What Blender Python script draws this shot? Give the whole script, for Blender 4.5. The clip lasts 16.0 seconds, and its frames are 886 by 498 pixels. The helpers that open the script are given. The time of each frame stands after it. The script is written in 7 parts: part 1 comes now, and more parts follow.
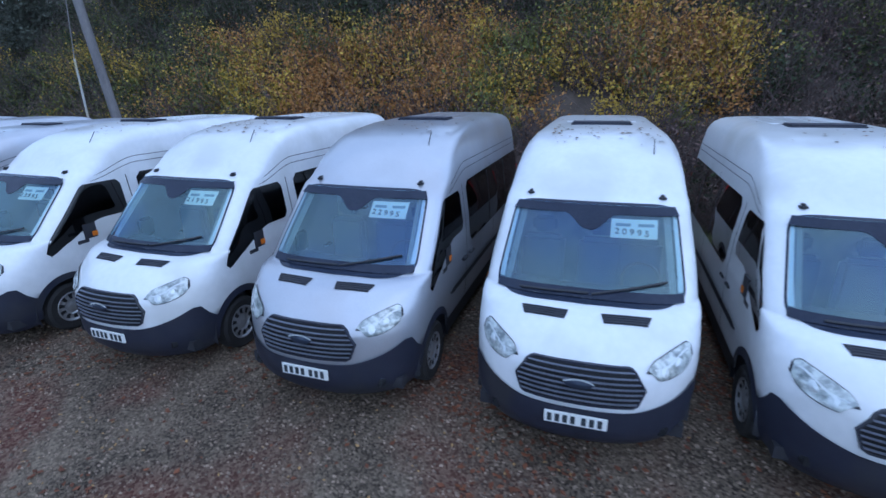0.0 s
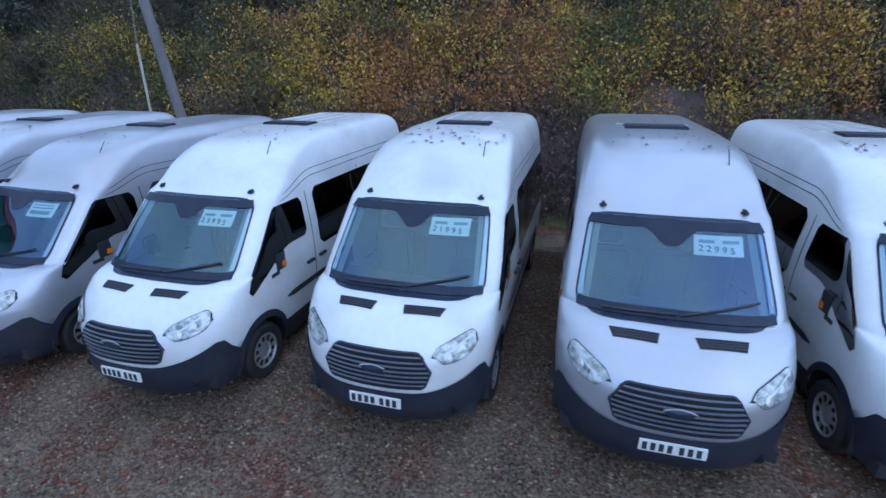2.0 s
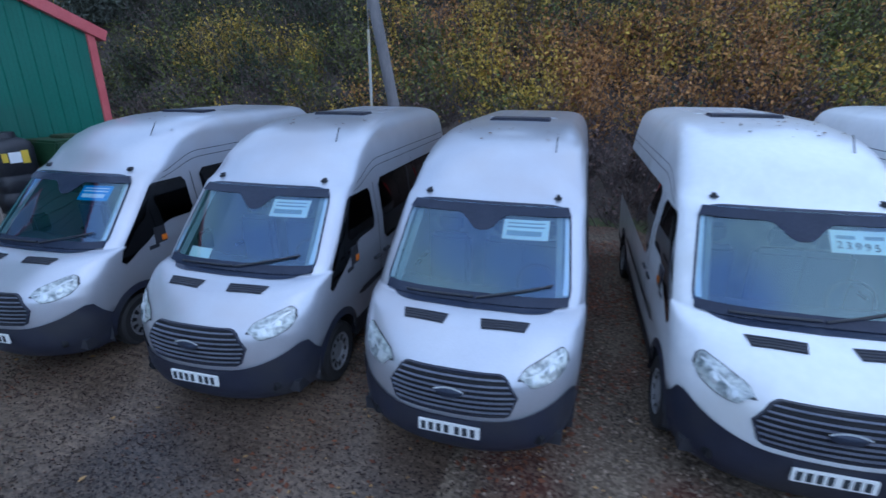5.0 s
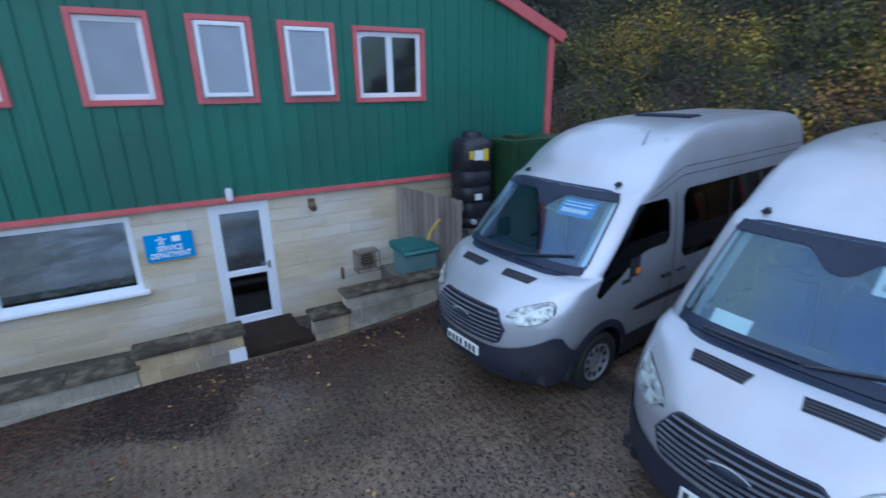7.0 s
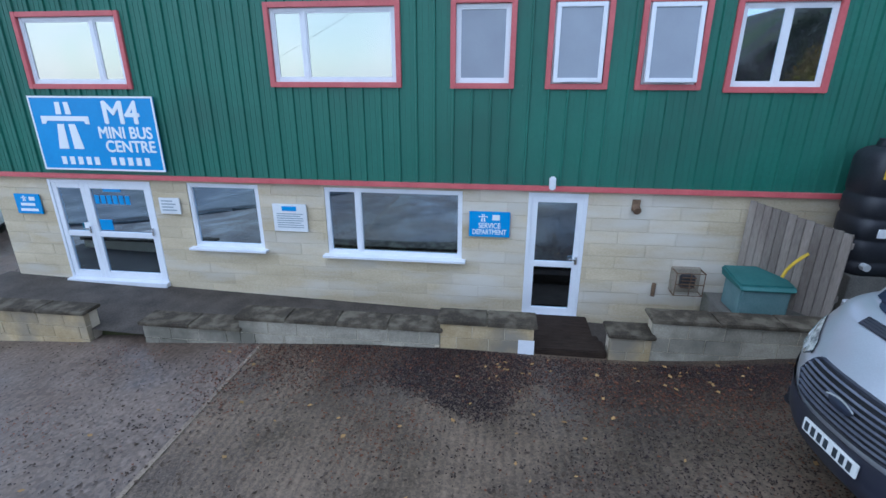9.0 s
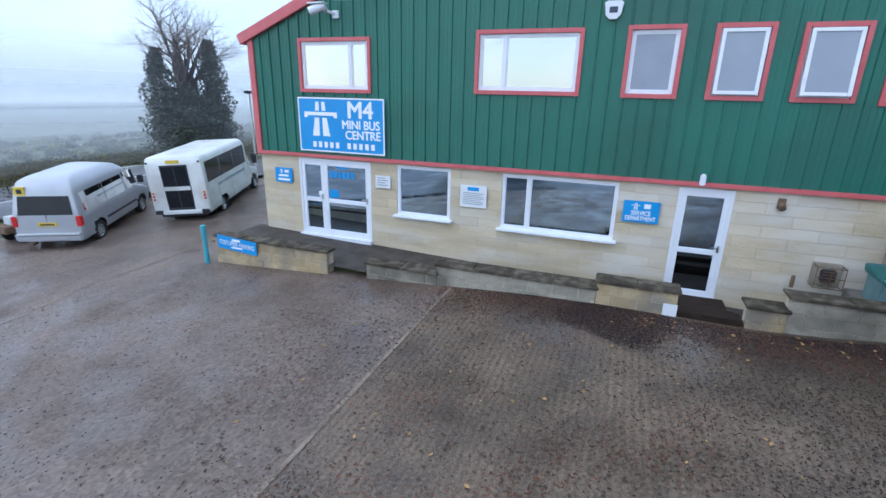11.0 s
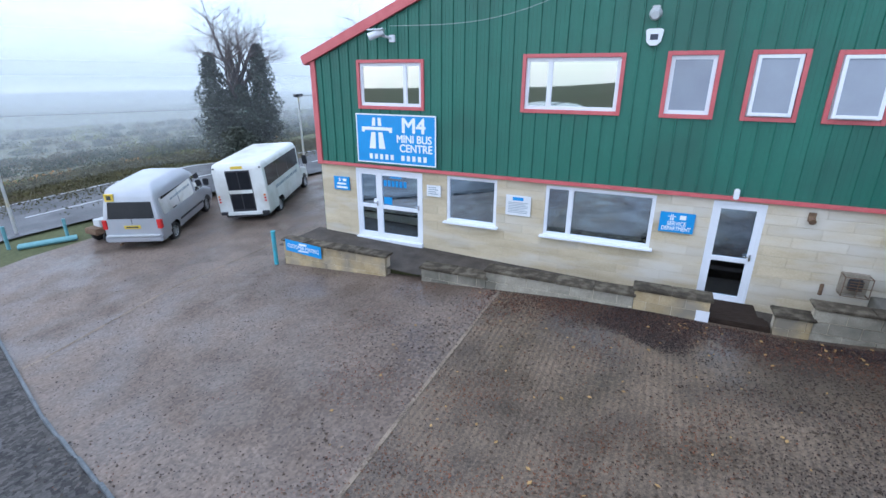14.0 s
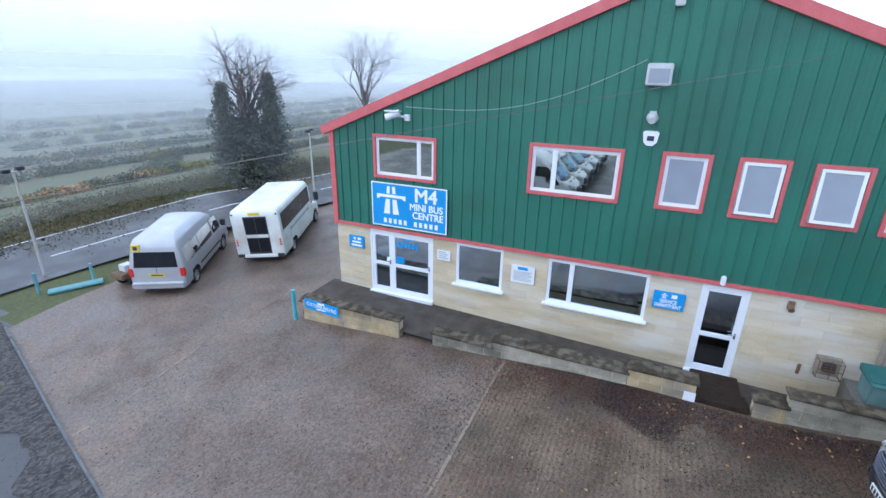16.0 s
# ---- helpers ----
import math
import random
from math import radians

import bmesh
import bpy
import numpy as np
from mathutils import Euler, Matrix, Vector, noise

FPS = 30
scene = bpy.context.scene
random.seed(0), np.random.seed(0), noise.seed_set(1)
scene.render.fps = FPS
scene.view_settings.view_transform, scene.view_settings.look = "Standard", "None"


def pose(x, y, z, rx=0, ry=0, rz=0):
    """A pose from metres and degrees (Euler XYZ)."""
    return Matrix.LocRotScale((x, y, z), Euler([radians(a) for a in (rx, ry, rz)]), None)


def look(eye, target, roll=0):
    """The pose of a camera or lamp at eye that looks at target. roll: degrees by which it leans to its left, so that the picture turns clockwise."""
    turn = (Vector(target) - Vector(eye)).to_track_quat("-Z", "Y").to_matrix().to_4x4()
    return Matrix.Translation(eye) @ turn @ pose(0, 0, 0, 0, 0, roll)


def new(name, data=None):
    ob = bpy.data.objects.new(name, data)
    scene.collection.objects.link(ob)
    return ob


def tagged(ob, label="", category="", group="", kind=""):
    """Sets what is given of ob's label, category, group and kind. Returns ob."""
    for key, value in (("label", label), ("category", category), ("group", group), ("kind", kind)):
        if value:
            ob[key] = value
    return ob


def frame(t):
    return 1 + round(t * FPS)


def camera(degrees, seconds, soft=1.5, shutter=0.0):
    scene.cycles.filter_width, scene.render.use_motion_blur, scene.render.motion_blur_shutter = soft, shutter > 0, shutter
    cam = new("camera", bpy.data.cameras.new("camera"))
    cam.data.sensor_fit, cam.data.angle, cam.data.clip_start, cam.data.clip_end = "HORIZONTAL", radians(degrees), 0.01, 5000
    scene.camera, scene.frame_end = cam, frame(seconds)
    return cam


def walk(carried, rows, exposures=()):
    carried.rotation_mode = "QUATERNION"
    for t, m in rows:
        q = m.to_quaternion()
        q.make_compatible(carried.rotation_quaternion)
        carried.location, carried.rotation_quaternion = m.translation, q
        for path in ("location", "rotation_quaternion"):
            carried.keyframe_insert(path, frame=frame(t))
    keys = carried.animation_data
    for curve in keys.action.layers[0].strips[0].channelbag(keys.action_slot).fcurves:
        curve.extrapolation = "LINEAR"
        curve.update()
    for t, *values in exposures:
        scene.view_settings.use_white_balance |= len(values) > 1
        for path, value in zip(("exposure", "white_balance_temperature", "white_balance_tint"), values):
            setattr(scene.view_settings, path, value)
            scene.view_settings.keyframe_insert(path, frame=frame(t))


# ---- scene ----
cam = camera(85.77, 16.0, soft=1.5, shutter=0.3)
# seconds, x, y, z, yaw, pitch, roll
ROWS = [
    (0.0, 0.0, 0.0, 3.174, 25.36, -18.21, 0.64),
    (0.5, -0.837, 0.178, 3.221, 25.23, -18.81, 0.52),
    (1.0, -1.82, 0.09, 3.327, 24.04, -19.59, 0.3),
    (1.5, -2.706, -0.081, 3.384, 23.5, -19.92, 0.4),
    (2.0, -3.594, -0.473, 3.463, 21.96, -20.18, 0.12),
    (2.5, -4.239, -0.525, 3.511, 20.94, -20.36, -0.2),
    (3.0, -5.084, -0.708, 3.515, 20.17, -20.5, -0.34),
    (3.5, -6.367, -1.025, 3.382, 19.39, -19.78, -0.35),
    (3.7, -6.856, -1.125, 3.328, 18.9, -19.38, -0.45),
    (5.8, -11.311, -1.175, 3.039, 24.43, -18.62, 0.66),
    (6.0, -11.528, -1.103, 3.03, 30.62, -18.66, 0.85),
    (6.5, -12.008, -0.99, 3.068, 46.5, -18.7, 1.05),
    (7.0, -12.368, -0.98, 3.061, 59.86, -18.63, 0.7),
    (7.5, -12.649, -0.985, 3.055, 73.42, -18.77, 0.32),
    (8.0, -12.82, -1.0, 3.065, 84.43, -19.24, -0.12),
    (8.5, -13.027, -0.97, 3.021, 95.74, -19.39, -0.06),
    (9.0, -13.094, -1.006, 2.98, 96.87, -19.34, -0.13),
    (9.5, -12.621, -1.313, 2.904, 97.49, -18.82, -0.42),
    (10.0, -11.83, -1.578, 2.865, 102.67, -18.2, -0.81),
    (12.5, -10.184, -1.634, 3.097, 113.4, -18.49, -0.8),
    (13.0, -10.06, -1.691, 3.218, 113.49, -19.11, -0.55),
    (13.5, -9.954, -1.662, 3.387, 114.04, -19.7, -0.34),
    (14.0, -9.868, -1.749, 3.666, 113.93, -20.02, -0.22),
    (14.5, -9.795, -1.8, 4.114, 114.23, -20.3, -0.26),
    (15.0, -9.734, -1.964, 4.683, 113.98, -20.53, -0.53),
    (15.5, -9.652, -2.032, 5.269, 113.97, -20.77, -0.83),
    (16.0, -9.586, -1.956, 5.706, 114.01, -20.91, -0.87),
]
walk(cam, [(t, pose(x, y, z, 90 + p, r, w)) for t, x, y, z, w, p, r in ROWS],
     exposures=[(0.0, -0.04, 5000.0, 10.0), (5.8, -0.02, 5000.0, 10.0), (7.0, 0.08, 5130.0, 8.0), (9.0, 0.34, 5400.0, 8.0), (12.5, 0.62, 5780.0, 10.0), (16.0, 0.74, 5800.0, 10.0)])

# ---- daylight: thick overcast with mist ----
world = bpy.data.worlds.new("overcast")
scene.world = world
world.use_nodes = True
wn, wl = world.node_tree.nodes, world.node_tree.links
wn.clear()
sky = wn.new("ShaderNodeTexSky")
sky.sky_type, sky.sun_disc = "NISHITA", False
sky.sun_elevation, sky.sun_rotation = radians(46), radians(125)
sky_bg = wn.new("ShaderNodeBackground")
sky_bg.inputs["Strength"].default_value = 0.06
wl.new(sky.outputs[0], sky_bg.inputs[0])
cloud_co = wn.new("ShaderNodeTexCoord")
cloud_noise = wn.new("ShaderNodeTexNoise")
cloud_noise.inputs["Scale"].default_value = 2.2
cloud_noise.inputs["Detail"].default_value = 4
wl.new(cloud_co.outputs["Generated"], cloud_noise.inputs["Vector"])
cloud_ramp = wn.new("ShaderNodeValToRGB")
cloud_ramp.color_ramp.elements[0].position, cloud_ramp.color_ramp.elements[1].position = 0.3, 0.7
cloud_ramp.color_ramp.elements[0].color = (0.56, 0.70, 0.96, 1)
cloud_ramp.color_ramp.elements[1].color = (0.88, 0.94, 1.0, 1)
wl.new(cloud_noise.outputs[0], cloud_ramp.inputs[0])
cloud_bg = wn.new("ShaderNodeBackground")
cloud_bg.inputs["Strength"].default_value = 0.78
wl.new(cloud_ramp.outputs[0], cloud_bg.inputs[0])
sky_sum = wn.new("ShaderNodeAddShader")
wl.new(sky_bg.outputs[0], sky_sum.inputs[0])
wl.new(cloud_bg.outputs[0], sky_sum.inputs[1])
sky_out = wn.new("ShaderNodeOutputWorld")
wl.new(sky_sum.outputs[0], sky_out.inputs[0])
sun = new("sun", bpy.data.lights.new("sun", "SUN"))
sun.data.energy, sun.data.angle, sun.data.color = 0.9, radians(150), (1.0, 0.97, 0.93)
sun.matrix_world = look((32, -22, 40), (0, 0, 0))

# ---- materials ----
MATS = {}


def mat(name, c1, c2=None, rough=0.6, metal=0.0, scale=4.0, fine=60.0, bump=0.15, contrast=(0.35, 0.65), random_amt=0.0, c3=None, scale3=0.6, coat=0.0, spec=0.5, rough2=None, stretch=None, speck=None, ridge=None):
    """Two scales of noise between colours, fine relief, optional third stain colour."""
    if name in MATS:
        return MATS[name]
    m = bpy.data.materials.new(name)
    m.use_nodes = True
    n, l = m.node_tree.nodes, m.node_tree.links
    b = n["Principled BSDF"]
    co = n.new("ShaderNodeTexCoord")
    vec = co.outputs["Object"]
    geo = n.new("ShaderNodeNewGeometry")
    vec = geo.outputs["Position"]
    if stretch:
        mp = n.new("ShaderNodeMapping")
        mp.inputs["Scale"].default_value = stretch
        l.new(vec, mp.inputs["Vector"])
        vec = mp.outputs[0]
    big = n.new("ShaderNodeTexNoise")
    big.inputs["Scale"].default_value, big.inputs["Detail"].default_value = scale, 5
    l.new(vec, big.inputs["Vector"])
    small = n.new("ShaderNodeTexNoise")
    small.inputs["Scale"].default_value, small.inputs["Detail"].default_value = fine, 3
    l.new(vec, small.inputs["Vector"])
    mixf = n.new("ShaderNodeMath")
    mixf.operation = "MULTIPLY_ADD"
    l.new(small.outputs[0], mixf.inputs[0])
    mixf.inputs[1].default_value = 0.45
    half = n.new("ShaderNodeMath")
    half.operation = "MULTIPLY"
    half.inputs[1].default_value = 0.55
    l.new(big.outputs[0], half.inputs[0])
    l.new(half.outputs[0], mixf.inputs[2])
    ramp = n.new("ShaderNodeValToRGB")
    ramp.color_ramp.elements[0].position, ramp.color_ramp.elements[1].position = contrast
    ramp.color_ramp.elements[0].color = (*c1, 1)
    ramp.color_ramp.elements[1].color = (*(c2 or c1), 1)
    l.new(mixf.outputs[0], ramp.inputs[0])
    col = ramp.outputs[0]
    if c3:
        st = n.new("ShaderNodeTexNoise")
        st.inputs["Scale"].default_value, st.inputs["Detail"].default_value = scale3, 6
        l.new(vec, st.inputs["Vector"])
        sr = n.new("ShaderNodeMapRange")
        sr.inputs[1].default_value, sr.inputs[2].default_value = 0.48, 0.66
        l.new(st.outputs[0], sr.inputs[0])
        mx = n.new("ShaderNodeMix")
        mx.data_type = "RGBA"
        l.new(sr.outputs[0], mx.inputs[0])
        l.new(col, mx.inputs[6])
        mx.inputs[7].default_value = (*c3, 1)
        col = mx.outputs[2]
    if ridge:
        wv = n.new("ShaderNodeTexWave")
        wv.bands_direction = ridge[0]
        wv.inputs["Scale"].default_value, wv.inputs["Distortion"].default_value = ridge[1], 0.7
        wv.inputs["Detail"].default_value = 3
        wv.inputs["Detail Scale"].default_value = 0.7
        l.new(vec, wv.inputs["Vector"])
        rm = n.new("ShaderNodeMapRange")
        rm.inputs[3].default_value, rm.inputs[4].default_value = 1 - ridge[2], 1 + ridge[2]
        l.new(wv.outputs["Fac"], rm.inputs[0])
        rh = n.new("ShaderNodeHueSaturation")
        l.new(rm.outputs[0], rh.inputs["Value"])
        l.new(col, rh.inputs["Color"])
        col = rh.outputs[0]
    if speck:
        sc, amount, dark, light = speck
        vo = n.new("ShaderNodeTexVoronoi")
        vo.inputs["Scale"].default_value = sc
        l.new(vec, vo.inputs["Vector"])
        bw = n.new("ShaderNodeSeparateColor")
        l.new(vo.outputs["Color"], bw.inputs[0])
        rp = n.new("ShaderNodeValToRGB")
        rp.color_ramp.elements[0].color, rp.color_ramp.elements[1].color = (*dark, 1), (*light, 1)
        rp.color_ramp.elements[0].position, rp.color_ramp.elements[1].position = 0.2, 0.95
        l.new(bw.outputs[0], rp.inputs[0])
        sm = n.new("ShaderNodeMix")
        sm.data_type = "RGBA"
        sm.inputs[0].default_value = amount
        l.new(col, sm.inputs[6])
        l.new(rp.outputs[0], sm.inputs[7])
        col = sm.outputs[2]
    if random_amt:
        oi = n.new("ShaderNodeObjectInfo")
        gi = n.new("ShaderNodeMath")
        gi.operation = "ADD"
        l.new(oi.outputs["Random"], gi.inputs[0])
        l.new(geo.outputs["Random Per Island"], gi.inputs[1])
        fr = n.new("ShaderNodeMath")
        fr.operation = "FRACT"
        l.new(gi.outputs[0], fr.inputs[0])
        mr = n.new("ShaderNodeMapRange")
        mr.inputs[3].default_value, mr.inputs[4].default_value = 1 - random_amt, 1 + random_amt
        l.new(fr.outputs[0], mr.inputs[0])
        hs = n.new("ShaderNodeHueSaturation")
        l.new(mr.outputs[0], hs.inputs["Value"])
        l.new(col, hs.inputs["Color"])
        col = hs.outputs[0]
    l.new(col, b.inputs["Base Color"])
    b.inputs["Metallic"].default_value = metal
    if rough2 is not None:
        rr = n.new("ShaderNodeMapRange")
        rr.inputs[1].default_value, rr.inputs[2].default_value = 0.35, 0.65
        rr.inputs[3].default_value, rr.inputs[4].default_value = rough, rough2
        l.new(big.outputs[0], rr.inputs[0])
        l.new(rr.outputs[0], b.inputs["Roughness"])
    else:
        b.inputs["Roughness"].default_value = rough
    b.inputs["Coat Weight"].default_value = coat
    b.inputs["Coat Roughness"].default_value = 0.12
    b.inputs["Specular IOR Level"].default_value = spec
    if bump:
        bp = n.new("ShaderNodeBump")
        bp.inputs["Strength"].default_value, bp.inputs["Distance"].default_value = bump, 0.02
        l.new(mixf.outputs[0], bp.inputs["Height"])
        l.new(bp.outputs[0], b.inputs["Normal"])
    MATS[name] = m
    return m


def glass_mat(name, tint, rough=0.02, mirror=0.0, reflect_tint=None):
    """Glazing: clear tinted body with a Fresnel reflection."""
    if name in MATS:
        return MATS[name]
    m = bpy.data.materials.new(name)
    m.use_nodes = True
    n, l = m.node_tree.nodes, m.node_tree.links
    n.remove(n["Principled BSDF"])
    tr = n.new("ShaderNodeBsdfTransparent")
    tr.inputs[0].default_value = (*tint, 1)
    gl = n.new("ShaderNodeBsdfGlossy")
    gl.inputs["Roughness"].default_value = rough
    if reflect_tint:
        # hue of the reflected surroundings painted into the glass, in soft patches
        ge, no, rp = n.new("ShaderNodeNewGeometry"), n.new("ShaderNodeTexNoise"), n.new("ShaderNodeValToRGB")
        no.inputs["Scale"].default_value, no.inputs["Detail"].default_value = 0.9, 2
        rp.color_ramp.elements[0].position, rp.color_ramp.elements[1].position = 0.38, 0.62
        rp.color_ramp.elements[0].color, rp.color_ramp.elements[1].color = (*reflect_tint[0], 1), (*reflect_tint[1], 1)
        l.new(ge.outputs["Position"], no.inputs["Vector"])
        l.new(no.outputs[0], rp.inputs[0])
        l.new(rp.outputs[0], gl.inputs[0])
    fr = n.new("ShaderNodeFresnel")
    fr.inputs[0].default_value = 1.6
    ad = n.new("ShaderNodeMath")
    ad.operation, ad.use_clamp = "MULTIPLY_ADD", True
    ad.inputs[1].default_value = 1.3
    ad.inputs[2].default_value = mirror
    l.new(fr.outputs[0], ad.inputs[0])
    mx = n.new("ShaderNodeMixShader")
    l.new(ad.outputs[0], mx.inputs[0])
    l.new(tr.outputs[0], mx.inputs[1])
    l.new(gl.outputs[0], mx.inputs[2])
    l.new(mx.outputs[0], n["Material Output"].inputs[0])
    MATS[name] = m
    return m


WHITE = mat("van_white_paint", (0.74, 0.77, 0.80), (0.82, 0.84, 0.86), rough=0.32, scale=1.5, fine=14, bump=0.0, coat=0.6, c3=(0.66, 0.68, 0.68), scale3=1.1)
SILVER = mat("van_silver_paint", (0.49, 0.515, 0.57), (0.57, 0.595, 0.65), rough=0.32, metal=0.56, scale=2.0, fine=90, bump=0.0, coat=0.5, c3=(0.50, 0.50, 0.53), scale3=0.9)
BLACKP = mat("black_plastic", (0.022, 0.024, 0.032), (0.035, 0.037, 0.045), rough=0.55, scale=8, fine=120, bump=0.1)
GREYP = mat("bumper_plastic", (0.016, 0.019, 0.036), (0.026, 0.030, 0.050), rough=0.5, scale=5, fine=140, bump=0.12, c3=(0.034, 0.036, 0.044), scale3=1.5)
RUBBER = mat("tyre_rubber", (0.016, 0.016, 0.018), (0.03, 0.03, 0.03), rough=0.8, scale=6, fine=80, bump=0.2)
STEEL = mat("wheel_trim_silver", (0.42, 0.43, 0.45), (0.52, 0.53, 0.55), rough=0.4, metal=0.7, scale=9, fine=60, bump=0.05)
CHROME = mat("chrome", (0.75, 0.77, 0.8), rough=0.15, metal=1.0, bump=0.0)
LAMP = mat("headlight_lens", (0.17, 0.20, 0.21), (0.60, 0.65, 0.64), rough=0.12, metal=0.25, scale=9, fine=22, bump=0.4, coat=1.0, contrast=(0.38, 0.58))
# blue and teal of the reflected sky put into the screen's gloss colour
WSGLASS = glass_mat("windscreen_glass", (0.78, 0.92, 0.95), mirror=0.09, reflect_tint=((0.42, 0.62, 1.0), (0.62, 0.86, 0.92)))
FRIT = mat("windscreen_frit", (0.020, 0.027, 0.050), (0.034, 0.043, 0.070), rough=0.25, scale=4, fine=40, bump=0.0, spec=0.22)
GAP = mat("grille_gap", (0.006, 0.007, 0.010), (0.010, 0.011, 0.015), rough=0.8, scale=6, fine=40, bump=0.0)
TRIM = mat("pillar_trim", (0.26, 0.30, 0.31), (0.36, 0.40, 0.40), rough=0.7, scale=5, fine=60, bump=0.05)
REFLECTOR = mat("lamp_reflector", (0.58, 0.63, 0.66), (0.74, 0.78, 0.79), rough=0.22, metal=0.4, scale=12, fine=40, bump=0.05)
GRILLEM = mat("grille_plastic", (0.13, 0.145, 0.19), (0.20, 0.215, 0.26), rough=0.3, scale=8, fine=60, bump=0.05)
DARKG = mat("dark_rear_glass", (0.010, 0.012, 0.016), (0.018, 0.020, 0.025), rough=0.15, spec=0.25, scale=3, fine=30, bump=0.0)
PRIVACY = glass_mat("privacy_glass", (0.03, 0.034, 0.04))
# bluish cast of the reflections put into the gloss colour
WINGLASS = glass_mat("window_glass", (0.45, 0.50, 0.52), mirror=0.50, reflect_tint=((0.66, 0.82, 1.0), (0.74, 0.90, 1.0)))
FROST = mat("frosted_glass", (0.25, 0.28, 0.34), (0.30, 0.34, 0.40), rough=0.3, scale=2, fine=160, bump=0.12, coat=0.3)
INTERIOR = mat("van_interior_grey", (0.09, 0.15, 0.22), (0.22, 0.29, 0.33), rough=0.8, scale=1.6, fine=9, bump=0.1)
DASH = mat("dashboard_grey", (0.035, 0.045, 0.065), (0.06, 0.075, 0.10), rough=0.7, scale=6, fine=90, bump=0.1)
SEATM = mat("seat_fabric", (0.03, 0.06, 0.14), (0.06, 0.10, 0.19), rough=0.9, scale=7, fine=160, bump=0.2)
CARD = mat("price_card", (0.86, 0.90, 0.84), (0.92, 0.95, 0.89), rough=0.6, scale=7, fine=40, bump=0.02)
INK = mat("dark_print", (0.03, 0.04, 0.05), rough=0.6, bump=0.0)
INKB = mat("grey_print", (0.30, 0.36, 0.40), rough=0.6, bump=0.0)
PLATE = mat("plate_white", (0.80, 0.82, 0.80), rough=0.35, bump=0.0)
PLATEY = mat("plate_yellow", (0.72, 0.52, 0.06), rough=0.35, bump=0.0)
ORANGE = mat("amber_lens", (0.75, 0.22, 0.02), rough=0.25, bump=0.0)
REDLENS = mat("red_lens", (0.60, 0.03, 0.03), rough=0.2, bump=0.0)
BADGE = mat("badge_blue", (0.04, 0.05, 0.08), rough=0.3, metal=0.4, bump=0.0)
LITTER = mat("leaf_litter", (0.10, 0.055, 0.03), (0.20, 0.12, 0.05), rough=0.8, scale=8, random_amt=0.5, bump=0.1)

GREEN = mat("green_cladding", (0.019, 0.138, 0.096), (0.029, 0.170, 0.121), rough=0.42, scale=0.9, fine=18, bump=0.03, c3=(0.025, 0.124, 0.090), scale3=0.5, rough2=0.55)
REDT = mat("red_trim", (0.50, 0.095, 0.105), (0.60, 0.145, 0.15), rough=0.45, scale=3, fine=30, bump=0.05)
UPVC = mat("white_upvc", (0.72, 0.75, 0.80), (0.80, 0.82, 0.86), rough=0.35, scale=3, fine=40, bump=0.02)
STONE = mat("stone_block", (0.45, 0.37, 0.24), (0.63, 0.545, 0.39), rough=0.85, scale=1.5, fine=45, bump=0.3, random_amt=0.07, c3=(0.60, 0.56, 0.48), scale3=0.9, stretch=(1, 0.6, 2.4))
STONEW = mat("yard_wall_block", (0.26, 0.235, 0.185), (0.42, 0.385, 0.31), rough=0.9, scale=3.5, fine=45, bump=0.4, random_amt=0.12, c3=(0.15, 0.14, 0.11), scale3=1.3)
STONEY = mat("yard_wall_block_buff", (0.36, 0.27, 0.14), (0.50, 0.40, 0.25), rough=0.9, scale=3.5, fine=45, bump=0.4, random_amt=0.15, c3=(0.25, 0.22, 0.17), scale3=1.3)
MORTAR = mat("mortar", (0.44, 0.375, 0.27), (0.60, 0.53, 0.41), rough=0.95, scale=6, fine=90, bump=0.3)
COPING = mat("mossy_coping", (0.040, 0.033, 0.024), (0.105, 0.085, 0.062), rough=0.9, scale=5, fine=50, bump=0.5, c3=(0.15, 0.13, 0.095), scale3=5.0, random_amt=0.12, spec=0.2)
BLUE = mat("sign_blue", (0.015, 0.26, 0.62), (0.02, 0.30, 0.68), rough=0.35, scale=2, fine=20, bump=0.0)
SIGNW = mat("sign_white", (0.82, 0.85, 0.88), rough=0.4, bump=0.0)


# ---- helpers for building ----
def mesh_from(name, bm, material=None, smooth=False):
    me = bpy.data.meshes.new(name)
    bm.to_mesh(me)
    bm.free()
    if material:
        me.materials.append(material)
    if smooth:
        for p in me.polygons:
            p.use_smooth = True
    return me


def part(name, bm, material, parent, label="", smooth=False):
    """Links a bmesh (or a shared mesh) as one mesh object under a thing or part."""
    me = bm if isinstance(bm, bpy.types.Mesh) else mesh_from(name, bm, material, smooth)
    ob = new(name, me)
    ob.parent = parent
    if label:
        ob["label"] = label
    return ob


def thing(name, label, category, group="", kind="", m=None):
    ob = new(name)
    if m is not None:
        ob.matrix_world = m
    return tagged(ob, label, category, group, kind)


def add_box(bm, x0, x1, y0, y1, z0, z1, bevel=0.0):
    r = bmesh.ops.create_cube(bm, size=1.0)
    vs = r["verts"]
    for v in vs:
        v.co = Vector(((x0 + x1) / 2 + v.co.x * (x1 - x0), (y0 + y1) / 2 + v.co.y * (y1 - y0), (z0 + z1) / 2 + v.co.z * (z1 - z0)))
    if bevel:
        es = {e for v in vs for e in v.link_edges}
        bmesh.ops.bevel(bm, geom=list(es), offset=bevel, segments=2, affect="EDGES")
    return vs


def box_bm(x0, x1, y0, y1, z0, z1, bevel=0.0):
    bm = bmesh.new()
    add_box(bm, x0, x1, y0, y1, z0, z1, bevel)
    return bm


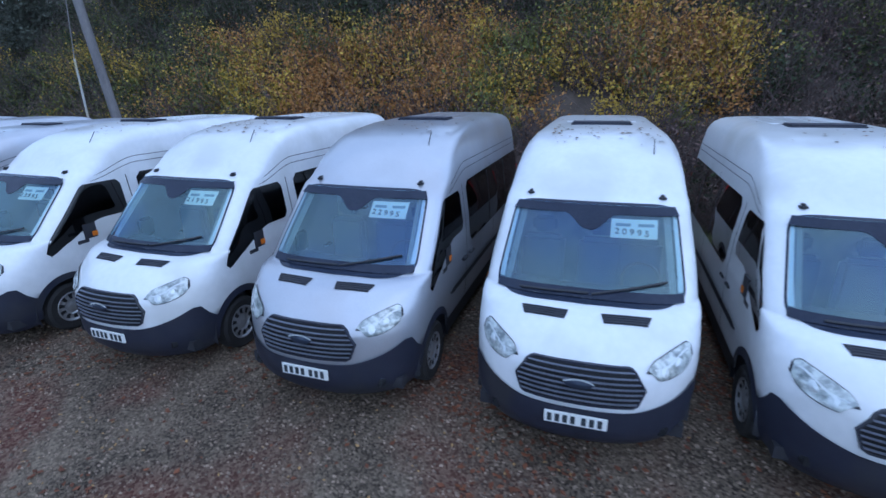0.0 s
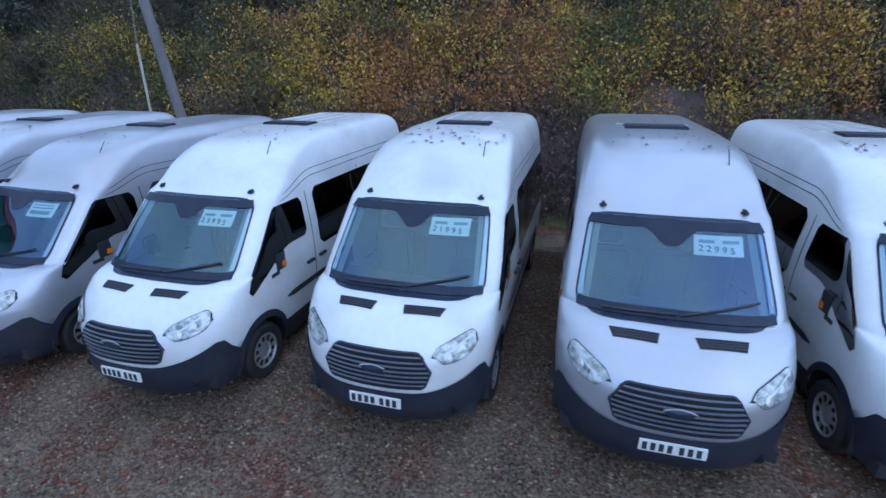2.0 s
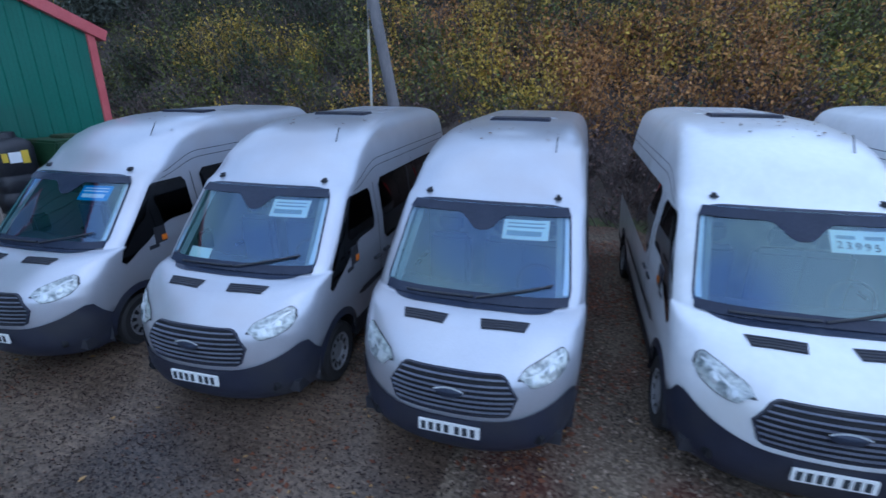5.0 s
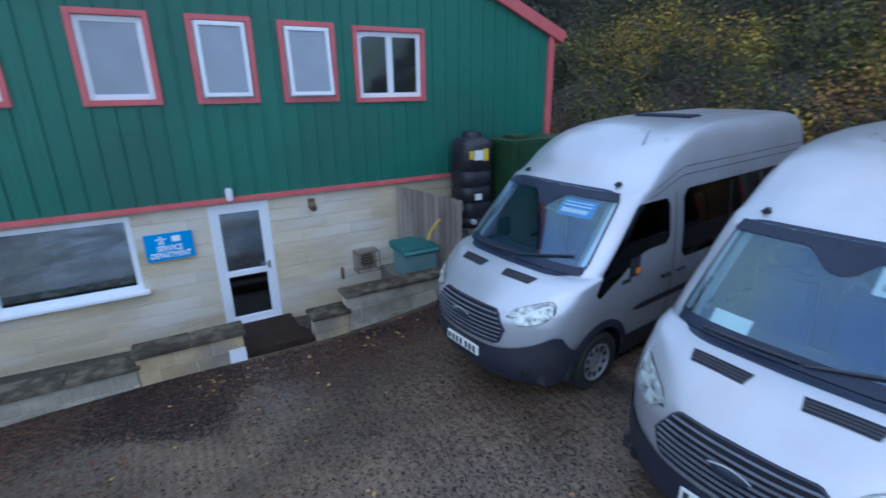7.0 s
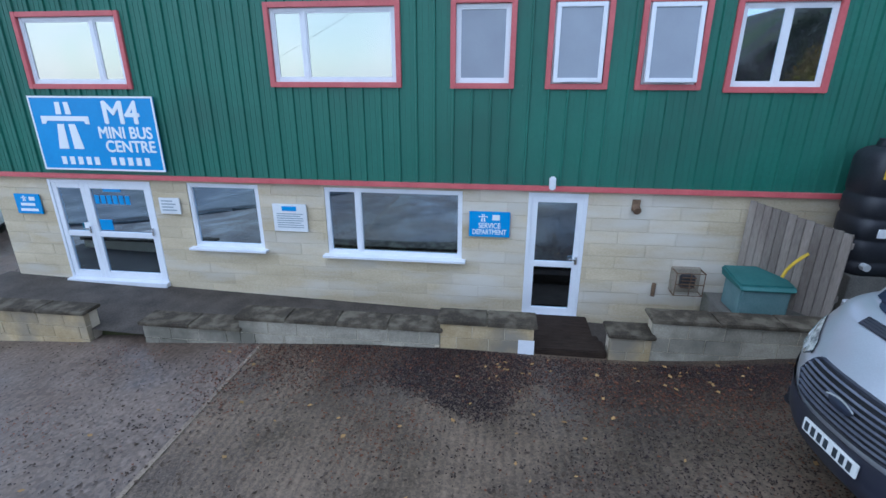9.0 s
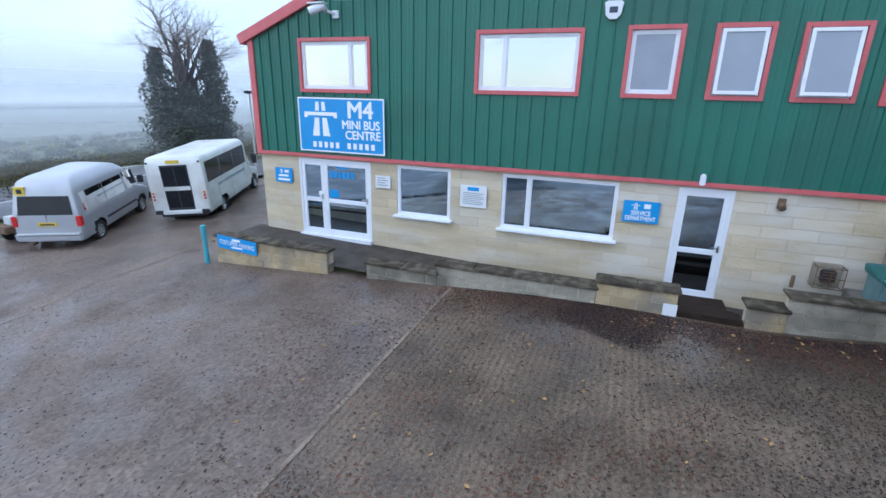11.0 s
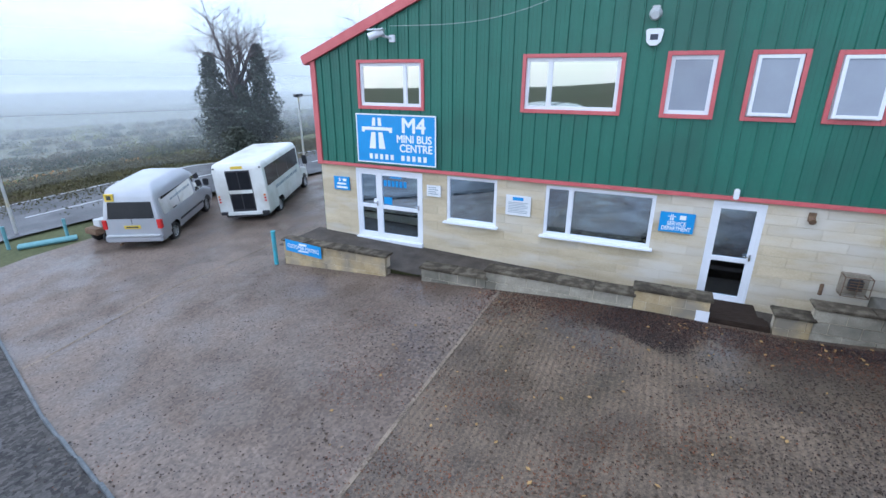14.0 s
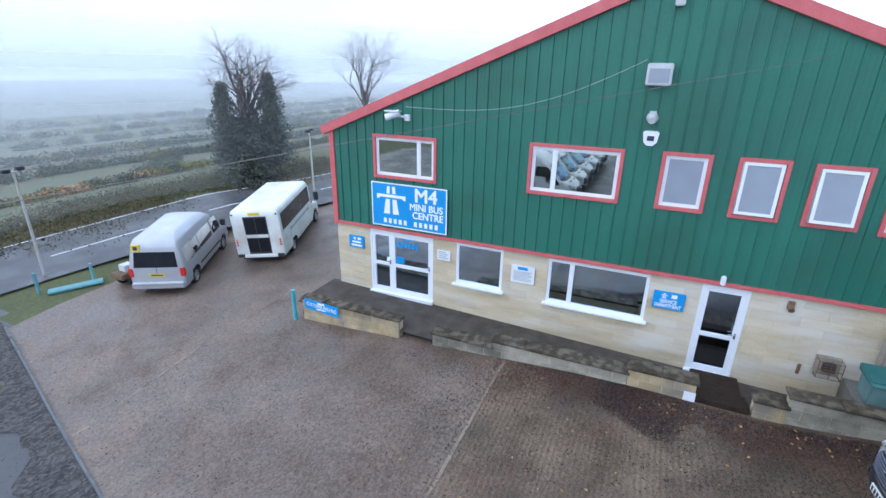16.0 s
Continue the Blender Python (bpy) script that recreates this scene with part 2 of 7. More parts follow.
def cyl_bm(r, a, b, seg=16, r2=None):
    bm = bmesh.new()
    add_cyl(bm, r, a, b, seg, r2)
    return bm


def add_cyl(bm, r, a, b, seg=16, r2=None):
    a, b = Vector(a), Vector(b)
    d = b - a
    m = Matrix.Translation((a + b) / 2) @ d.to_track_quat("Z", "Y").to_matrix().to_4x4()
    bmesh.ops.create_cone(bm, cap_ends=True, segments=seg, radius1=r, radius2=r if r2 is None else r2, depth=d.length, matrix=m)


def grid_mesh(name, fn, nu, nv, material, smooth=True, close=False):
    """A sheet of nu x nv points from fn(u, v), u and v from 0 to 1."""
    vs = [fn(i / (nu - 1), j / (nv - 1)) for i in range(nu) for j in range(nv)]
    fs = [(i * nv + j, (i + 1) * nv + j, (i + 1) * nv + j + 1, i * nv + j + 1) for i in range(nu - 1) for j in range(nv - 1)]
    me = bpy.data.meshes.new(name)
    me.from_pydata(vs, [], fs)
    me.materials.append(material)
    if smooth:
        for p in me.polygons:
            p.use_smooth = True
    return me


def text_mesh(body, size, material, depth=0.004, bold=0.0, align="CENTER", space=1.0):
    """Lettering in the built-in font, in the x-z plane, facing -y, as a mesh."""
    cu = bpy.data.curves.new("lettering", "FONT")
    cu.body, cu.size, cu.extrude, cu.align_x, cu.align_y, cu.offset, cu.space_character = body, size, depth, align, "CENTER", bold, space
    ob = bpy.data.objects.new("lettering", cu)
    scene.collection.objects.link(ob)
    me = bpy.data.meshes.new_from_object(ob.evaluated_get(bpy.context.evaluated_depsgraph_get()))
    bpy.data.objects.remove(ob)
    me.transform(Matrix.Rotation(radians(90), 4, "X"))
    me.materials.clear()
    me.materials.append(material)
    return me


def interp(table, z):
    """Piecewise linear, with eased joints, through (z, value) pairs."""
    if z <= table[0][0]:
        return table[0][1]
    for (a, va), (b, vb) in zip(table, table[1:]):
        if z <= b:
            return va + (vb - va) * (z - a) / (b - a)
    return table[-1][1]


def sstep(a, b, x):
    t = min(1.0, max(0.0, (x - a) / (b - a)))
    return t * t * (3 - 2 * t)


# ---- the lie of the land ----
FX = -20.715  # the gable wall's face
YARD_Y = ((-1500, -60.0), (-420, -38.0), (-200, -21.0), (-90, -10.5), (-45, -4.6), (-27, -1.6), (-20, -1.5), (-17, -1.5), (-14, -1.4), (-10.6, -1.1), (-7.3, -0.92), (-4.5, -0.74), (-2.2, -0.6), (1.3, -0.2), (3.0, 0.0), (9.4, 0.05), (10.2, 0.6), (14, 3.6), (20, 8.2), (26, 11.0), (60, 15.0), (420, 16.0))


STRIP_Z = ((-19, 0.0), (-16.3, 0.05), (-13.5, -0.012), (-11, -0.02), (-8.3, 0.062), (-5.6, 0.08), (-3, 0.082), (-0.5, 0.025), (2, 0.0))


def terrace(y):
    return -0.68 - 0.033 * (y + 8)


def land(x, y):
    yy = y - 0.13 * min(max(0.0, x + 16), 30)
    z = interp(YARD_Y, yy)
    z += interp(STRIP_Z, x) * sstep(-1.0, 1.0, yy) * (1 - sstep(7.0, 9.3, yy))
    if y < 4:
        z -= 0.13 * min(max(0.0, -15.5 - x), 3.4) * sstep(-3.0, 2.0, y)
    if y < -3:
        up = 0.10 * min(9.0, max(-3.0, -17 - x))
        yard = min(up, 0.065 * max(0.0, -19.7 - x))
        w = sstep(-20.5, -17.5, y)
        z += (yard * w + up * (1 - w)) * sstep(-6.0, -11.0, y) * (1 - sstep(-20, -60, y))
    if yy > 9.6:
        z += 0.5 * noise.noise(Vector((x * 0.25, y * 0.25, 0))) * min(1, (yy - 9.6) / 3)
    if y < -30:
        z += 1.2 * noise.noise(Vector((x * 0.02, y * 0.02, 3))) * min(1, (-30 - y) / 40)
    return z


def axis(fine0, fine1, step, far, extra=()):
    a = list(np.arange(fine0, fine1 + 1e-6, step))
    lo, hi, s = a[0], a[-1], step
    while lo > -far:
        s *= 1.35
        lo -= s
        a.insert(0, lo)
    s = step
    while hi < far:
        s *= 1.35
        hi += s
        a.append(hi)
    return sorted(set(round(float(v), 3) for v in a) | set(extra))


def land_sheet(name, xs, ys, material, lift=0.0, keep=None, height=land):
    vs = [(x, y, height(x, y) + lift) for x in xs for y in ys]
    nv = len(ys)
    fs = []
    for i in range(len(xs) - 1):
        for j in range(nv - 1):
            if keep is None or keep((xs[i] + xs[i + 1]) / 2, (ys[j] + ys[j + 1]) / 2):
                fs.append((i * nv + j, (i + 1) * nv + j, (i + 1) * nv + j + 1, i * nv + j + 1))
    me = bpy.data.meshes.new(name)
    me.from_pydata(vs, [], fs)
    me.materials.append(material)
    for p in me.polygons:
        p.use_smooth = True
    return new(name, me)


def land_pit(x, y):
    if -20.9 < x < -19.2 and -10.6 < y < 4.2:
        return terrace(y) - 0.06
    return land(x, y)


GRASS = mat("rough_grass", (0.045, 0.059, 0.022), (0.098, 0.106, 0.043), rough=0.95, scale=0.35, fine=9, bump=0.5, c3=(0.085, 0.066, 0.032), scale3=0.12)
CONCRETE = mat("wet_concrete", (0.094, 0.069, 0.053), (0.215, 0.162, 0.128), rough=0.30, scale=1.1, fine=20, bump=0.5, c3=(0.10, 0.068, 0.048), scale3=0.5, rough2=0.7, contrast=(0.39, 0.60), speck=(24, 0.26, (0.030, 0.023, 0.019), (0.26, 0.20, 0.16)), ridge=("Y", 4.0, 0.05))
CONCRETE2 = mat("leafy_concrete", (0.046, 0.032, 0.022), (0.200, 0.143, 0.096), rough=0.28, scale=1.3, fine=24, bump=0.45, c3=(0.034, 0.024, 0.019), scale3=0.45, rough2=0.6, contrast=(0.34, 0.66), speck=(55, 0.24, (0.022, 0.016, 0.012), (0.26, 0.195, 0.135)), ridge=("Y", 3.3, 0.15))
GRAVEL = mat("leafy_gravel", (0.034, 0.026, 0.018), (0.175, 0.135, 0.095), rough=0.95, scale=0.9, fine=34, bump=0.9, c3=(0.105, 0.036, 0.024), scale3=0.8, contrast=(0.40, 0.58), spec=0.3, speck=(40, 0.40, (0.016, 0.012, 0.010), (0.27, 0.215, 0.155)))
ASPHALT = mat("wet_asphalt", (0.038, 0.040, 0.044), (0.072, 0.074, 0.078), rough=0.36, scale=0.8, fine=60, bump=0.3, rough2=0.62)

xs = axis(-34, 8, 0.7, 1500, (-20.9, -20.89, -19.2, -19.19))
ys = axis(-26, 22, 0.7, 1500, (-10.6, -10.59, 4.2, 4.21))
tagged(land_sheet("ground", xs, ys, GRASS, height=land_pit), "rough grass and earth ground reaching to the misty horizon", "ground", kind="structure")
# road runs past the yard
ROAD_O, ROAD_D, ROAD_N = Vector((-18.97, -22.4)), Vector((-0.945, 0.33)), Vector((0.33, 0.945))


def road_sheet(name, n0, n1, material, lift, s0=-60, s1=90, step=1.0):
    ss = np.arange(s0, s1 + step / 2, step)
    ns = np.linspace(n0, n1, 7)
    vs, fs = [], []
    for s in ss:
        for q in ns:
            p = ROAD_O + ROAD_D * float(s) + ROAD_N * float(q)
            c = ROAD_O + ROAD_D * float(s)
            vs.append((p.x, p.y, land(c.x, c.y) * 0.5 + land(p.x, p.y) * 0.5 + lift))
    for i in range(len(ss) - 1):
        for j in range(6):
            fs.append((i * 7 + j, (i + 1) * 7 + j, (i + 1) * 7 + j + 1, i * 7 + j + 1))
    me = bpy.data.meshes.new(name)
    me.from_pydata(vs, [], fs)
    me.materials.append(material)
    return new(name, me)


tagged(road_sheet("road", -2.9, 2.3, ASPHALT, 0.06), "wet grey asphalt road beside the yard", "road", kind="structure")
PAINT = mat("road_paint", (0.55, 0.56, 0.56), (0.68, 0.69, 0.69), rough=0.6, scale=6, fine=60, bump=0.1)
for s in range(-30, 60, 6):
    tagged(road_sheet("road_marking", -0.05, 0.05, PAINT, 0.075, s, s + 4, 1.0), "white painted centre line dash on the road", "road marking", "road markings", "structure")
tagged(road_sheet("road_marking", -2.72, -2.60, PAINT, 0.075, -60, 90), "white painted edge line along the road", "road marking", "road markings", "structure")

# concrete yard, two pours, with a joint between them
YJ = -4.42
def yard_edge(y):
    return -12.87 + (0.31 if y < -9.73 else 0.25) * (y + 9.73)


def yard_grid(name, y0, y1, x0, nu, nv):
    def fn(u, v):
        y = y0 + (y1 - y0) * v
        x = x0 + (yard_edge(y) - x0) * u
        return (x, y, land(x, y) + 0.025)
    return tagged(new(name, grid_mesh(name, fn, nu, nv, CONCRETE)), "wet brown-grey concrete yard with muddy scuffs", "yard", kind="structure")


yard_grid("yard_concrete", -18.4, -10.6, -33.0, 60, 24)
yard_grid("yard_concrete_3", -10.6, YJ - 0.03, -19.2, 24, 20)
tagged(land_sheet("yard_concrete_2", list(np.arange(-19.15, -11.0, 0.35)), [YJ + 0.03] + list(np.arange(YJ + 0.35, 3.0, 0.35)), CONCRETE2, 0.03),
       "tamped brown concrete apron with wet leaf stains", "yard", kind="structure")
tagged(land_sheet("gravel", list(np.arange(-18.9, 12, 0.35)), list(np.arange(-8, 11.0, 0.35)), GRAVEL, 0.018, lambda x, y: (x > -11.4 and y > -1.1) or y > 2.6),
       "dark gravel parking strip with rotted red leaves", "gravel", kind="structure")
JOINT = mat("joint_sand", (0.12, 0.092, 0.068), (0.27, 0.215, 0.16), rough=0.9, scale=2.2, fine=30, bump=0.3, contrast=(0.40, 0.58))
tagged(land_sheet("yard_joint", list(np.arange(-19.15, -11.0, 0.35)), [YJ - 0.03, YJ + 0.03], JOINT, 0.037), "pale joint line between two concrete pours", "joint", kind="structure")
tagged(land_sheet("yard_joint_2", list(np.arange(-21.0, -13.6, 0.35)), [-12.05, -11.98], JOINT, 0.032), "thin pale joint line in the concrete", "joint", kind="structure")

# ---- minibus: high-roof van with a blunt nose ----
# plan outlines by height: half width, front, rear, corner depth, corner power
V_W = ((0.22, 0.91), (0.40, 0.96), (0.62, 0.985), (0.95, 1.005), (1.27, 1.01), (1.6, 0.99), (2.06, 0.93), (2.3, 0.90), (2.5, 0.862), (2.58, 0.83), (2.64, 0.785), (2.69, 0.715), (2.72, 0.63), (2.735, 0.52))
V_F = ((0.22, 0.14), (0.32, 0.05), (0.45, 0.0), (0.58, -0.005), (0.74, -0.01), (0.86, -0.005), (0.96, 0.015), (1.03, 0.055), (1.10, 0.12), (1.17, 0.20), (1.23, 0.285), (1.28, 0.38), (1.31, 0.47), (1.33, 0.565), (1.345, 0.68), (2.08, 1.40), (2.105, 1.465), (2.14, 1.522), (2.22, 1.61), (2.35, 1.73), (2.48, 1.92), (2.57, 2.12), (2.64, 2.40), (2.69, 2.75), (2.72, 3.2), (2.735, 3.6))
V_R = ((0.22, 5.88), (0.45, 5.98), (1.2, 5.98), (2.3, 5.91), (2.5, 5.88), (2.6, 5.84), (2.67, 5.77), (2.715, 5.63), (2.735, 5.42))
V_D = ((0.22, 0.66), (0.6, 0.74), (1.0, 0.74), (1.24, 0.62), (1.36, 0.44), (2.06, 0.36), (2.4, 0.5), (2.735, 0.7))
V_N = ((0.22, 2.2), (1.0, 2.3), (1.2, 2.5), (1.36, 3.0), (2.06, 3.0), (2.735, 2.6))


def v_front(x, z):
    w, d, n = interp(V_W, z), interp(V_D, z), interp(V_N, z)
    k = min(1.0, abs(x) / w)
    return interp(V_F, z) + d * (1 - (1 - k ** n) ** (1 / n))


def v_side(y, z):
    w, d, n, f = interp(V_W, z), interp(V_D, z), interp(V_N, z), interp(V_F, z)
    if y >= f + d:
        return w
    k = min(1.0, max(0.0, (f + d - y) / d))
    return w * (1 - k ** n) ** (1 / n)


def v_bonnet(x, y):
    """Height of the bonnet over a point of the plan."""
    lo, hi = 0.90, 1.345
    for _ in range(24):
        m = (lo + hi) / 2
        if v_front(x, m) < y:
            lo = m
        else:
            hi = m
    return lo


def v_outline(z, grow=0.0, nf=14, ns=30, nr=6):
    """Half outline from the front middle round to the rear middle, x >= 0."""
    w, f, r, d, n = interp(V_W, z), interp(V_F, z), interp(V_R, z), interp(V_D, z), interp(V_N, z)
    pts = []
    for i in range(nf + 1):
        a = (i / nf) ** 1.0 * math.pi / 2
        x = w * math.sin(a) ** (2 / n)
        y = f + d * (1 - math.cos(a) ** (2 / n))
        pts.append((x, y))
    y0 = f + d
    rd = 0.16
    for i in range(1, ns + 1):
        pts.append((w, y0 + (r - rd - y0) * i / ns))
    for i in range(1, nr + 1):
        a = i / nr * math.pi / 2
        pts.append((w - rd * (1 - math.cos(a)), r - rd + rd * math.sin(a)))
    pts.append((0.0, r))
    if grow:
        c = 3.0
        pts = [(x + grow * (1 if x > 0.01 else 0), y + (grow if y > c else -grow if y < f + d * 0.9 else 0)) for x, y in pts]
    return pts


def v_shell(name, levels, material, grow=0.0, cap=False, cut=None, half_y=None, hole=False):
    """A skin through stacked outlines, both sides."""
    rings = []
    for z in levels:
        p = v_outline(z, grow)
        rings.append([(x, y, z) for x, y in p] + [(-x, y, z) for x, y in reversed(p[1:-1])])
    n = len(rings[0])
    vs = [list(v) for r in rings for v in r]
    fs = []
    for i in range(len(rings) - 1):
        for j in range(n):
            k = (j + 1) % n
            fs.append((i * n + j, i * n + k, (i + 1) * n + k, (i + 1) * n + j))
    if cap:
        top = len(rings) - 1
        h = n // 2
        vs_top = [top * n + j for j in range(n)]
        for j in range(h):
            a, b, c, d = vs_top[j], vs_top[j + 1], vs_top[(n - j - 1) % n], vs_top[(n - j) % n]
            fs.append((a, b, c, d) if j else (a, b, c))
    if cut:
        for v in vs:
            for cy, cz, r in cut:
                q = math.hypot(v[1] - cy, v[2] - cz)
                if abs(q - r) < 0.075 and abs(v[0]) > 0.6 and q > 1e-3:
                    v[1], v[2] = cy + (v[1] - cy) * r / q, cz + (v[2] - cz) * r / q
        keep = []
        for f in fs:
            c = [sum(vs[i][k] for i in f) / len(f) for k in range(3)]
            if not any(math.hypot(c[1] - cy, c[2] - cz) < r - 0.005 and abs(c[0]) > 0.6 for cy, cz, r in cut):
                keep.append(f)
        fs = keep
    if hole:
        def in_screen(f):
            c = [sum(vs[i][k] for i in f) / len(f) for k in range(3)]
            return 1.362 < c[2] < 2.075 and abs(c[0]) < 0.83 - 0.085 * (c[2] - 1.36) / 0.705 and c[1] < 3
        fs = [f for f in fs if not in_screen(f)]
    if half_y is not None:
        fs = [f for f in fs if sum(vs[i][1] for i in f) / len(f) < half_y]
    used = sorted({i for f in fs for i in f})
    ren = {v: i for i, v in enumerate(used)}
    vs, fs = [vs[i] for i in used], [[ren[i] for i in f] for f in fs]
    me = bpy.data.meshes.new(name)
    me.from_pydata(vs, [], fs)
    me.validate()
    me.materials.append(material)
    for p in me.polygons:
        p.use_smooth = True
    return me


AXLES = (1.03, 4.78)
WHEEL_R = 0.345
ARCH = tuple((a, 0.36, 0.43) for a in AXLES)
VAN = {}


def side_patch(name, outline, sgn, material, off=0.006, nu=24, nv=12):
    """A pane on the side: outline gives low and high z for y from y0 to y1."""
    y0, y1, lo, hi = outline

    def fn(u, v):
        y = y0 + (y1 - y0) * u
        a, b = lo(y), hi(y)
        z = a + (b - a) * v
        return (sgn * (v_side(y, z) + off), y, z)
    return grid_mesh(name, fn, nu, nv, material)


def rounded(a, b, y0, y1, r):
    """Low and high edges with rounded ends."""
    def k(y):
        e = min(y - y0, y1 - y)
        return 0.0 if e >= r else r - math.sqrt(max(0.0, r * r - (r - e) ** 2))
    return (y0, y1, lambda y: a(y) + k(y), lambda y: b(y) - k(y))


def wheel_meshes():
    bm = bmesh.new()
    # tyre: a ring of revolution
    prof = [(0.215, -0.10), (0.30, -0.112), (0.335, -0.09), (0.345, -0.04), (0.345, 0.04), (0.335, 0.09), (0.30, 0.112), (0.215, 0.10)]
    seg = 36
    vs = [(w, math.cos(2 * math.pi * i / seg) * r, math.sin(2 * math.pi * i / seg) * r) for i in range(seg) for r, w in prof]
    m = len(prof)
    fs = [(i * m + j, ((i + 1) % seg) * m + j, ((i + 1) % seg) * m + (j + 1) % m, i * m + (j + 1) % m) for i in range(seg) for j in range(m)]
    tyre = bpy.data.meshes.new("tyre")
    tyre.from_pydata(vs, [], fs)
    tyre.materials.append(RUBBER)
    bm.free()
    # dished trim with ten openings round a hub
    prof = [(0.218, 0.095), (0.20, 0.102), (0.185, 0.085), (0.15, 0.078), (0.115, 0.088), (0.095, 0.07), (0.07, 0.075), (0.045, 0.085), (0.0, 0.088)]
    seg = 40
    vs = [(w, math.cos(2 * math.pi * i / seg) * r, math.sin(2 * math.pi * i / seg) * r) for i in range(seg) for r, w in prof]
    m = len(prof)
    fs = [(i * m + j, ((i + 1) % seg) * m + j, ((i + 1) % seg) * m + j + 1, i * m + j + 1) for i in range(seg) for j in range(m - 1) if not (j in (2, 3) and i % 4 in (1, 2))]
    rim = bpy.data.meshes.new("rim")
    rim.from_pydata(vs, [], fs)
    rim.materials.append(STEEL)
    disc = mesh_from("brake_disc", cyl_bm(0.212, (0.02, 0, 0), (0.05, 0, 0), 28), BLACKP)
    return tyre, rim, disc


def van_meshes():
    M = VAN
    zs_body = [0.42, 0.5, 0.58, 0.66, 0.74, 0.82, 0.9, 0.96, 1.0, 1.03, 1.065, 1.10, 1.135, 1.17, 1.20, 1.23, 1.255, 1.28, 1.295, 1.31, 1.32, 1.33, 1.338, 1.345, 1.36, 1.43, 1.5, 1.6, 1.7, 1.8, 1.9, 2.0, 2.08, 2.105, 2.14, 2.18, 2.22, 2.28, 2.35, 2.42, 2.48, 2.53, 2.57, 2.61, 2.64, 2.67, 2.69, 2.71, 2.725, 2.735]
    M["body"] = v_shell("body", zs_body, WHITE, cap=True, cut=ARCH, hole=True)
    M["bumper"] = v_shell("bumper", [0.22, 0.26, 0.32, 0.38, 0.45, 0.52, 0.58, 0.645], GREYP, grow=0.014, cut=ARCH, half_y=1.45)
    # the bumper's upper edge climbs towards the wheel arches
    for v in M["bumper"].vertices:
        k = sstep(0.40, 0.63, v.co.z) * min(0.19, 0.58 * max(0.0, v.co.y - 0.03)) * (1 - sstep(0.42, 0.60, v.co.y))
        z = v.co.z + k
        if k > 0.002:
            v.co.x *= interp(V_W, z) / interp(V_W, v.co.z)
        v.co.z = z
    # sill and rear lower skirt
    M["sill"] = v_shell("sill", [0.24, 0.3, 0.38, 0.46, 0.52], BLACKP, grow=0.008, cut=ARCH)
    M["floor_pan"] = mesh_from("floor_pan", box_bm(-0.9, 0.9, 0.3, 5.85, 0.30, 0.42), BLACKP)
    for k, a in enumerate(AXLES):
        for s, t in ((-1, "l"), (1, "r")):
            # an arched hood over the wheel
            M["arch_%d%s" % (k, t)] = grid_mesh("arch_liner", lambda p, q, a=a, s=s: (s * (0.66 + 0.325 * q), a - 0.47 * math.cos(math.pi * p), 0.30 + 0.515 * math.sin(math.pi * p) ** 0.7), 13, 2, BLACKP)
    # dark moulding round each wheel arch
    def side_x(y, z):
        w, d, n, f = interp(V_W, z), interp(V_D, z), interp(V_N, z), interp(V_F, z)
        c = max(0.0, 1 - (y - f) / d)
        return w * (1 - min(1.0, c) ** n) ** (1 / n)
    for k, a in enumerate(AXLES):
        for s, t in ((-1, "l"), (1, "r")):
            def moulding(u, v, a=a, s=s):
                th = math.pi * (1.06 * u - 0.03)
                r = 0.405 + 0.085 * v
                y, z = a - r * math.cos(th), 0.36 + r * math.sin(th)
                return (s * (side_x(y, z) + 0.022 - 0.012 * v), y, z)
            M["trim_%d%s" % (k, t)] = grid_mesh("arch_moulding", moulding, 25, 4, GREYP)
    # windscreen: top edge near 2.06, rounded corners
    def ws(off, grow, nm, material):
        z0, z1 = 1.355 - grow * 0.6, 2.078 + grow * 0.6

        def fn(u, v):
            s = 2 * u - 1
            e = 1 - abs(s)
            z_lo = z0 + 0.05 * max(0.0, 1 - e / 0.10) ** 2
            z_hi = z1 - 0.045 * max(0.0, 1 - e / 0.06) ** 2
            z = z_lo + (z_hi - z_lo) * v
            hwid = (0.855 - 0.085 * (z - z0) / (z1 - z0)) + grow
            x = s * hwid
            return (x, v_front(x, z) - off, z + off * 0.6)
        return grid_mesh(nm, fn, 40, 14, material)
    def seal(u, v):
        a = 2 * math.pi * u
        ca, sa = math.cos(a), math.sin(a)
        sx, sz = math.copysign(abs(ca) ** 0.22, ca), math.copysign(abs(sa) ** 0.22, sa)
        q = 0.022 - 0.018 * v
        z = 1.715 + sz * (0.36 + q)
        x = sx * (0.8125 - 0.0425 * (z - 1.715) / 0.36 + q)
        return (x, v_front(x, z) - 0.006, z + 0.004)
    M["windscreen_seal"] = grid_mesh("windscreen_seal", seal, 97, 4, FRIT)
    M["windscreen"] = ws(0.012, 0.0, "windscreen", WSGLASS)
    # dark band at the foot and top of the screen
    def band(za, zb, nm):
        def fn(u, v):
            s = 2 * u - 1
            z = za + (zb - za) * v
            x = s * (0.85 - 0.085 * (z - 1.355) / 0.72)
            return (x, v_front(x, z) - 0.016, z + 0.009)
        return grid_mesh(nm, fn, 30, 3, FRIT)
    M["screen_foot"] = band(1.352, 1.42, "scuttle")
    def top_band(u, v):
        x = (2 * u - 1) * 0.765
        lo = 2.000 - 0.13 * sstep(0.24, 0.03, abs(x + 0.02))
        z = lo + (2.074 - lo) * v
        return (x * (1 + 0.05 * (1 - v)), v_front(x, z) - 0.016, z + 0.009)
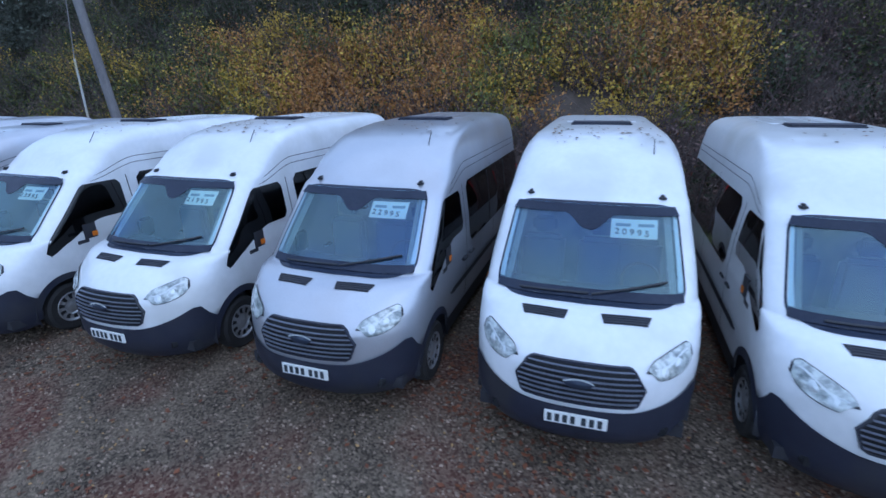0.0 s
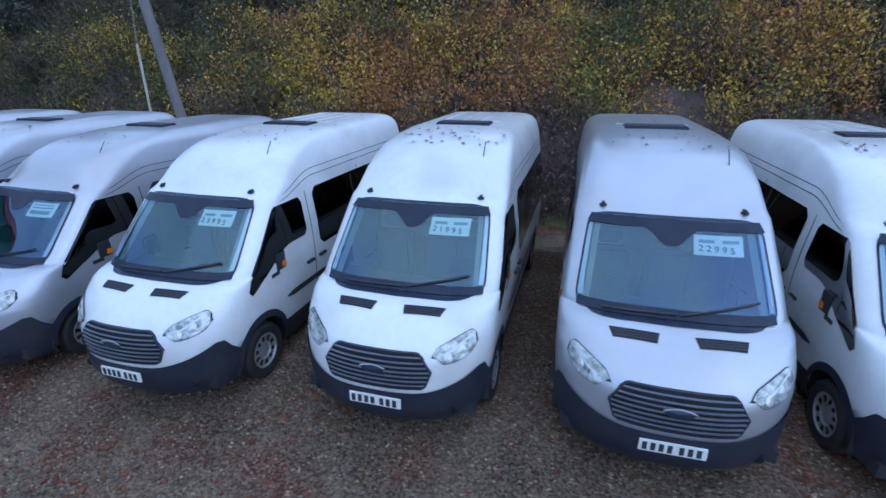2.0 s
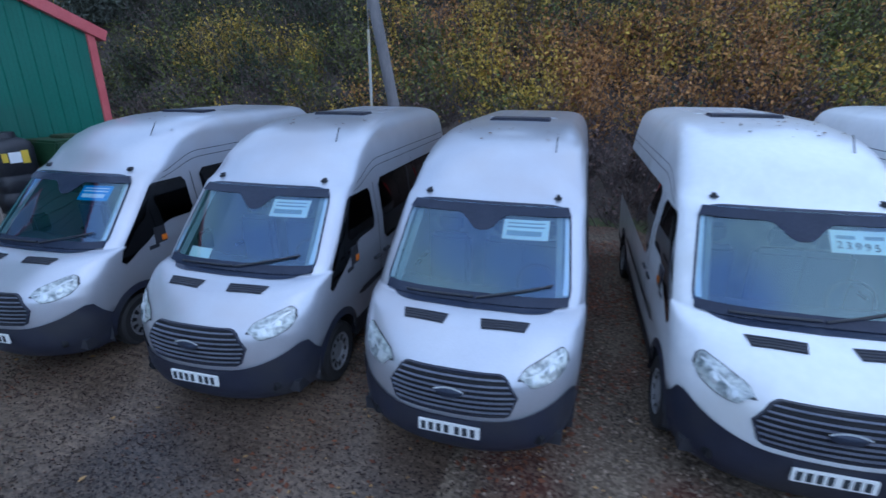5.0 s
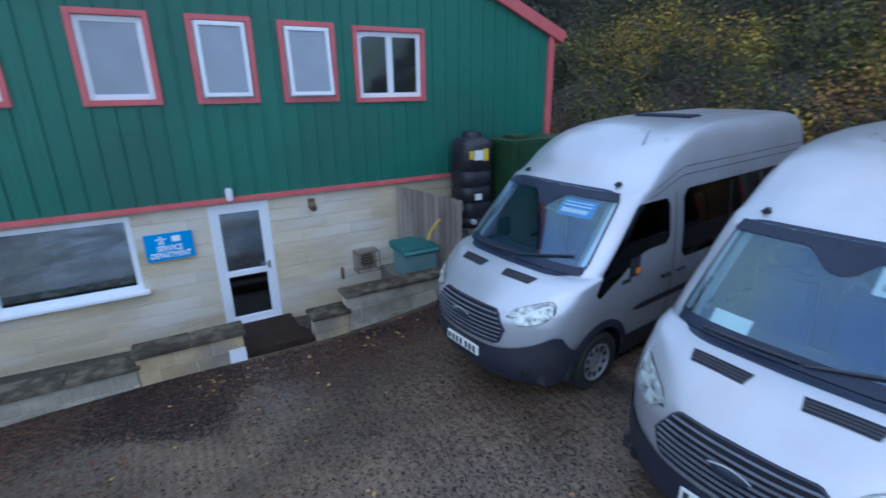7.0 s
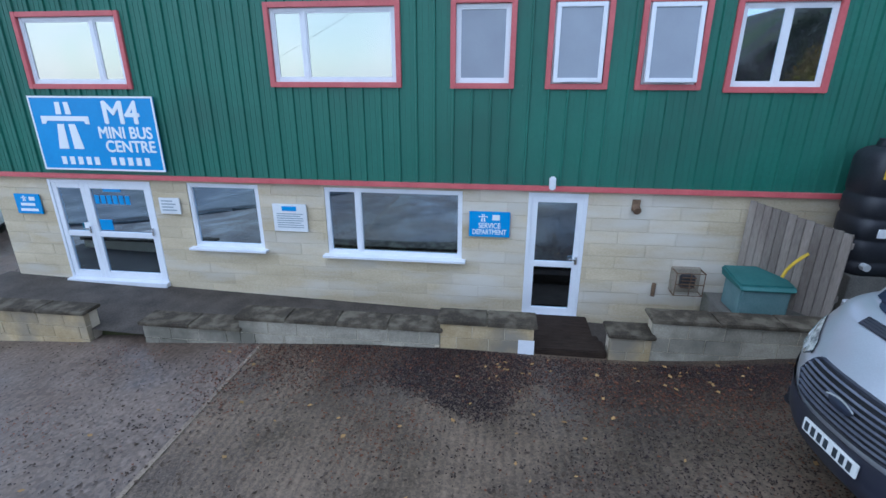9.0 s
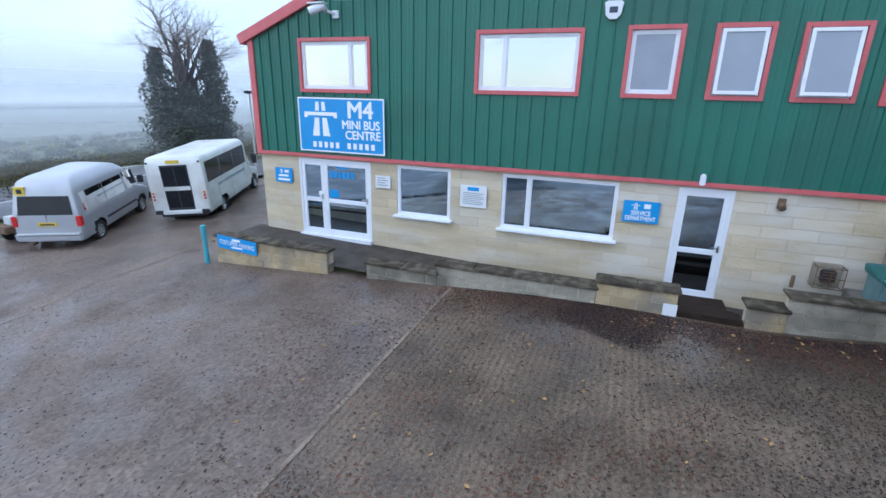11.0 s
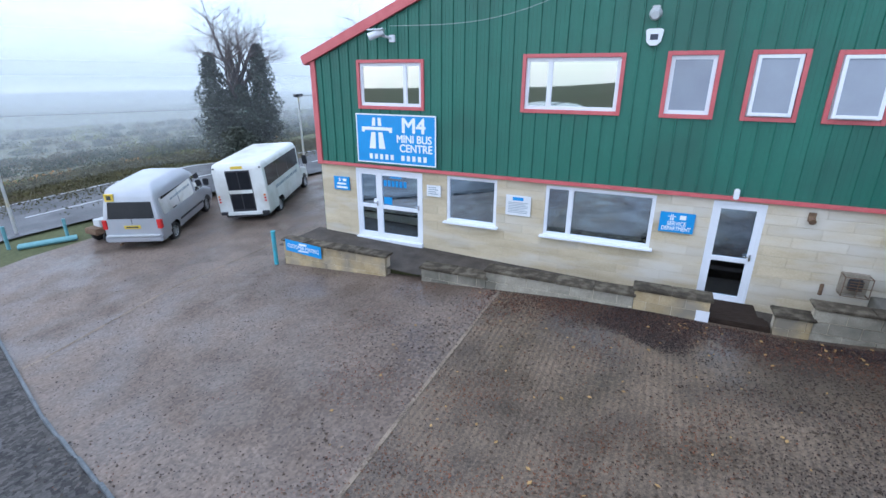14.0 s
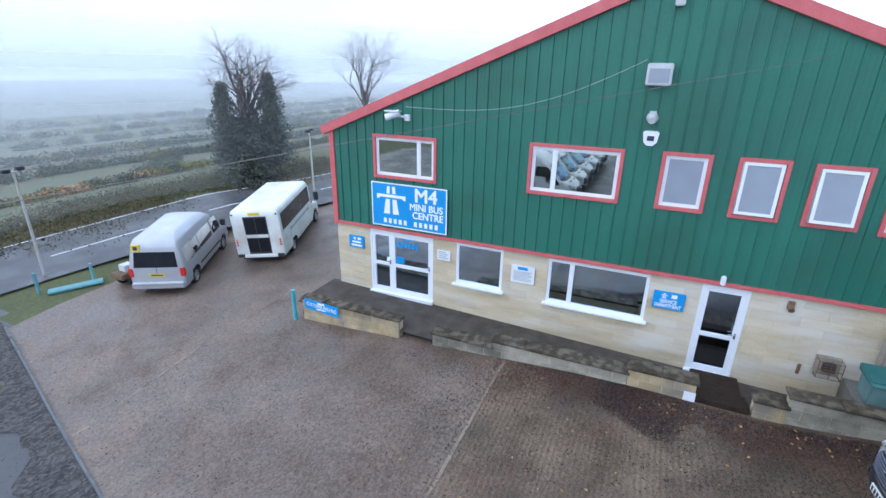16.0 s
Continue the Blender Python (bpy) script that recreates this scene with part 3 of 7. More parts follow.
    M["screen_top"] = grid_mesh("sun_band", top_band, 41, 6, FRIT)
    # grille: opening with rounded ends and bars
    GR = ((0.695, 0.44), (0.718, 0.48), (0.86, 0.53), (1.0, 0.445), (1.03, 0.41), (1.04, 0.38))

    def gr_hw(z):
        return interp(GR, z)
    def grille(u, v):
        z = 0.70 + 0.335 * v
        x = (2 * u - 1) * gr_hw(z)
        return (x, v_front(x, z) - 0.010, z)
    M["grille"] = grid_mesh("grille", grille, 26, 12, GAP)
    for k in range(7):
        bm = bmesh.new()
        z = 0.733 + 0.0455 * k
        h = gr_hw(z) * 0.985
        prev = None
        for i in range(17):
            x = -h + 2 * h * i / 16
            y = v_front(x, z) - 0.022
            ring = [bm.verts.new((x, y + dy, z + dz)) for dy, dz in ((-0.008, -0.003), (-0.012, 0.005), (0.012, 0.006), (0.012, -0.005))]
            if prev:
                for a in range(4):
                    bm.faces.new((prev[a], ring[a], ring[(a + 1) % 4], prev[(a + 1) % 4]))
            prev = ring
        M["bar_%d" % k] = mesh_from("grille_bar", bm, GRILLEM)
    # slim dark rim round the opening
    side = [(gr_hw(z), z) for z in (0.695, 0.707, 0.718, 0.76, 0.81, 0.86, 0.90, 0.95, 1.0, 1.03, 1.04)]
    flat = [q / 8 for q in range(1, 8)]
    loop = side + [(0.38 * (1 - 2 * q), 1.04) for q in flat] + [(-x, z) for x, z in side[::-1]] + [(-0.44 * (1 - 2 * q), 0.695) for q in flat]
    bm = bmesh.new()
    rings = []
    for x, z in loop:
        y = v_front(x, z) - 0.014
        rr = math.hypot(x, (z - 0.87) * 2)
        ux, uz = x / rr, (z - 0.87) * 2 / rr
        rings.append([bm.verts.new((x + ux * p, y + q, z + uz * p)) for p, q in ((-0.014, -0.008), (0.006, -0.008), (0.008, 0.03), (-0.014, 0.03))])
    for ra, rb in zip(rings, rings[1:] + rings[:1]):
        for k in range(4):
            bm.faces.new((ra[k], rb[k], rb[(k + 1) % 4], ra[(k + 1) % 4]))
    M["grille_frame"] = mesh_from("grille_frame", bm, GREYP)
    # oval emblem and its bright upper arc
    def emblem(u, v):
        a = 2 * math.pi * u
        x, z = 0.115 * v * math.cos(a), 0.895 + 0.043 * v * math.sin(a)
        return (x, v_front(x, z) - 0.043 - 0.012 * (1 - v * v), z)
    M["emblem"] = grid_mesh("emblem", emblem, 25, 4, BADGE)
    def arc(u, v):
        x = -0.125 + 0.25 * u
        z = 0.908 + 0.028 * (1 - (2 * u - 1) ** 2) + 0.014 * v
        return (x, v_front(x, z) - 0.062, z)
    M["emblem_trim"] = grid_mesh("emblem_trim", arc, 14, 2, REFLECTOR)
    # headlights wrap the corner and sweep back
    for s, nm in ((-1, "hl_l"), (1, "hl_r")):
        def hl(u, v, s=s, grow=0.0, off=0.012):
            # a swept four-cornered lens on the wing: inner foot, outer foot, inner top, outer top
            u, v = u * (1 + 2 * grow) - grow, v * (1 + 2 * grow) - grow
            x = (0.595 + 0.292 * u) * (1 - v) + (0.535 + 0.335 * u) * v
            z = (0.935 + 0.085 * u - 0.03 * math.sin(math.pi * min(1, max(0, u)))) * (1 - v) + (1.055 + 0.135 * u + 0.008 * math.sin(math.pi * min(1, max(0, u)))) * v
            e = max(0.0, 1 - min(u, 1 - u) / 0.16) ** 2
            z += 0.038 * e * (0.5 - v) * 2
            return (s * x, v_front(x, z) - off, z + off * 0.4)
        M[nm + "_seal"] = grid_mesh("lamp_seal", lambda u, v, hl=hl, s=s: hl(u, v, s, 0.035, 0.007), 20, 10, BLACKP)
        M[nm] = grid_mesh("headlight", hl, 22, 10, LAMP)
        for k, (u0, v0, r) in enumerate(((0.30, 0.36, 0.13), (0.66, 0.40, 0.11))):
            def bowl(u, v, s=s, hl=hl, u0=u0, v0=v0, r=r):
                a = 2 * math.pi * u
                return hl(u0 + r * 0.75 * v * math.cos(a), v0 + r * 2.0 * v * math.sin(a), s, 0.0, 0.016 + 0.006 * (1 - v))
            M[nm + "_bowl%d" % k] = grid_mesh("reflector", bowl, 19, 4, REFLECTOR)
        M[nm + "_strip"] = grid_mesh("light_strip", lambda u, v, hl=hl, s=s: hl(0.08 + 0.84 * u, 0.60 + 0.09 * v - 0.10 * math.sin(u * 5), s, 0.0, 0.018), 16, 2, REFLECTOR)
    # bonnet vents
    for s, nm in ((-1, "vent_l"), (1, "vent_r")):
        def vent(u, v, s=s):
            x = s * ((0.165 + 0.36 * u) * (1 - v) + (0.14 + 0.42 * u) * v)
            y = 0.362 + 0.108 * v + 0.032 * u
            return (x, y, v_bonnet(x, y) + 0.006)
        M[nm] = grid_mesh("bonnet_vent", vent, 12, 5, BLACKP)
        bm = bmesh.new()
        for k in range(4):
            a = vent(0.03, 0.12 + 0.25 * k)
            b = vent(0.97, 0.12 + 0.25 * k)
            m_ = vent(0.5, 0.12 + 0.25 * k)
            for p_, q_ in ((a, m_), (m_, b)):
                add_cyl(bm, 0.005, (p_[0], p_[1], p_[2] + 0.003), (q_[0], q_[1], q_[2] + 0.003), 6)
        M[nm + "_slats"] = mesh_from("vent_slats", bm, GREYP)
    # side glass
    cab = rounded(lambda y: 1.20 + 0.28 * sstep(0.95, 1.75, y) - 0.10 * sstep(1.15, 0.8, y), lambda y: min(1.98, 1.10 + (y - 0.72) * 1.06 if y < 1.55 else 1.98), 0.86, 2.12, 0.07)
    rear = rounded(lambda y: 1.23, lambda y: 2.03, 2.40, 5.80, 0.08)
    for s, t in ((-1, "l"), (1, "r")):
        M["cab_glass_" + t] = side_patch("cab_window", cab, s, PRIVACY)
        M["rear_glass_" + t] = side_patch("side_window", rear, s, PRIVACY, nu=40)
        for k, y in enumerate((3.5, 4.65)):
            M["divider_%d%s" % (k, t)] = side_patch("window_divider", rounded(lambda y: 1.25, lambda y: 2.0, y, y + 0.03, 0.001), s, BLACKP, 0.010, 2, 8)
        # the joint of the high roof: two dark grooves that rise behind the brow
        for nm, dz in (("gutter_", 0.03), ("gutter2_", 0.12)):
            M[nm + t] = side_patch("gutter", rounded(lambda y, dz=dz: 2.15 + dz - (0.17 + dz * 0.4) * sstep(2.5, 1.62, y), lambda y, dz=dz: 2.159 + dz - (0.17 + dz * 0.4) * sstep(2.5, 1.62, y), 1.66 + dz, 5.78, 0.004), s, GREYP, 0.003, 44, 2)
        M["rub_" + t] = side_patch("rub_strip", rounded(lambda y: 0.80, lambda y: 0.88, 1.52, 4.30, 0.03), s, BLACKP, 0.02, 20, 3)
        M["seam_" + t] = side_patch("door_seam", rounded(lambda y: 0.55, lambda y: 2.02, 2.235, 2.25, 0.002), s, BLACKP, 0.004, 2, 12)
        M["seam2_" + t] = side_patch("door_seam", rounded(lambda y: 0.55, lambda y: 2.10, 3.76, 3.775, 0.002), s, BLACKP, 0.004, 2, 12)
        bm = bmesh.new()
        add_box(bm, s * 1.01 - 0.02, s * 1.01 + 0.045, 2.02, 2.19, 1.08, 1.115, 0.012)
        M["handle_" + t] = mesh_from("door_handle", bm, BLACKP)
        bm = bmesh.new()
        add_box(bm, s * 1.01 - 0.02, s * 1.01 + 0.045, 2.33, 2.50, 1.08, 1.115, 0.012)
        M["handle2_" + t] = mesh_from("door_handle", bm, BLACKP)
        # mirror folded back against the cab glass
        bm = bmesh.new()
        add_box(bm, min(s * 0.945, s * 1.015), max(s * 0.945, s * 1.015), 1.36, 1.60, 1.20, 1.47, 0.03)
        add_box(bm, min(s * 0.94, s * 1.01), max(s * 0.94, s * 1.01), 1.26, 1.46, 1.16, 1.25, 0.02)
        M["mirror_" + t] = mesh_from("mirror", bm, BLACKP)
        M["ind_" + t] = mesh_from("indicator", box_bm(min(s * 1.012, s * 1.021), max(s * 1.012, s * 1.021), 1.50, 1.58, 1.25, 1.32, 0.005), ORANGE)
        M["rlight_" + t] = mesh_from("tail_light", box_bm(min(s * 0.86, s * 0.96), max(s * 0.86, s * 0.96), 5.90, 6.0, 1.0, 1.75, 0.02), REDLENS)
        # marker lamps on the brow, fog lamps
        bm = bmesh.new()
        yl = v_front(0.655, 2.13)
        add_box(bm, s * 0.655 - 0.035, s * 0.655 + 0.035, yl - 0.03, yl + 0.07, 2.11, 2.17, 0.02)
        M["marker_" + t] = mesh_from("marker_lamp", bm, BLACKP)
        yf = v_front(0.70, 0.42)
        M["fog_" + t] = mesh_from("fog_lamp", cyl_bm(0.05, (s * 0.70, yf - 0.02, 0.42), (s * 0.72, yf + 0.03, 0.42), 14), GAP)
        # wipers
        bm = bmesh.new()
        x0, x1 = (-0.62, 0.02) if s < 0 else (0.05, 0.70)
        za, zb = (1.375, 1.385) if s < 0 else (1.38, 1.50)
        rings = []
        for i in range(9):
            u = i / 8
            x, z = x0 + (x1 - x0) * u, za + (zb - za) * u
            c = Vector((x, v_front(x, z) - 0.03, z + 0.02))
            rings.append([bm.verts.new(c + Vector((0, 0.012 * math.cos(j * math.pi / 3), 0.012 * math.sin(j * math.pi / 3)))) for j in range(6)])
        for ra, rb in zip(rings, rings[1:]):
            for j in range(6):
                bm.faces.new((ra[j], rb[j], rb[(j + 1) % 6], ra[(j + 1) % 6]))
        bm.faces.new(rings[0]), bm.faces.new(rings[-1][::-1])
        M["wiper_" + t] = mesh_from("wiper", bm, BLACKP)
    # plate, with bars for its characters
    M["plate"] = mesh_from("number_plate", box_bm(-0.26, 0.26, -0.038, -0.018, 0.478, 0.589, 0.004), PLATE)
    for k, x in enumerate((-0.215, -0.15, -0.085, -0.02, 0.07, 0.135, 0.20)):
        M["pbar_%d" % k] = mesh_from("plate_bar", box_bm(x - 0.019, x + 0.019, -0.042, -0.037, 0.496, 0.571), INK)
    # roof: aerial, hatch, ribs
    M["aerial"] = mesh_from("aerial", cyl_bm(0.006, (0.575, 2.01, 2.43), (0.575, 2.18, 2.66), 6), BLACKP)
    bm = box_bm(-0.38, 0.40, 3.32, 3.66, 2.70, 2.757, 0.02)
    M["hatch"] = mesh_from("roof_hatch", bm, GREYP)
    bm = bmesh.new()
    for x in (-0.42, -0.14, 0.14, 0.42):
        add_box(bm, x - 0.05, x + 0.05, 3.78, 5.3, 2.728, 2.742, 0.006)
    M["roof_ribs"] = mesh_from("roof_ribs", bm, WHITE)
    # cab inside
    def dash(u, v):
        x = (2 * u - 1) * 0.82
        return (x, 0.74 + 0.55 * v + 0.16 * abs(x) ** 2, 1.29 + 0.03 * math.sin(v * 3) - 0.25 * max(0, v - 0.8) * 5 * 0.2)
    M["dashboard"] = grid_mesh("dashboard", dash, 12, 8, DASH)
    bm = bmesh.new()
    for x in (-0.52, 0.52, 0.12):
        add_box(bm, x - 0.24, x + 0.24, 1.85, 2.0, 0.9, 1.58, 0.05)
        add_box(bm, x - 0.14, x + 0.14, 1.90, 1.99, 1.60, 1.80, 0.04)
    M["seat"] = mesh_from("cab_seats", bm, SEATM)
    M["bulkhead"] = mesh_from("bulkhead", box_bm(-0.90, 0.90, 2.3, 2.33, 0.5, 2.2), INTERIOR)
    M["headlining"] = mesh_from("headlining", box_bm(-0.72, 0.72, 1.72, 2.5, 2.08, 2.10), INTERIOR)
    bm = bmesh.new()
    add_box(bm, -0.10, 0.10, 1.30, 1.36, 1.86, 1.98, 0.02)
    bm2 = bm
    for s, t in ((-1, "l"), (1, "r")):
        def pillar(u, v, s=s):
            z = 1.37 + 0.66 * v
            x = s * (0.795 - 0.06 * u - 0.075 * v)
            return (x, v_front(x, z) + 0.03 + 0.05 * u, z)
        M["pillar_" + t] = grid_mesh("pillar_trim", pillar, 3, 8, TRIM)
    M["sensor"] = mesh_from("mirror_sensor_housing", bm2, BLACKP)
    M["tyre"], M["rim"], M["disc"] = wheel_meshes()
    bm = bmesh.new()
    for k in range(30):
        a = k / 30 * 2 * math.pi
        b = (k + 1) / 30 * 2 * math.pi
        add_cyl(bm, 0.014, (0.52 + 0.185 * math.cos(a), 1.36 + 0.05 * math.sin(a), 1.32 + 0.17 * math.sin(a)), (0.52 + 0.185 * math.cos(b), 1.36 + 0.05 * math.sin(b), 1.32 + 0.17 * math.sin(b)), 5)
    M["steering"] = mesh_from("steering_wheel", bm, BLACKP)


van_meshes()


def screen_card(van, x0, x1, z0, z1, body, board):
    """A card behind the windscreen, tilted with it."""
    def fn(u, v):
        x = x0 + (x1 - x0) * u
        z = z0 + (z1 - z0) * v
        return (x, v_front(x, z) + 0.02, z)
    card = part("price_card", grid_mesh("price_card", fn, 6, 3, board), None, van, "price card behind the windscreen")
    lean = math.atan2(0.77, 0.79)
    xm = (x0 + x1) / 2
    if body:
        ob = part("price_figures", text_mesh(body, 0.092, INK, 0.002, 0.0, space=1.5), None, card)
        zc = z0 + 0.33 * (z1 - z0)
        ob.matrix_parent_inverse = Matrix()
        ob.matrix_basis = Matrix.Translation((xm - 0.02, v_front(xm, zc) + 0.004, zc)) @ Matrix.Rotation(-lean, 4, "X") @ Matrix.Rotation(math.atan((v_front(x1, zc) - v_front(x0, zc)) / (x1 - x0)), 4, "Z")
    rows = ((0.62, 0.78, 0.10, 0.42), (0.62, 0.78, 0.58, 0.92)) if body else ((0.2, 0.45, 0.1, 0.85), (0.6, 0.68, 0.1, 0.9), (0.8, 0.86, 0.1, 0.9))
    for a, b, c, d in rows:
        def bar(u, v):
            p = fn(c + (d - c) * u, a + (b - a) * v)
            return (p[0], p[1] - 0.006, p[2])
        part("printed_bar", grid_mesh("printed_bar", bar, 4, 2, INKB if board is CARD else SIGNW), None, card)


def make_van(x, y, z, yaw, paint, price=None, board=CARD, bars=True, paper=False, label="", leaves=0):
    M = VAN
    van = thing("minibus", label, "minibus", "parked minibuses in a row", m=pose(x, y, z + 0.014, 0.5, 0, yaw))
    body = part("body", M["body"], None, van)
    ribs = part("roof_ribs", M["roof_ribs"], None, body)
    for t in "lr":
        part("gutter", M["gutter_" + t], None, body)
        part("gutter", M["gutter2_" + t], None, body)
    for ob in (body, ribs):
        ob.material_slots[0].link = "OBJECT"
        ob.material_slots[0].material = paint
    part("bumper", M["bumper"], None, van, "dark grey plastic front bumper")
    part("sill", M["sill"], None, van)
    part("floor_pan", M["floor_pan"], None, van)
    for k in range(len(AXLES)):
        for t in "lr":
            part("arch_liner", M["arch_%d%s" % (k, t)], None, van)
            part("arch_moulding", M["trim_%d%s" % (k, t)], None, van)
    g = part("grille", M["grille"], None, van, "dark grille with horizontal bars")
    for k in range(7):
        part("grille_bar", M["bar_%d" % k], None, g)
    part("grille_frame", M["grille_frame"], None, g)
    part("emblem", M["emblem"], None, g)
    part("emblem_trim", M["emblem_trim"], None, g)
    part("windscreen_seal", M["windscreen_seal"], None, body)
    w = part("windscreen", M["windscreen"], None, van, "tinted windscreen reflecting the sky")
    w.visible_shadow = False
    part("scuttle", M["screen_foot"], None, w)
    part("sun_band", M["screen_top"], None, w)
    pl = part("number_plate", M["plate"], None, van, "white number plate")
    for k in range(7):
        part("plate_bar", M["pbar_%d" % k], None, pl)
    for t in "lr":
        h = part("headlight", M["hl_" + t], None, van, "clear swept-back headlight")
        part("lamp_seal", M["hl_" + t + "_seal"], None, h)
        part("reflector", M["hl_" + t + "_bowl0"], None, h)
        part("reflector", M["hl_" + t + "_bowl1"], None, h)
        part("light_strip", M["hl_" + t + "_strip"], None, h)
        v = part("bonnet_vent", M["vent_" + t], None, van, "black bonnet vent")
        part("vent_slats", M["vent_" + t + "_slats"], None, v)
        part("side_window", M["cab_glass_" + t], None, van, "dark tinted side window")
        g2 = part("side_window", M["rear_glass_" + t], None, van, "dark tinted side window")
        for k in range(2):
            part("window_divider", M["divider_%d%s" % (k, t)], None, g2)
        part("rub_strip", M["rub_" + t], None, body)
        part("door_seam", M["seam_" + t], None, body)
        part("door_seam", M["seam2_" + t], None, body)
        part("door_handle", M["handle_" + t], None, van)
        part("door_handle", M["handle2_" + t], None, van)
        m = part("door_mirror", M["mirror_" + t], None, van, "black door mirror folded in")
        part("indicator", M["ind_" + t], None, m, "amber indicator lens")
        part("tail_light", M["rlight_" + t], None, van)
        part("marker_lamp", M["marker_" + t], None, van)
        part("fog_lamp", M["fog_" + t], None, van)
        part("wiper", M["wiper_" + t], None, van)
        part("pillar_trim", M["pillar_" + t], None, van)
    part("aerial", M["aerial"], None, van)
    part("roof_hatch", M["hatch"], None, van, "dark roof hatch")
    part("dashboard", M["dashboard"], None, van)
    part("cab_seats", M["seat"], None, van)
    part("steering_wheel", M["steering"], None, van)
    part("bulkhead", M["bulkhead"], None, van)
    part("headlining", M["headlining"], None, van)
    part("sensor_housing", M["sensor"], None, van)
    for a in AXLES:
        for s in (-1, 1):
            wh = new("wheel")
            wh.parent = van
            wh.matrix_basis = pose(s * 0.875, a, 0.345, 0, 0, 0 if s > 0 else 180)
            part("tyre", M["tyre"], None, wh)
            part("rim", M["rim"], None, wh, "silver steel wheel trim")
            part("brake_disc", M["disc"], None, wh)
    if price is not None:
        screen_card(van, 0.18, 0.61, 1.815, 1.968, price, board)
    if paper:
        def fn(u, v):
            x = -0.62 + 0.28 * u
            zz = 1.41 + 0.09 * v
            return (x, v_front(x, zz) + 0.02, zz)
        part("paper_sheet", grid_mesh("paper_sheet", fn, 4, 3, CARD), None, van, "white paper on the dashboard")
    if leaves:
        rng = random.Random(int(leaves))
        vs, fs = [], []
        for k in range(int(leaves)):
            lx = rng.uniform(-0.6, 0.72)
            ly = rng.triangular(2.2, 3.3, 2.55) if rng.random() < 0.75 else rng.uniform(3.2, 5.2)
            zz = 2.735
            for i in range(60):
                if v_front(lx, zz) > ly and zz > 2.2:
                    zz -= 0.01
            r, a = rng.uniform(0.010, 0.028), rng.uniform(0, 6.3)
            b = len(vs)
            for q in (0, 1.7, 3.1, 4.5):
                vs.append((lx + r * math.cos(a + q), ly + r * 1.3 * math.sin(a + q), zz + 0.012 + rng.uniform(0, 0.012)))
            fs.append((b, b + 1, b + 2, b + 3))
        me = bpy.data.meshes.new("fallen_leaves")
        me.from_pydata(vs, [], fs)
        me.materials.append(LITTER)
        part("fallen_leaves", me, None, van, "brown fallen leaves on the roof")
    return van


WL, SL = "white high-roof minibus on gravel", "silver high-roof minibus on gravel"
make_van(-16.265, 1.524, -0.103, 6.0, SILVER, "", BLUE, label="silver high-roof minibus beside the building with a blue windscreen board", leaves=12)
make_van(-13.508, 1.696, -0.087, 5.6, SILVER, "", paper=True, label="silver high-roof minibus with a white paper on its dashboard", leaves=18)
make_van(-11.019, 1.90, -0.113, 4.0, SILVER, "", label=SL + " with a price card", leaves=16)
make_van(-8.311, 2.228, -0.026, 5.24, WHITE, "23995", label=WL + " with a price card", leaves=40)
make_van(-5.606, 2.797, 0.015, 6.07, WHITE, "21995", label=WL + " and wet leaves on the roof", leaves=75)
make_van(-3.021, 3.143, 0.02, 6.67, SILVER, "22995", label=SL + " and a price card", leaves=40)
make_van(-0.472, 3.568, -0.031, 7.76, WHITE, "20995", label=WL + " and a leaf-strewn roof", leaves=90)
make_van(1.98, 3.85, -0.04, 6.5, WHITE, label=WL, leaves=40)
make_van(4.5, 4.25, -0.04, 7.0, WHITE, label=WL, leaves=20)

# second row across the aisle, noses towards the first
for x2, paint2 in ((-7.2, WHITE), (-4.7, WHITE), (-2.2, SILVER), (0.4, WHITE), (3.0, WHITE), (5.6, WHITE)):
    make_van(x2, -5.2, land(x2, -6.3) + 0.02, 183.0, paint2, label=("white" if paint2 is WHITE else "silver") + " high-roof minibus on wet asphalt")

# ---- the building: stone below, green ribbed cladding above ----
Y0, Y1, YA = -10.33, 6.57, -1.88
Z_EAVE, Z_APEX, Z_RED = 4.12, 7.53, 1.38
bld = thing("commercial_building", "two-storey workshop building, green cladding over buff stone", "building")


def roofline(y):
    return Z_APEX - (Z_APEX - Z_EAVE) * abs(y - YA) / ((Y1 - Y0) / 2)


WIN_UP = [(-8.93, -7.05, 2.85, 4.02, 0.74), (-4.66, -2.56, 2.89, 4.10, 0.27), (-1.81, -0.855, 2.88, 4.12, 0), (-0.40, 0.495, 2.875, 4.12, 0), (0.875, 1.79, 2.87, 4.10, 0), (2.10, 3.47, 2.84, 4.08, 0.5)]
WIN_LO = [(-6.46, -5.14, 0.13, 1.30, 0), (-3.96, -1.60, 0.10, 1.29, 0.245)]
DOORS = [(-9.17, -7.15, -0.66, 1.30), (-0.53, 0.41, -0.92, 1.30)]


def holed(name, u0, u1, v0, v1, holes, make):
    """A rectangle less its holes, cut along their edges into quads."""
    us = sorted({u0, u1, *(h[0] for h in holes), *(h[1] for h in holes)})
    vs = sorted({v0, v1, *(h[2] for h in holes), *(h[3] for h in holes)})
    us = [u for u in us if u0 <= u <= u1]
    vs = [v for v in vs if v0 <= v <= v1]
    for a, b in zip(us, us[1:]):
        for c, d in zip(vs, vs[1:]):
            if not any(h[0] < (a + b) / 2 < h[1] and h[2] < (c + d) / 2 < h[3] for h in holes):
                make(a, b, c, d)


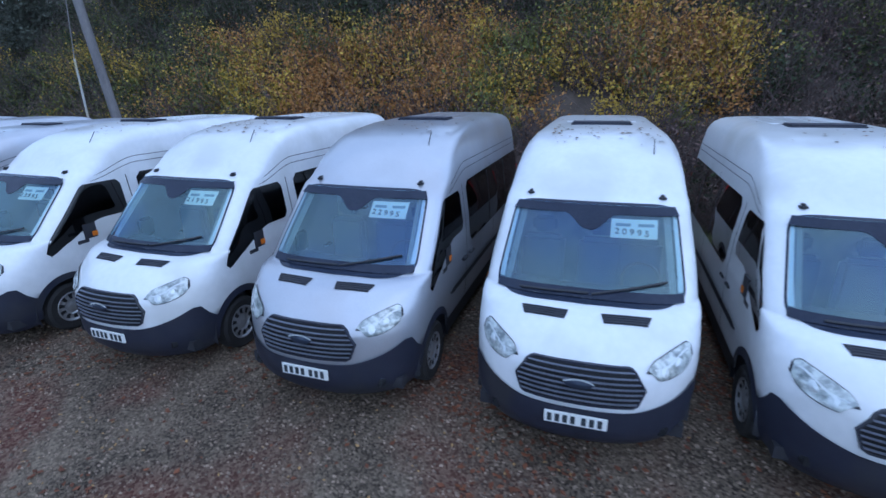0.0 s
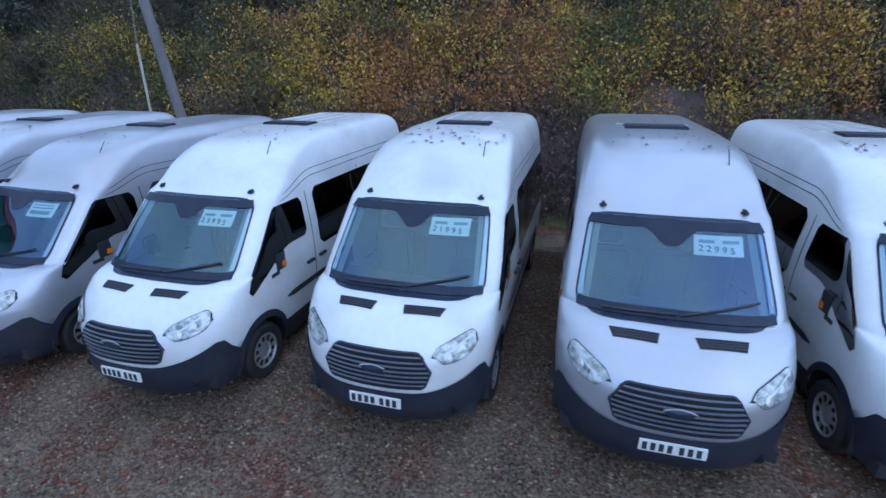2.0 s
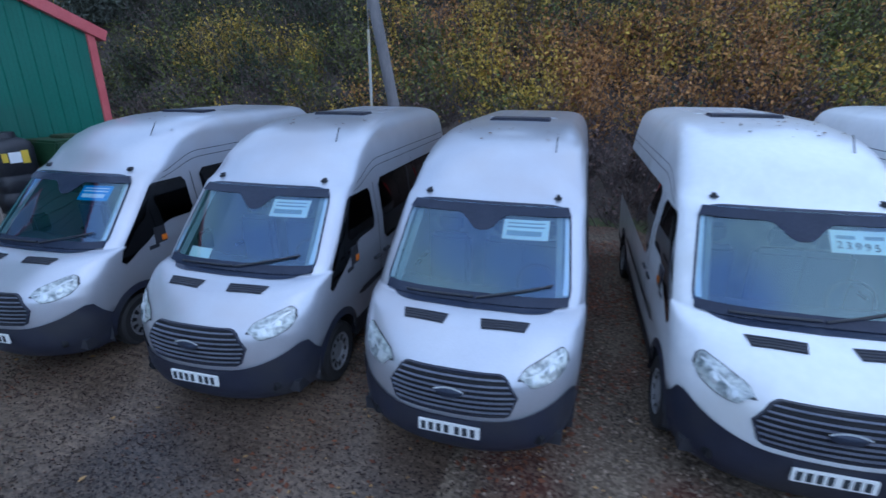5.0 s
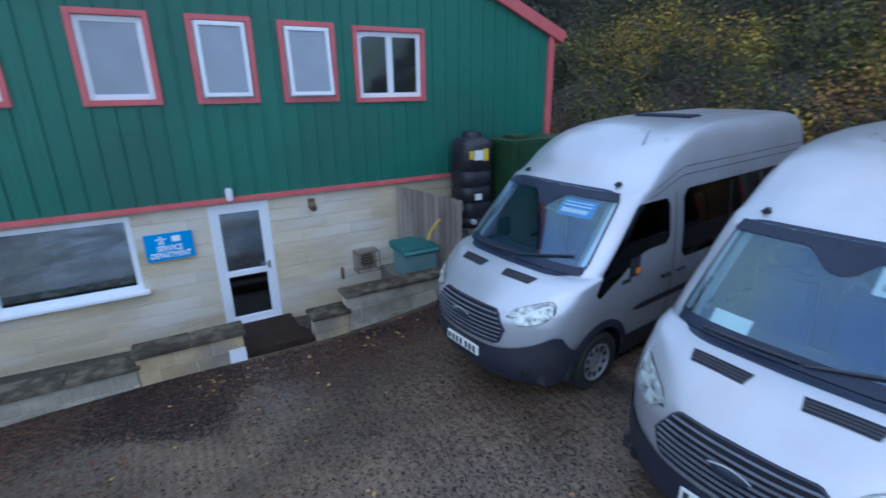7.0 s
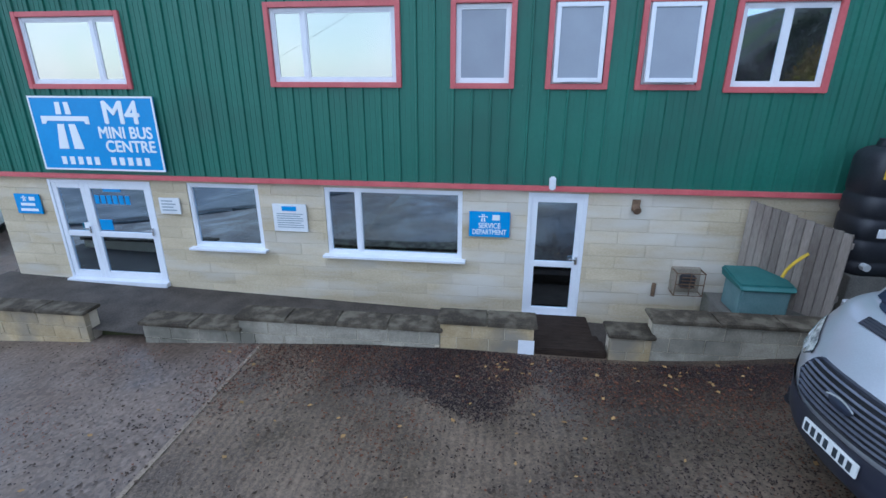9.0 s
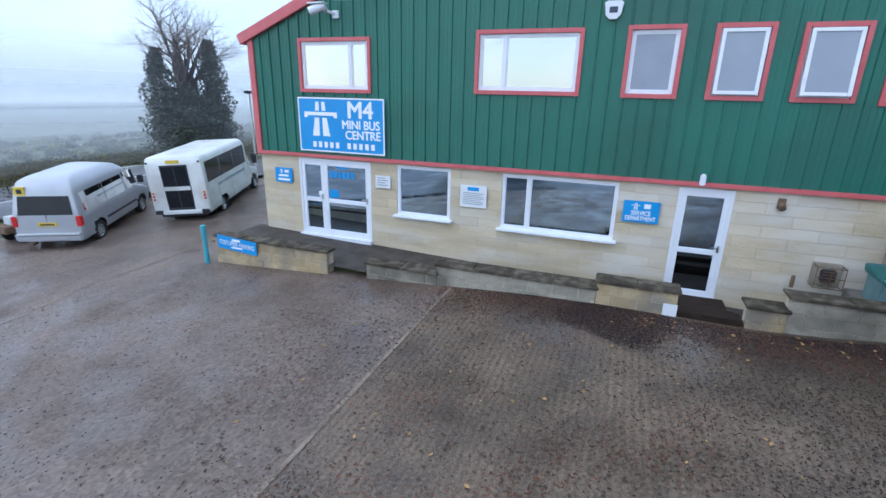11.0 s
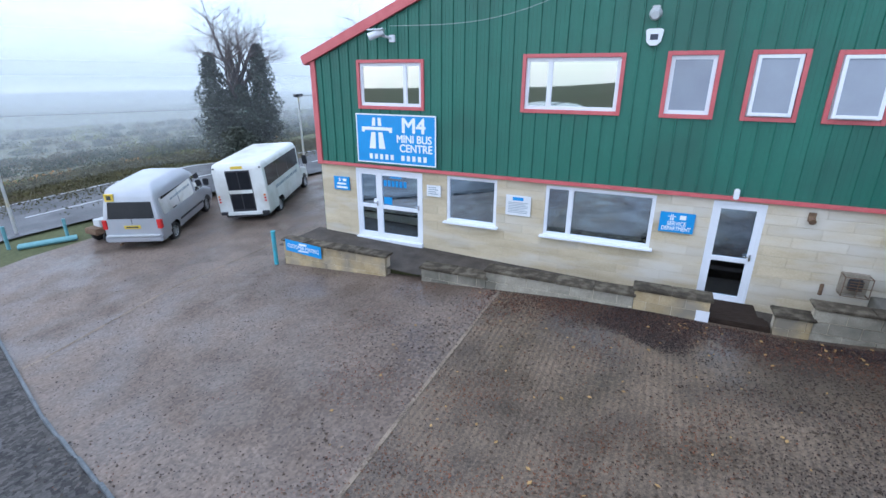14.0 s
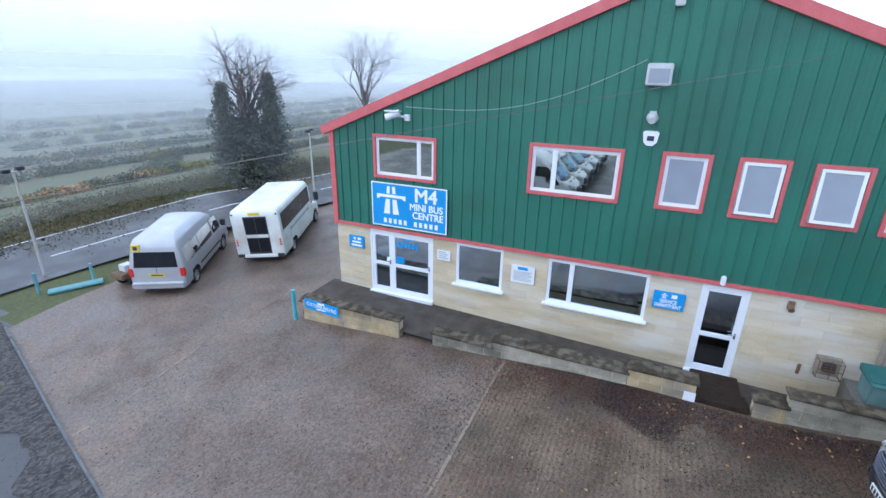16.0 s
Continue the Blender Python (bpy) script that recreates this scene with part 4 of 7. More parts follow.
bm = bmesh.new()
holed("x", Y0, Y1, Z_RED, 4.12, [w[:4] for w in WIN_UP], lambda a, b, c, d: add_box(bm, FX - 0.05, FX, a, b, c, d))
pts = [(Y0, 4.12), (Y1, 4.12), (YA, Z_APEX)]
fr = [bm.verts.new((FX, y, z)) for y, z in pts]
bk = [bm.verts.new((FX - 0.05, y, z)) for y, z in pts]
bm.faces.new(fr), bm.faces.new(bk[::-1])
for k in range(3):
    bm.faces.new((fr[k], bk[k], bk[(k + 1) % 3], fr[(k + 1) % 3]))
clad = part("cladding", bm, GREEN, bld, "dark green ribbed metal cladding")
# standing ribs, each broken at the windows
bm = bmesh.new()
vs = add_box(bm, 0, 0.035, -0.022, 0.022, 0, 1)
for v in vs:
    if v.co.x > 0.02:
        v.co.y *= 0.5
RIB = mesh_from("rib", bm, GREEN)
bm = bmesh.new()
add_box(bm, 0, 0.006, -0.006, 0.006, 0, 1)
RIBS = mesh_from("rib_small", bm, GREEN)


def ribs_at(y, me):
    spans = [(Z_RED + 0.05, roofline(y) - 0.08)]
    for a, b, c, d, _ in WIN_UP + [(-9.0, -6.7, 1.49, 2.75, 0)]:
        if a - 0.03 < y < b + 0.03:
            spans = [s for lo, hi in spans for s in ((lo, min(hi, c)), (max(lo, d), hi)) if s[1] - s[0] > 0.07]
    for lo, hi in spans:
        ob = part("rib", me, None, clad)
        ob.matrix_basis = Matrix.Translation((FX, y, lo)) @ Matrix.Diagonal((1, 1, hi - lo, 1))


y = Y0 + 0.30
k = 0
while y < Y1 - 0.1:
    ribs_at(y, RIB)
    for q in (0.1, 0.19):
        if y + q < Y1:
            ribs_at(y + q, RIBS)
    y += 0.285
    k += 1

# red flashings
def bar(name, y0, y1, z0, z1, x0, x1, material, parent, label="", bevel=0.006):
    return part(name, box_bm(x0, x1, y0, y1, z0, z1, bevel), material, parent, label)


bar("sill_flashing", Y0, Y1, Z_RED - 0.035, Z_RED + 0.045, FX - 0.04, FX + 0.06, REDT, bld, "red flashing under the cladding")
bar("corner_flashing", Y0 - 0.03, Y0 + 0.13, Z_RED - 0.05, Z_EAVE - 0.02, FX - 0.1, FX + 0.05, REDT, bld)
bar("corner_flashing", Y1 - 0.13, Y1 + 0.03, Z_RED - 0.4, Z_EAVE - 0.02, FX - 0.1, FX + 0.05, REDT, bld)
for sgn, ye in ((-1, Y0), (1, Y1)):
    bm = bmesh.new()
    L = math.hypot(YA - ye, Z_APEX - Z_EAVE) + 0.25
    add_box(bm, FX - 0.15, FX + 0.11, -0.26, L - 0.26, -0.14, 0.09, 0.01)
    ang = math.atan2(Z_APEX - Z_EAVE, abs(YA - ye))
    m = Matrix.Translation((0, ye, Z_EAVE)) @ (Matrix.Rotation(ang, 4, "X") if sgn < 0 else Matrix.Rotation(math.pi - ang, 4, "X"))
    bmesh.ops.transform(bm, matrix=m, verts=bm.verts)
    part("verge", bm, REDT, bld, "red verge capping along the gable")
ROOFM = mat("roof_sheet", (0.16, 0.17, 0.18), (0.22, 0.23, 0.24), rough=0.6, scale=1.0, fine=20, bump=0.1)
for ye in (Y0, Y1):
    bm = bmesh.new()
    a = [(FX, ye, Z_EAVE), (FX - 26, ye, Z_EAVE), (FX - 26, YA, Z_APEX), (FX, YA, Z_APEX)]
    lo = [bm.verts.new(p) for p in a]
    hi = [bm.verts.new((p[0], p[1], p[2] + 0.06)) for p in a]
    bm.faces.new(hi), bm.faces.new(lo[::-1])
    for k in range(4):
        bm.faces.new((lo[k], lo[(k + 1) % 4], hi[(k + 1) % 4], hi[k]))
    part("roof", bm, ROOFM, bld)
for ye, s in ((Y0, 1), (Y1, -1)):
    part("side_wall", box_bm(FX - 26, FX - 0.06, min(ye, ye + s * 0.05), max(ye, ye + s * 0.05), -1.6, Z_EAVE), GREEN, bld)
part("back_wall", box_bm(FX - 26.05, FX - 26, Y0, Y1, -1.6, Z_EAVE), GREEN, bld)

# stone lower wall: mortar core with proud blocks
core = None
bm = bmesh.new()
lower_holes = [w[:4] for w in WIN_LO] + DOORS
holed("x", Y0 + 0.02, Y1 - 0.02, -1.7, Z_RED - 0.02, lower_holes, lambda a, b, c, d: add_box(bm, FX - 0.30, FX - 0.045, a, b, c, d))
core = part("stone_wall", bm, MORTAR, bld, "buff reconstituted stone blockwork")
# rooms behind the glazing
ROOM = mat("room_paint", (0.26, 0.30, 0.35), (0.34, 0.38, 0.43), rough=0.9, scale=1, fine=10, bump=0.0)
part("room_wall", box_bm(FX - 3.2, FX - 3.1, Y0 + 0.1, Y1 - 0.1, -1.6, 4.1), ROOM, bld)
part("room_floor", box_bm(FX - 3.1, FX - 0.31, Y0 + 0.1, Y1 - 0.1, 1.35, 1.43), ROOM, bld)
part("room_floor", box_bm(FX - 3.1, FX - 0.31, Y0 + 0.1, Y1 - 0.1, -1.1, -1.0), ROOM, bld)
part("room_ceiling", box_bm(FX - 3.1, FX - 0.06, Y0 + 0.1, Y1 - 0.1, 4.13, 4.16), ROOM, bld)


def window(y0, y1, z0, z1, split, trim, glass, sill, open_out=0.0, label="white plastic framed window"):
    win = new("window")
    win.parent = bld
    win["label"] = label
    t = 0.078 if trim else 0.0
    if trim:
        for a, b, c, d in ((y0, y0 + t, z0, z1), (y1 - t, y1, z0, z1), (y0 + t, y1 - t, z0, z0 + t), (y0 + t, y1 - t, z1 - t, z1)):
            bar("red_surround", a, b, c, d, FX - 0.06, FX + 0.045, REDT, win)
    a, b, c, d = y0 + t, y1 - t, z0 + t, z1 - t
    f = 0.055
    xo, xi = (FX - 0.005, FX - 0.06) if trim else (FX - 0.05, FX - 0.12)
    for p in ((a, a + f, c, d), (b - f, b, c, d), (a + f, b - f, c, c + f), (a + f, b - f, d - f, d)):
        bar("window_frame", *p, xi, xo, UPVC, win)
    panes = [(a + f, b - f)]
    if split:
        s = a + (b - a) * split
        bar("mullion", s - 0.035, s + 0.035, c + f, d - f, xi, xo, UPVC, win)
        panes = [(a + f, s - 0.035), (s + 0.035, b - f)]
    for pa, pb in panes:
        if open_out:
            # top-hung sash, pushed out at the foot
            sash = new("sash")
            sash.parent = win
            sash.matrix_basis = Matrix.Translation((FX + 0.0, 0, d - 0.01)) @ Matrix.Rotation(-open_out, 4, "Y")
            h = d - c - 0.03
            for q in ((pa - 0.03, pa + 0.03, -h, 0), (pb - 0.03, pb + 0.03, -h, 0), (pa + 0.03, pb - 0.03, -h, -h + 0.06), (pa + 0.03, pb - 0.03, -0.06, 0)):
                bar("sash_frame", *q, 0, 0.05, UPVC, sash)
            bar("pane", pa + 0.03, pb - 0.03, -h + 0.06, -0.06, 0.018, 0.026, glass, sash, bevel=0)
        else:
            # opening casement lining
            e = 0.022
            for q in ((pa, pa + e, c + f, d - f), (pb - e, pb, c + f, d - f), (pa + e, pb - e, c + f, c + f + e), (pa + e, pb - e, d - f - e, d - f)):
                bar("bead", *q, xi + 0.02, xo - 0.01, UPVC, win, bevel=0.003)
            p = bar("pane", pa + e, pb - e, c + f + e, d - f - e, xi + 0.022, xi + 0.030, glass, win, bevel=0)
            p.visible_shadow = False
    if sill:
        bar("window_sill", y0 - 0.07, y1 + 0.07, z0 - 0.04, z0 + 0.005, FX - 0.1, FX + 0.10, UPVC, win)
    return win


# warm white of the mirrored sky put into the gloss colour
REFL = glass_mat("window_glass_bright", (0.30, 0.33, 0.35), mirror=0.36, reflect_tint=((0.88, 0.96, 0.88), (0.97, 1.0, 0.94)))
for k, w in enumerate(WIN_UP):
    if k in (0, 1):
        window(*w, True, REFL, False, label="red-trimmed window reflecting the white sky")
    elif k in (2, 3, 4):
        window(*w, True, FROST, False, open_out=(0.0, 0.05, 0.09)[k - 2], label="red-trimmed obscured glass window")
    else:
        window(*w, True, WINGLASS, False, label="red-trimmed two-pane window")
for w in WIN_LO:
    window(*w, False, WINGLASS, True)


def door(y0, y1, z0, z1, leaves, rail):
    d = new("door")
    d.parent = bld
    d["label"] = "white plastic glazed door"
    f = 0.06
    for p in ((y0, y0 + f, z0, z1), (y1 - f, y1, z0, z1), (y0 + f, y1 - f, z1 - f, z1)):
        bar("door_frame", *p, FX - 0.12, FX - 0.03, UPVC, d)
    bar("threshold", y0 - 0.02, y1 + 0.02, z0 - 0.04, z0 + 0.05, FX - 0.12, FX + 0.08, UPVC, d)
    for a, b in leaves:
        leaf = new("door_leaf")
        leaf.parent = d
        s = 0.095
        for p in ((a, a + s, z0 + 0.05, z1 - f), (b - s, b, z0 + 0.05, z1 - f), (a + s, b - s, z0 + 0.05, z0 + 0.05 + s * 1.5), (a + s, b - s, z1 - f - s, z1 - f), (a + s, b - s, rail - 0.05, rail + 0.05)):
            bar("door_rail", *p, FX - 0.10, FX - 0.045, UPVC, leaf)
        for lo, hi in ((z0 + 0.05 + s * 1.5, rail - 0.05), (rail + 0.05, z1 - f - s)):
            p = bar("pane", a + s, b - s, lo, hi, FX - 0.08, FX - 0.072, WINGLASS, leaf, bevel=0)
            p.visible_shadow = False
        h = b - 0.05
        part("door_handle", box_bm(FX - 0.05, FX - 0.005, h - 0.02, h + 0.02, rail + 0.02, rail + 0.16, 0.008), CHROME, leaf)
        part("lever", box_bm(FX - 0.01, FX + 0.012, h - 0.13, h + 0.01, rail + 0.10, rail + 0.125, 0.006), CHROME, leaf)


door(*DOORS[0], [(-9.11, -8.46), (-8.46, -7.21)], 0.28)
door(*DOORS[1], [(-0.47, 0.35)], 0.08)

# ---- signs on the wall ----
def sign(name, y0, y1, z0, z1, board, label, edge=True, x=FX):
    s = thing(name, label, "sign")
    part("board", box_bm(x + 0.0, x + 0.028, y0, y1, z0, z1, 0.004), board, s)
    if edge:
        e = 0.03
        for p in ((y0, y0 + e, z0, z1), (y1 - e, y1, z0, z1), (y0 + e, y1 - e, z0, z0 + e), (y0 + e, y1 - e, z1 - e, z1)):
            part("border", box_bm(x + 0.024, x + 0.033, *p), SIGNW, s)
    return s


def letters(s, body, y, z, size, x=FX + 0.03, material=SIGNW, bold=0.0, width=None, name="lettering", space=1.0):
    me = text_mesh(body, size, material, 0.003, 0.0, space=space)
    if bold:
        # heavier strokes: the letter twice more, a hair aside and lower
        bm = bmesh.new()
        for dx, dz, dy in ((0, 0, 0), (bold, 0, 0.0012), (-bold, 0, 0.0024), (0, bold * 0.8, 0.0036), (0, -bold * 0.8, 0.0048)):
            k = len(bm.verts)
            bm.from_mesh(me)
            bm.verts.ensure_lookup_table()
            for v in bm.verts[k:]:
                v.co += Vector((dx, dy, dz))
        bm.to_mesh(me)
    ob = part(name, me, None, s)
    sx = 1.0
    if width:
        xs_ = [v.co.x for v in me.vertices]
        sx = width / max(1e-6, max(xs_) - min(xs_))
    ob.matrix_basis = Matrix.Translation((x, y, z)) @ Matrix.Rotation(radians(90), 4, "Z") @ Matrix.Diagonal((sx, 1, 1, 1))
    return ob


def pbar(s, y0, y1, z0, z1, x=FX + 0.028, material=SIGNW, name="printed_bar"):
    return part(name, box_bm(x, x + 0.006, y0, y1, z0, z1), material, s)


SB = FX + 0.045
big = sign("company_sign", -9.0, -6.71, 1.50, 2.74, BLUE, "large blue company sign with white lettering", x=SB)
letters(big, "M4", -7.33, 2.46, 0.52, SB + 0.032, bold=0.014, width=0.66)
letters(big, "MINI BUS", -7.32, 2.14, 0.27, SB + 0.032, bold=0.008, width=0.98)
letters(big, "CENTRE", -7.27, 1.91, 0.27, SB + 0.032, bold=0.008, width=0.92)
for k in range(11):
    if k != 5:
        yy = -8.58 + k * 0.157
        pbar(big, yy - 0.045, yy + 0.045, 1.60, 1.735, SB + 0.03)


def poly_plate(s, pts, x, material=SIGNW, name="emblem_shape"):
    bm = bmesh.new()
    f = [bm.verts.new((x + 0.006, y, z)) for y, z in pts]
    b = [bm.verts.new((x, y, z)) for y, z in pts]
    bm.faces.new(f), bm.faces.new(b[::-1])
    for k in range(len(pts)):
        bm.faces.new((f[k], b[k], b[(k + 1) % len(pts)], f[(k + 1) % len(pts)]))
    return part(name, bm, material, s)


def road_emblem(s, yc, zc, k, x, material=SIGNW):
    for side in (-1, 1):
        poly_plate(s, [(yc + side * k * p, zc + k * q) for p, q in ((0.05, 0.52), (0.17, 0.52), (0.20, 0.24), (0.055, 0.24))], x, material)
        poly_plate(s, [(yc + side * k * p, zc + k * q) for p, q in ((0.06, 0.02), (0.23, 0.02), (0.33, -0.56), (0.07, -0.56))], x, material)
    poly_plate(s, [(yc + k * p, zc + k * q) for p, q in ((-0.62, 0.20), (0.62, 0.20), (0.62, 0.02), (0.52, 0.02), (0.48, 0.09), (-0.48, 0.09), (-0.52, 0.02), (-0.62, 0.02))], x, material)


road_emblem(big, -8.38, 2.27, 0.72, SB + 0.03)
svc = sign("department_sign", -1.48, -0.81, 0.54, 0.97, BLUE, "small blue department sign with white lettering", False, FX - 0.01)
letters(svc, "SERVICE", -1.145, 0.73, 0.125, FX + 0.022, width=0.36, bold=0.003)
letters(svc, "DEPARTMENT", -1.145, 0.62, 0.125, FX + 0.022, width=0.56, bold=0.003)
road_emblem(svc, -1.25, 0.87, 0.12, FX + 0.019)
pbar(svc, -1.10, -0.98, 0.83, 0.92, FX + 0.018)
so = sign("entrance_sign", -9.88, -9.37, 0.65, 1.02, BLUE, "small blue sign beside the glazed entrance", False, FX - 0.01)
road_emblem(so, -9.68, 0.94, 0.09, FX + 0.019)
pbar(so, -9.58, -9.46, 0.9, 0.97, FX + 0.018)
pbar(so, -9.77, -9.48, 0.80, 0.85, FX + 0.018)
pbar(so, -9.80, -9.44, 0.70, 0.75, FX + 0.018)
NOTICE = mat("notice_white", (0.68, 0.70, 0.72), (0.76, 0.78, 0.80), rough=0.5, scale=3, fine=30, bump=0.0)
nb = sign("notice_board", -4.89, -4.28, 0.50, 0.99, NOTICE, "white printed notice with a blue heading", False, FX - 0.01)
pbar(nb, -4.72, -4.46, 0.87, 0.95, FX + 0.018, BLUE)
for k in range(7):
    pbar(nb, -4.82, -4.35 - 0.05 * (k % 3 == 2), 0.57 + k * 0.04, 0.585 + k * 0.04, FX + 0.018, INKB)
n0 = sign("notice_board", -7.0, -6.61, 0.74, 1.03, NOTICE, "small white opening notice", False, FX - 0.01)
for k in range(4):
    pbar(n0, -6.95, -6.68 - 0.06 * (k % 2), 0.80 + k * 0.055, 0.82 + k * 0.055, FX + 0.018, INKB)
# vinyl on the entrance glass
vin = thing("door_vinyl", "blue window lettering on the glazed entrance", "window sticker")
for k in range(6):
    pbar(vin, -8.32 + k * 0.12, -8.235 + k * 0.12, 0.86, 1.02, FX - 0.070, BLUE)
pbar(vin, -8.12, -7.78, 1.09, 1.14, FX - 0.070, BLUE)
pbar(vin, -8.33, -8.08, 0.36, 0.56, FX - 0.070, BLUE, "blue_sticker")
pbar(vin, -8.63, -8.50, 0.36, 0.5, FX - 0.040, SIGNW, "white_sticker")

# ---- fittings on the wall ----
GREYB = mat("grey_fitting", (0.45, 0.47, 0.48), (0.58, 0.60, 0.61), rough=0.5, scale=6, fine=50, bump=0.05)
RUSTY = mat("rusty_metal", (0.10, 0.06, 0.035), (0.20, 0.13, 0.08), rough=0.85, scale=9, fine=60, bump=0.3)
cctv = thing("security_camera", "white bullet security camera on a bracket", "security camera")
part("camera_body", cyl_bm(0.085, (FX + 0.42, -8.28, 4.50), (FX + 0.30, -7.95, 4.62), 18), UPVC, cctv)
part("hood", box_bm(FX + 0.26, FX + 0.46, -8.32, -7.92, 4.64, 4.67, 0.01), UPVC, cctv)
part("bracket", cyl_bm(0.03, (FX, -7.88, 4.48), (FX + 0.34, -8.08, 4.56), 10), UPVC, cctv)
part("wall_plate", box_bm(FX, FX + 0.05, -7.96, -7.80, 4.40, 4.56, 0.01), UPVC, cctv)
fl = thing("floodlight", "grey square floodlight on the gable", "floodlight")
part("housing", box_bm(FX + 0.05, FX + 0.22, -2.37, -1.89, 5.42, 5.84, 0.02), GREYB, fl)
part("glass", box_bm(FX + 0.218, FX + 0.23, -2.32, -1.94, 5.47, 5.74, 0.003), FROST, fl)
part("bracket", box_bm(FX, FX + 0.06, -2.2, -2.05, 5.55, 5.75), GREYB, fl)
fl2 = thing("floodlight", "small grey lamp under the gable apex", "floodlight")
part("housing", box_bm(FX + 0.03, FX + 0.16, -2.06, -1.88, 6.85, 7.05, 0.02), GREYB, fl2)
bell = thing("alarm_siren", "beige outdoor sounder on a box", "sounder")
part("sounder", cyl_bm(0.12, (FX + 0.02, -2.13, 4.78), (FX + 0.22, -2.13, 4.74), 18, 0.07), GREYB, bell)
part("mount", box_bm(FX, FX + 0.09, -2.2, -2.06, 4.70, 4.92, 0.01), GREYB, bell)
bb = thing("alarm_box", "white hexagonal burglar alarm box", "alarm box")
bm = bmesh.new()
f = [bm.verts.new((FX + 0.09, -2.1 + p, 4.37 + q)) for p, q in ((-0.16, 0.12), (-0.11, 0.15), (0.11, 0.15), (0.16, 0.12), (0.13, -0.08), (0.06, -0.15), (-0.06, -0.15), (-0.13, -0.08))]
b = [bm.verts.new((FX, v.co.y, v.co.z)) for v in f]
bm.faces.new(f[::-1]), bm.faces.new(b)
for k in range(8):
    bm.faces.new((f[k], f[(k + 1) % 8], b[(k + 1) % 8], b[k]))
part("case", bm, UPVC, bb)
part("panel", box_bm(FX + 0.09, FX + 0.096, -2.17, -2.03, 4.32, 4.42), BADGE, bb)
lb = thing("door_lamp", "small white lamp above the door", "lamp")
part("lamp_body", box_bm(FX, FX + 0.10, -0.23, -0.13, 1.37, 1.58, 0.02), UPVC, lb)
el = thing("wall_lamp", "small dark outdoor lamp on stone", "lamp")
part("lamp_body", cyl_bm(0.06, (FX - 0.01, 1.14, 1.13), (FX + 0.12, 1.14, 1.08), 12), RUSTY, el)
part("back_plate", box_bm(FX - 0.02, FX + 0.02, 1.08, 1.2, 1.06, 1.24, 0.005), RUSTY, el)
GREYF = mat("weathered_plate", (0.20, 0.17, 0.13), (0.34, 0.30, 0.24), rough=0.8, scale=7, fine=50, bump=0.2)
fv = thing("flue_vent", "rusty caged boiler flue on the wall", "flue")
part("flue_box", box_bm(FX - 0.04, FX + 0.06, 1.84, 2.28, -0.27, 0.15, 0.01), GREYF, fv, "weathered grey flue plate")
part("flue", box_bm(FX + 0.06, FX + 0.17, 1.95, 2.17, -0.16, 0.06, 0.02), BLACKP, fv)
for k in range(4):
    part("louvre", box_bm(FX + 0.165, FX + 0.185, 1.95, 2.17, -0.14 + k * 0.055, -0.125 + k * 0.055), RUSTY, fv)
for yy in (1.84, 2.06, 2.27):
    part("cage_bar", box_bm(FX + 0.24, FX + 0.252, yy - 0.006, yy + 0.006, -0.25, 0.13), RUSTY, fv)
for z in (-0.25, -0.06, 0.13):
    part("cage_rail", box_bm(FX + 0.24, FX + 0.25, 1.84, 2.28, z - 0.006, z + 0.006), RUSTY, fv)
for yy in (1.84, 2.27):
    for z in (-0.25, 0.13):
        part("cage_arm", box_bm(FX + 0.05, FX + 0.25, yy - 0.007, yy + 0.007, z - 0.007, z + 0.007), RUSTY, fv)
pp = thing("wall_pipe", "short rusty pipe stub at the wall", "pipe")
part("stub", cyl_bm(0.035, (FX + 0.06, 1.58, -0.36), (FX + 0.06, 1.58, -0.14), 10), RUSTY, pp)
cable = thing("overhead_cable", "thin pale cable sagging across the gable", "cable")
bm = bmesh.new()
prev = None
for i in range(25):
    u = i / 24
    p = Vector((FX + 0.10, -2.4 + (-7.9 + 2.4) * u, 5.9 - 1.15 * u - 0.55 * math.sin(u * math.pi) * (1 - 0.3 * u)))
    if prev:
        add_cyl(bm, 0.005, prev, p, 5)
    prev = p
part("wire", bm, GREYB, cable)

# ---- terrace, low walls and steps in front ----
DARKF = mat("dark_wet_paving", (0.045, 0.038, 0.033), (0.105, 0.090, 0.075), rough=0.8, spec=0.25, scale=2.5, fine=40, bump=0.3)
ter = grid_mesh("terrace", lambda u, v: (FX - 0.1 + 1.78 * u, -10.6 + 14.8 * v, terrace(-10.6 + 14.8 * v)), 3, 8, DARKF)
tagged(new("terrace", ter), "dark wet paved strip along the building", "paving", kind="structure")
BLOCK_W, BLOCK_H = 0.45, 0.215


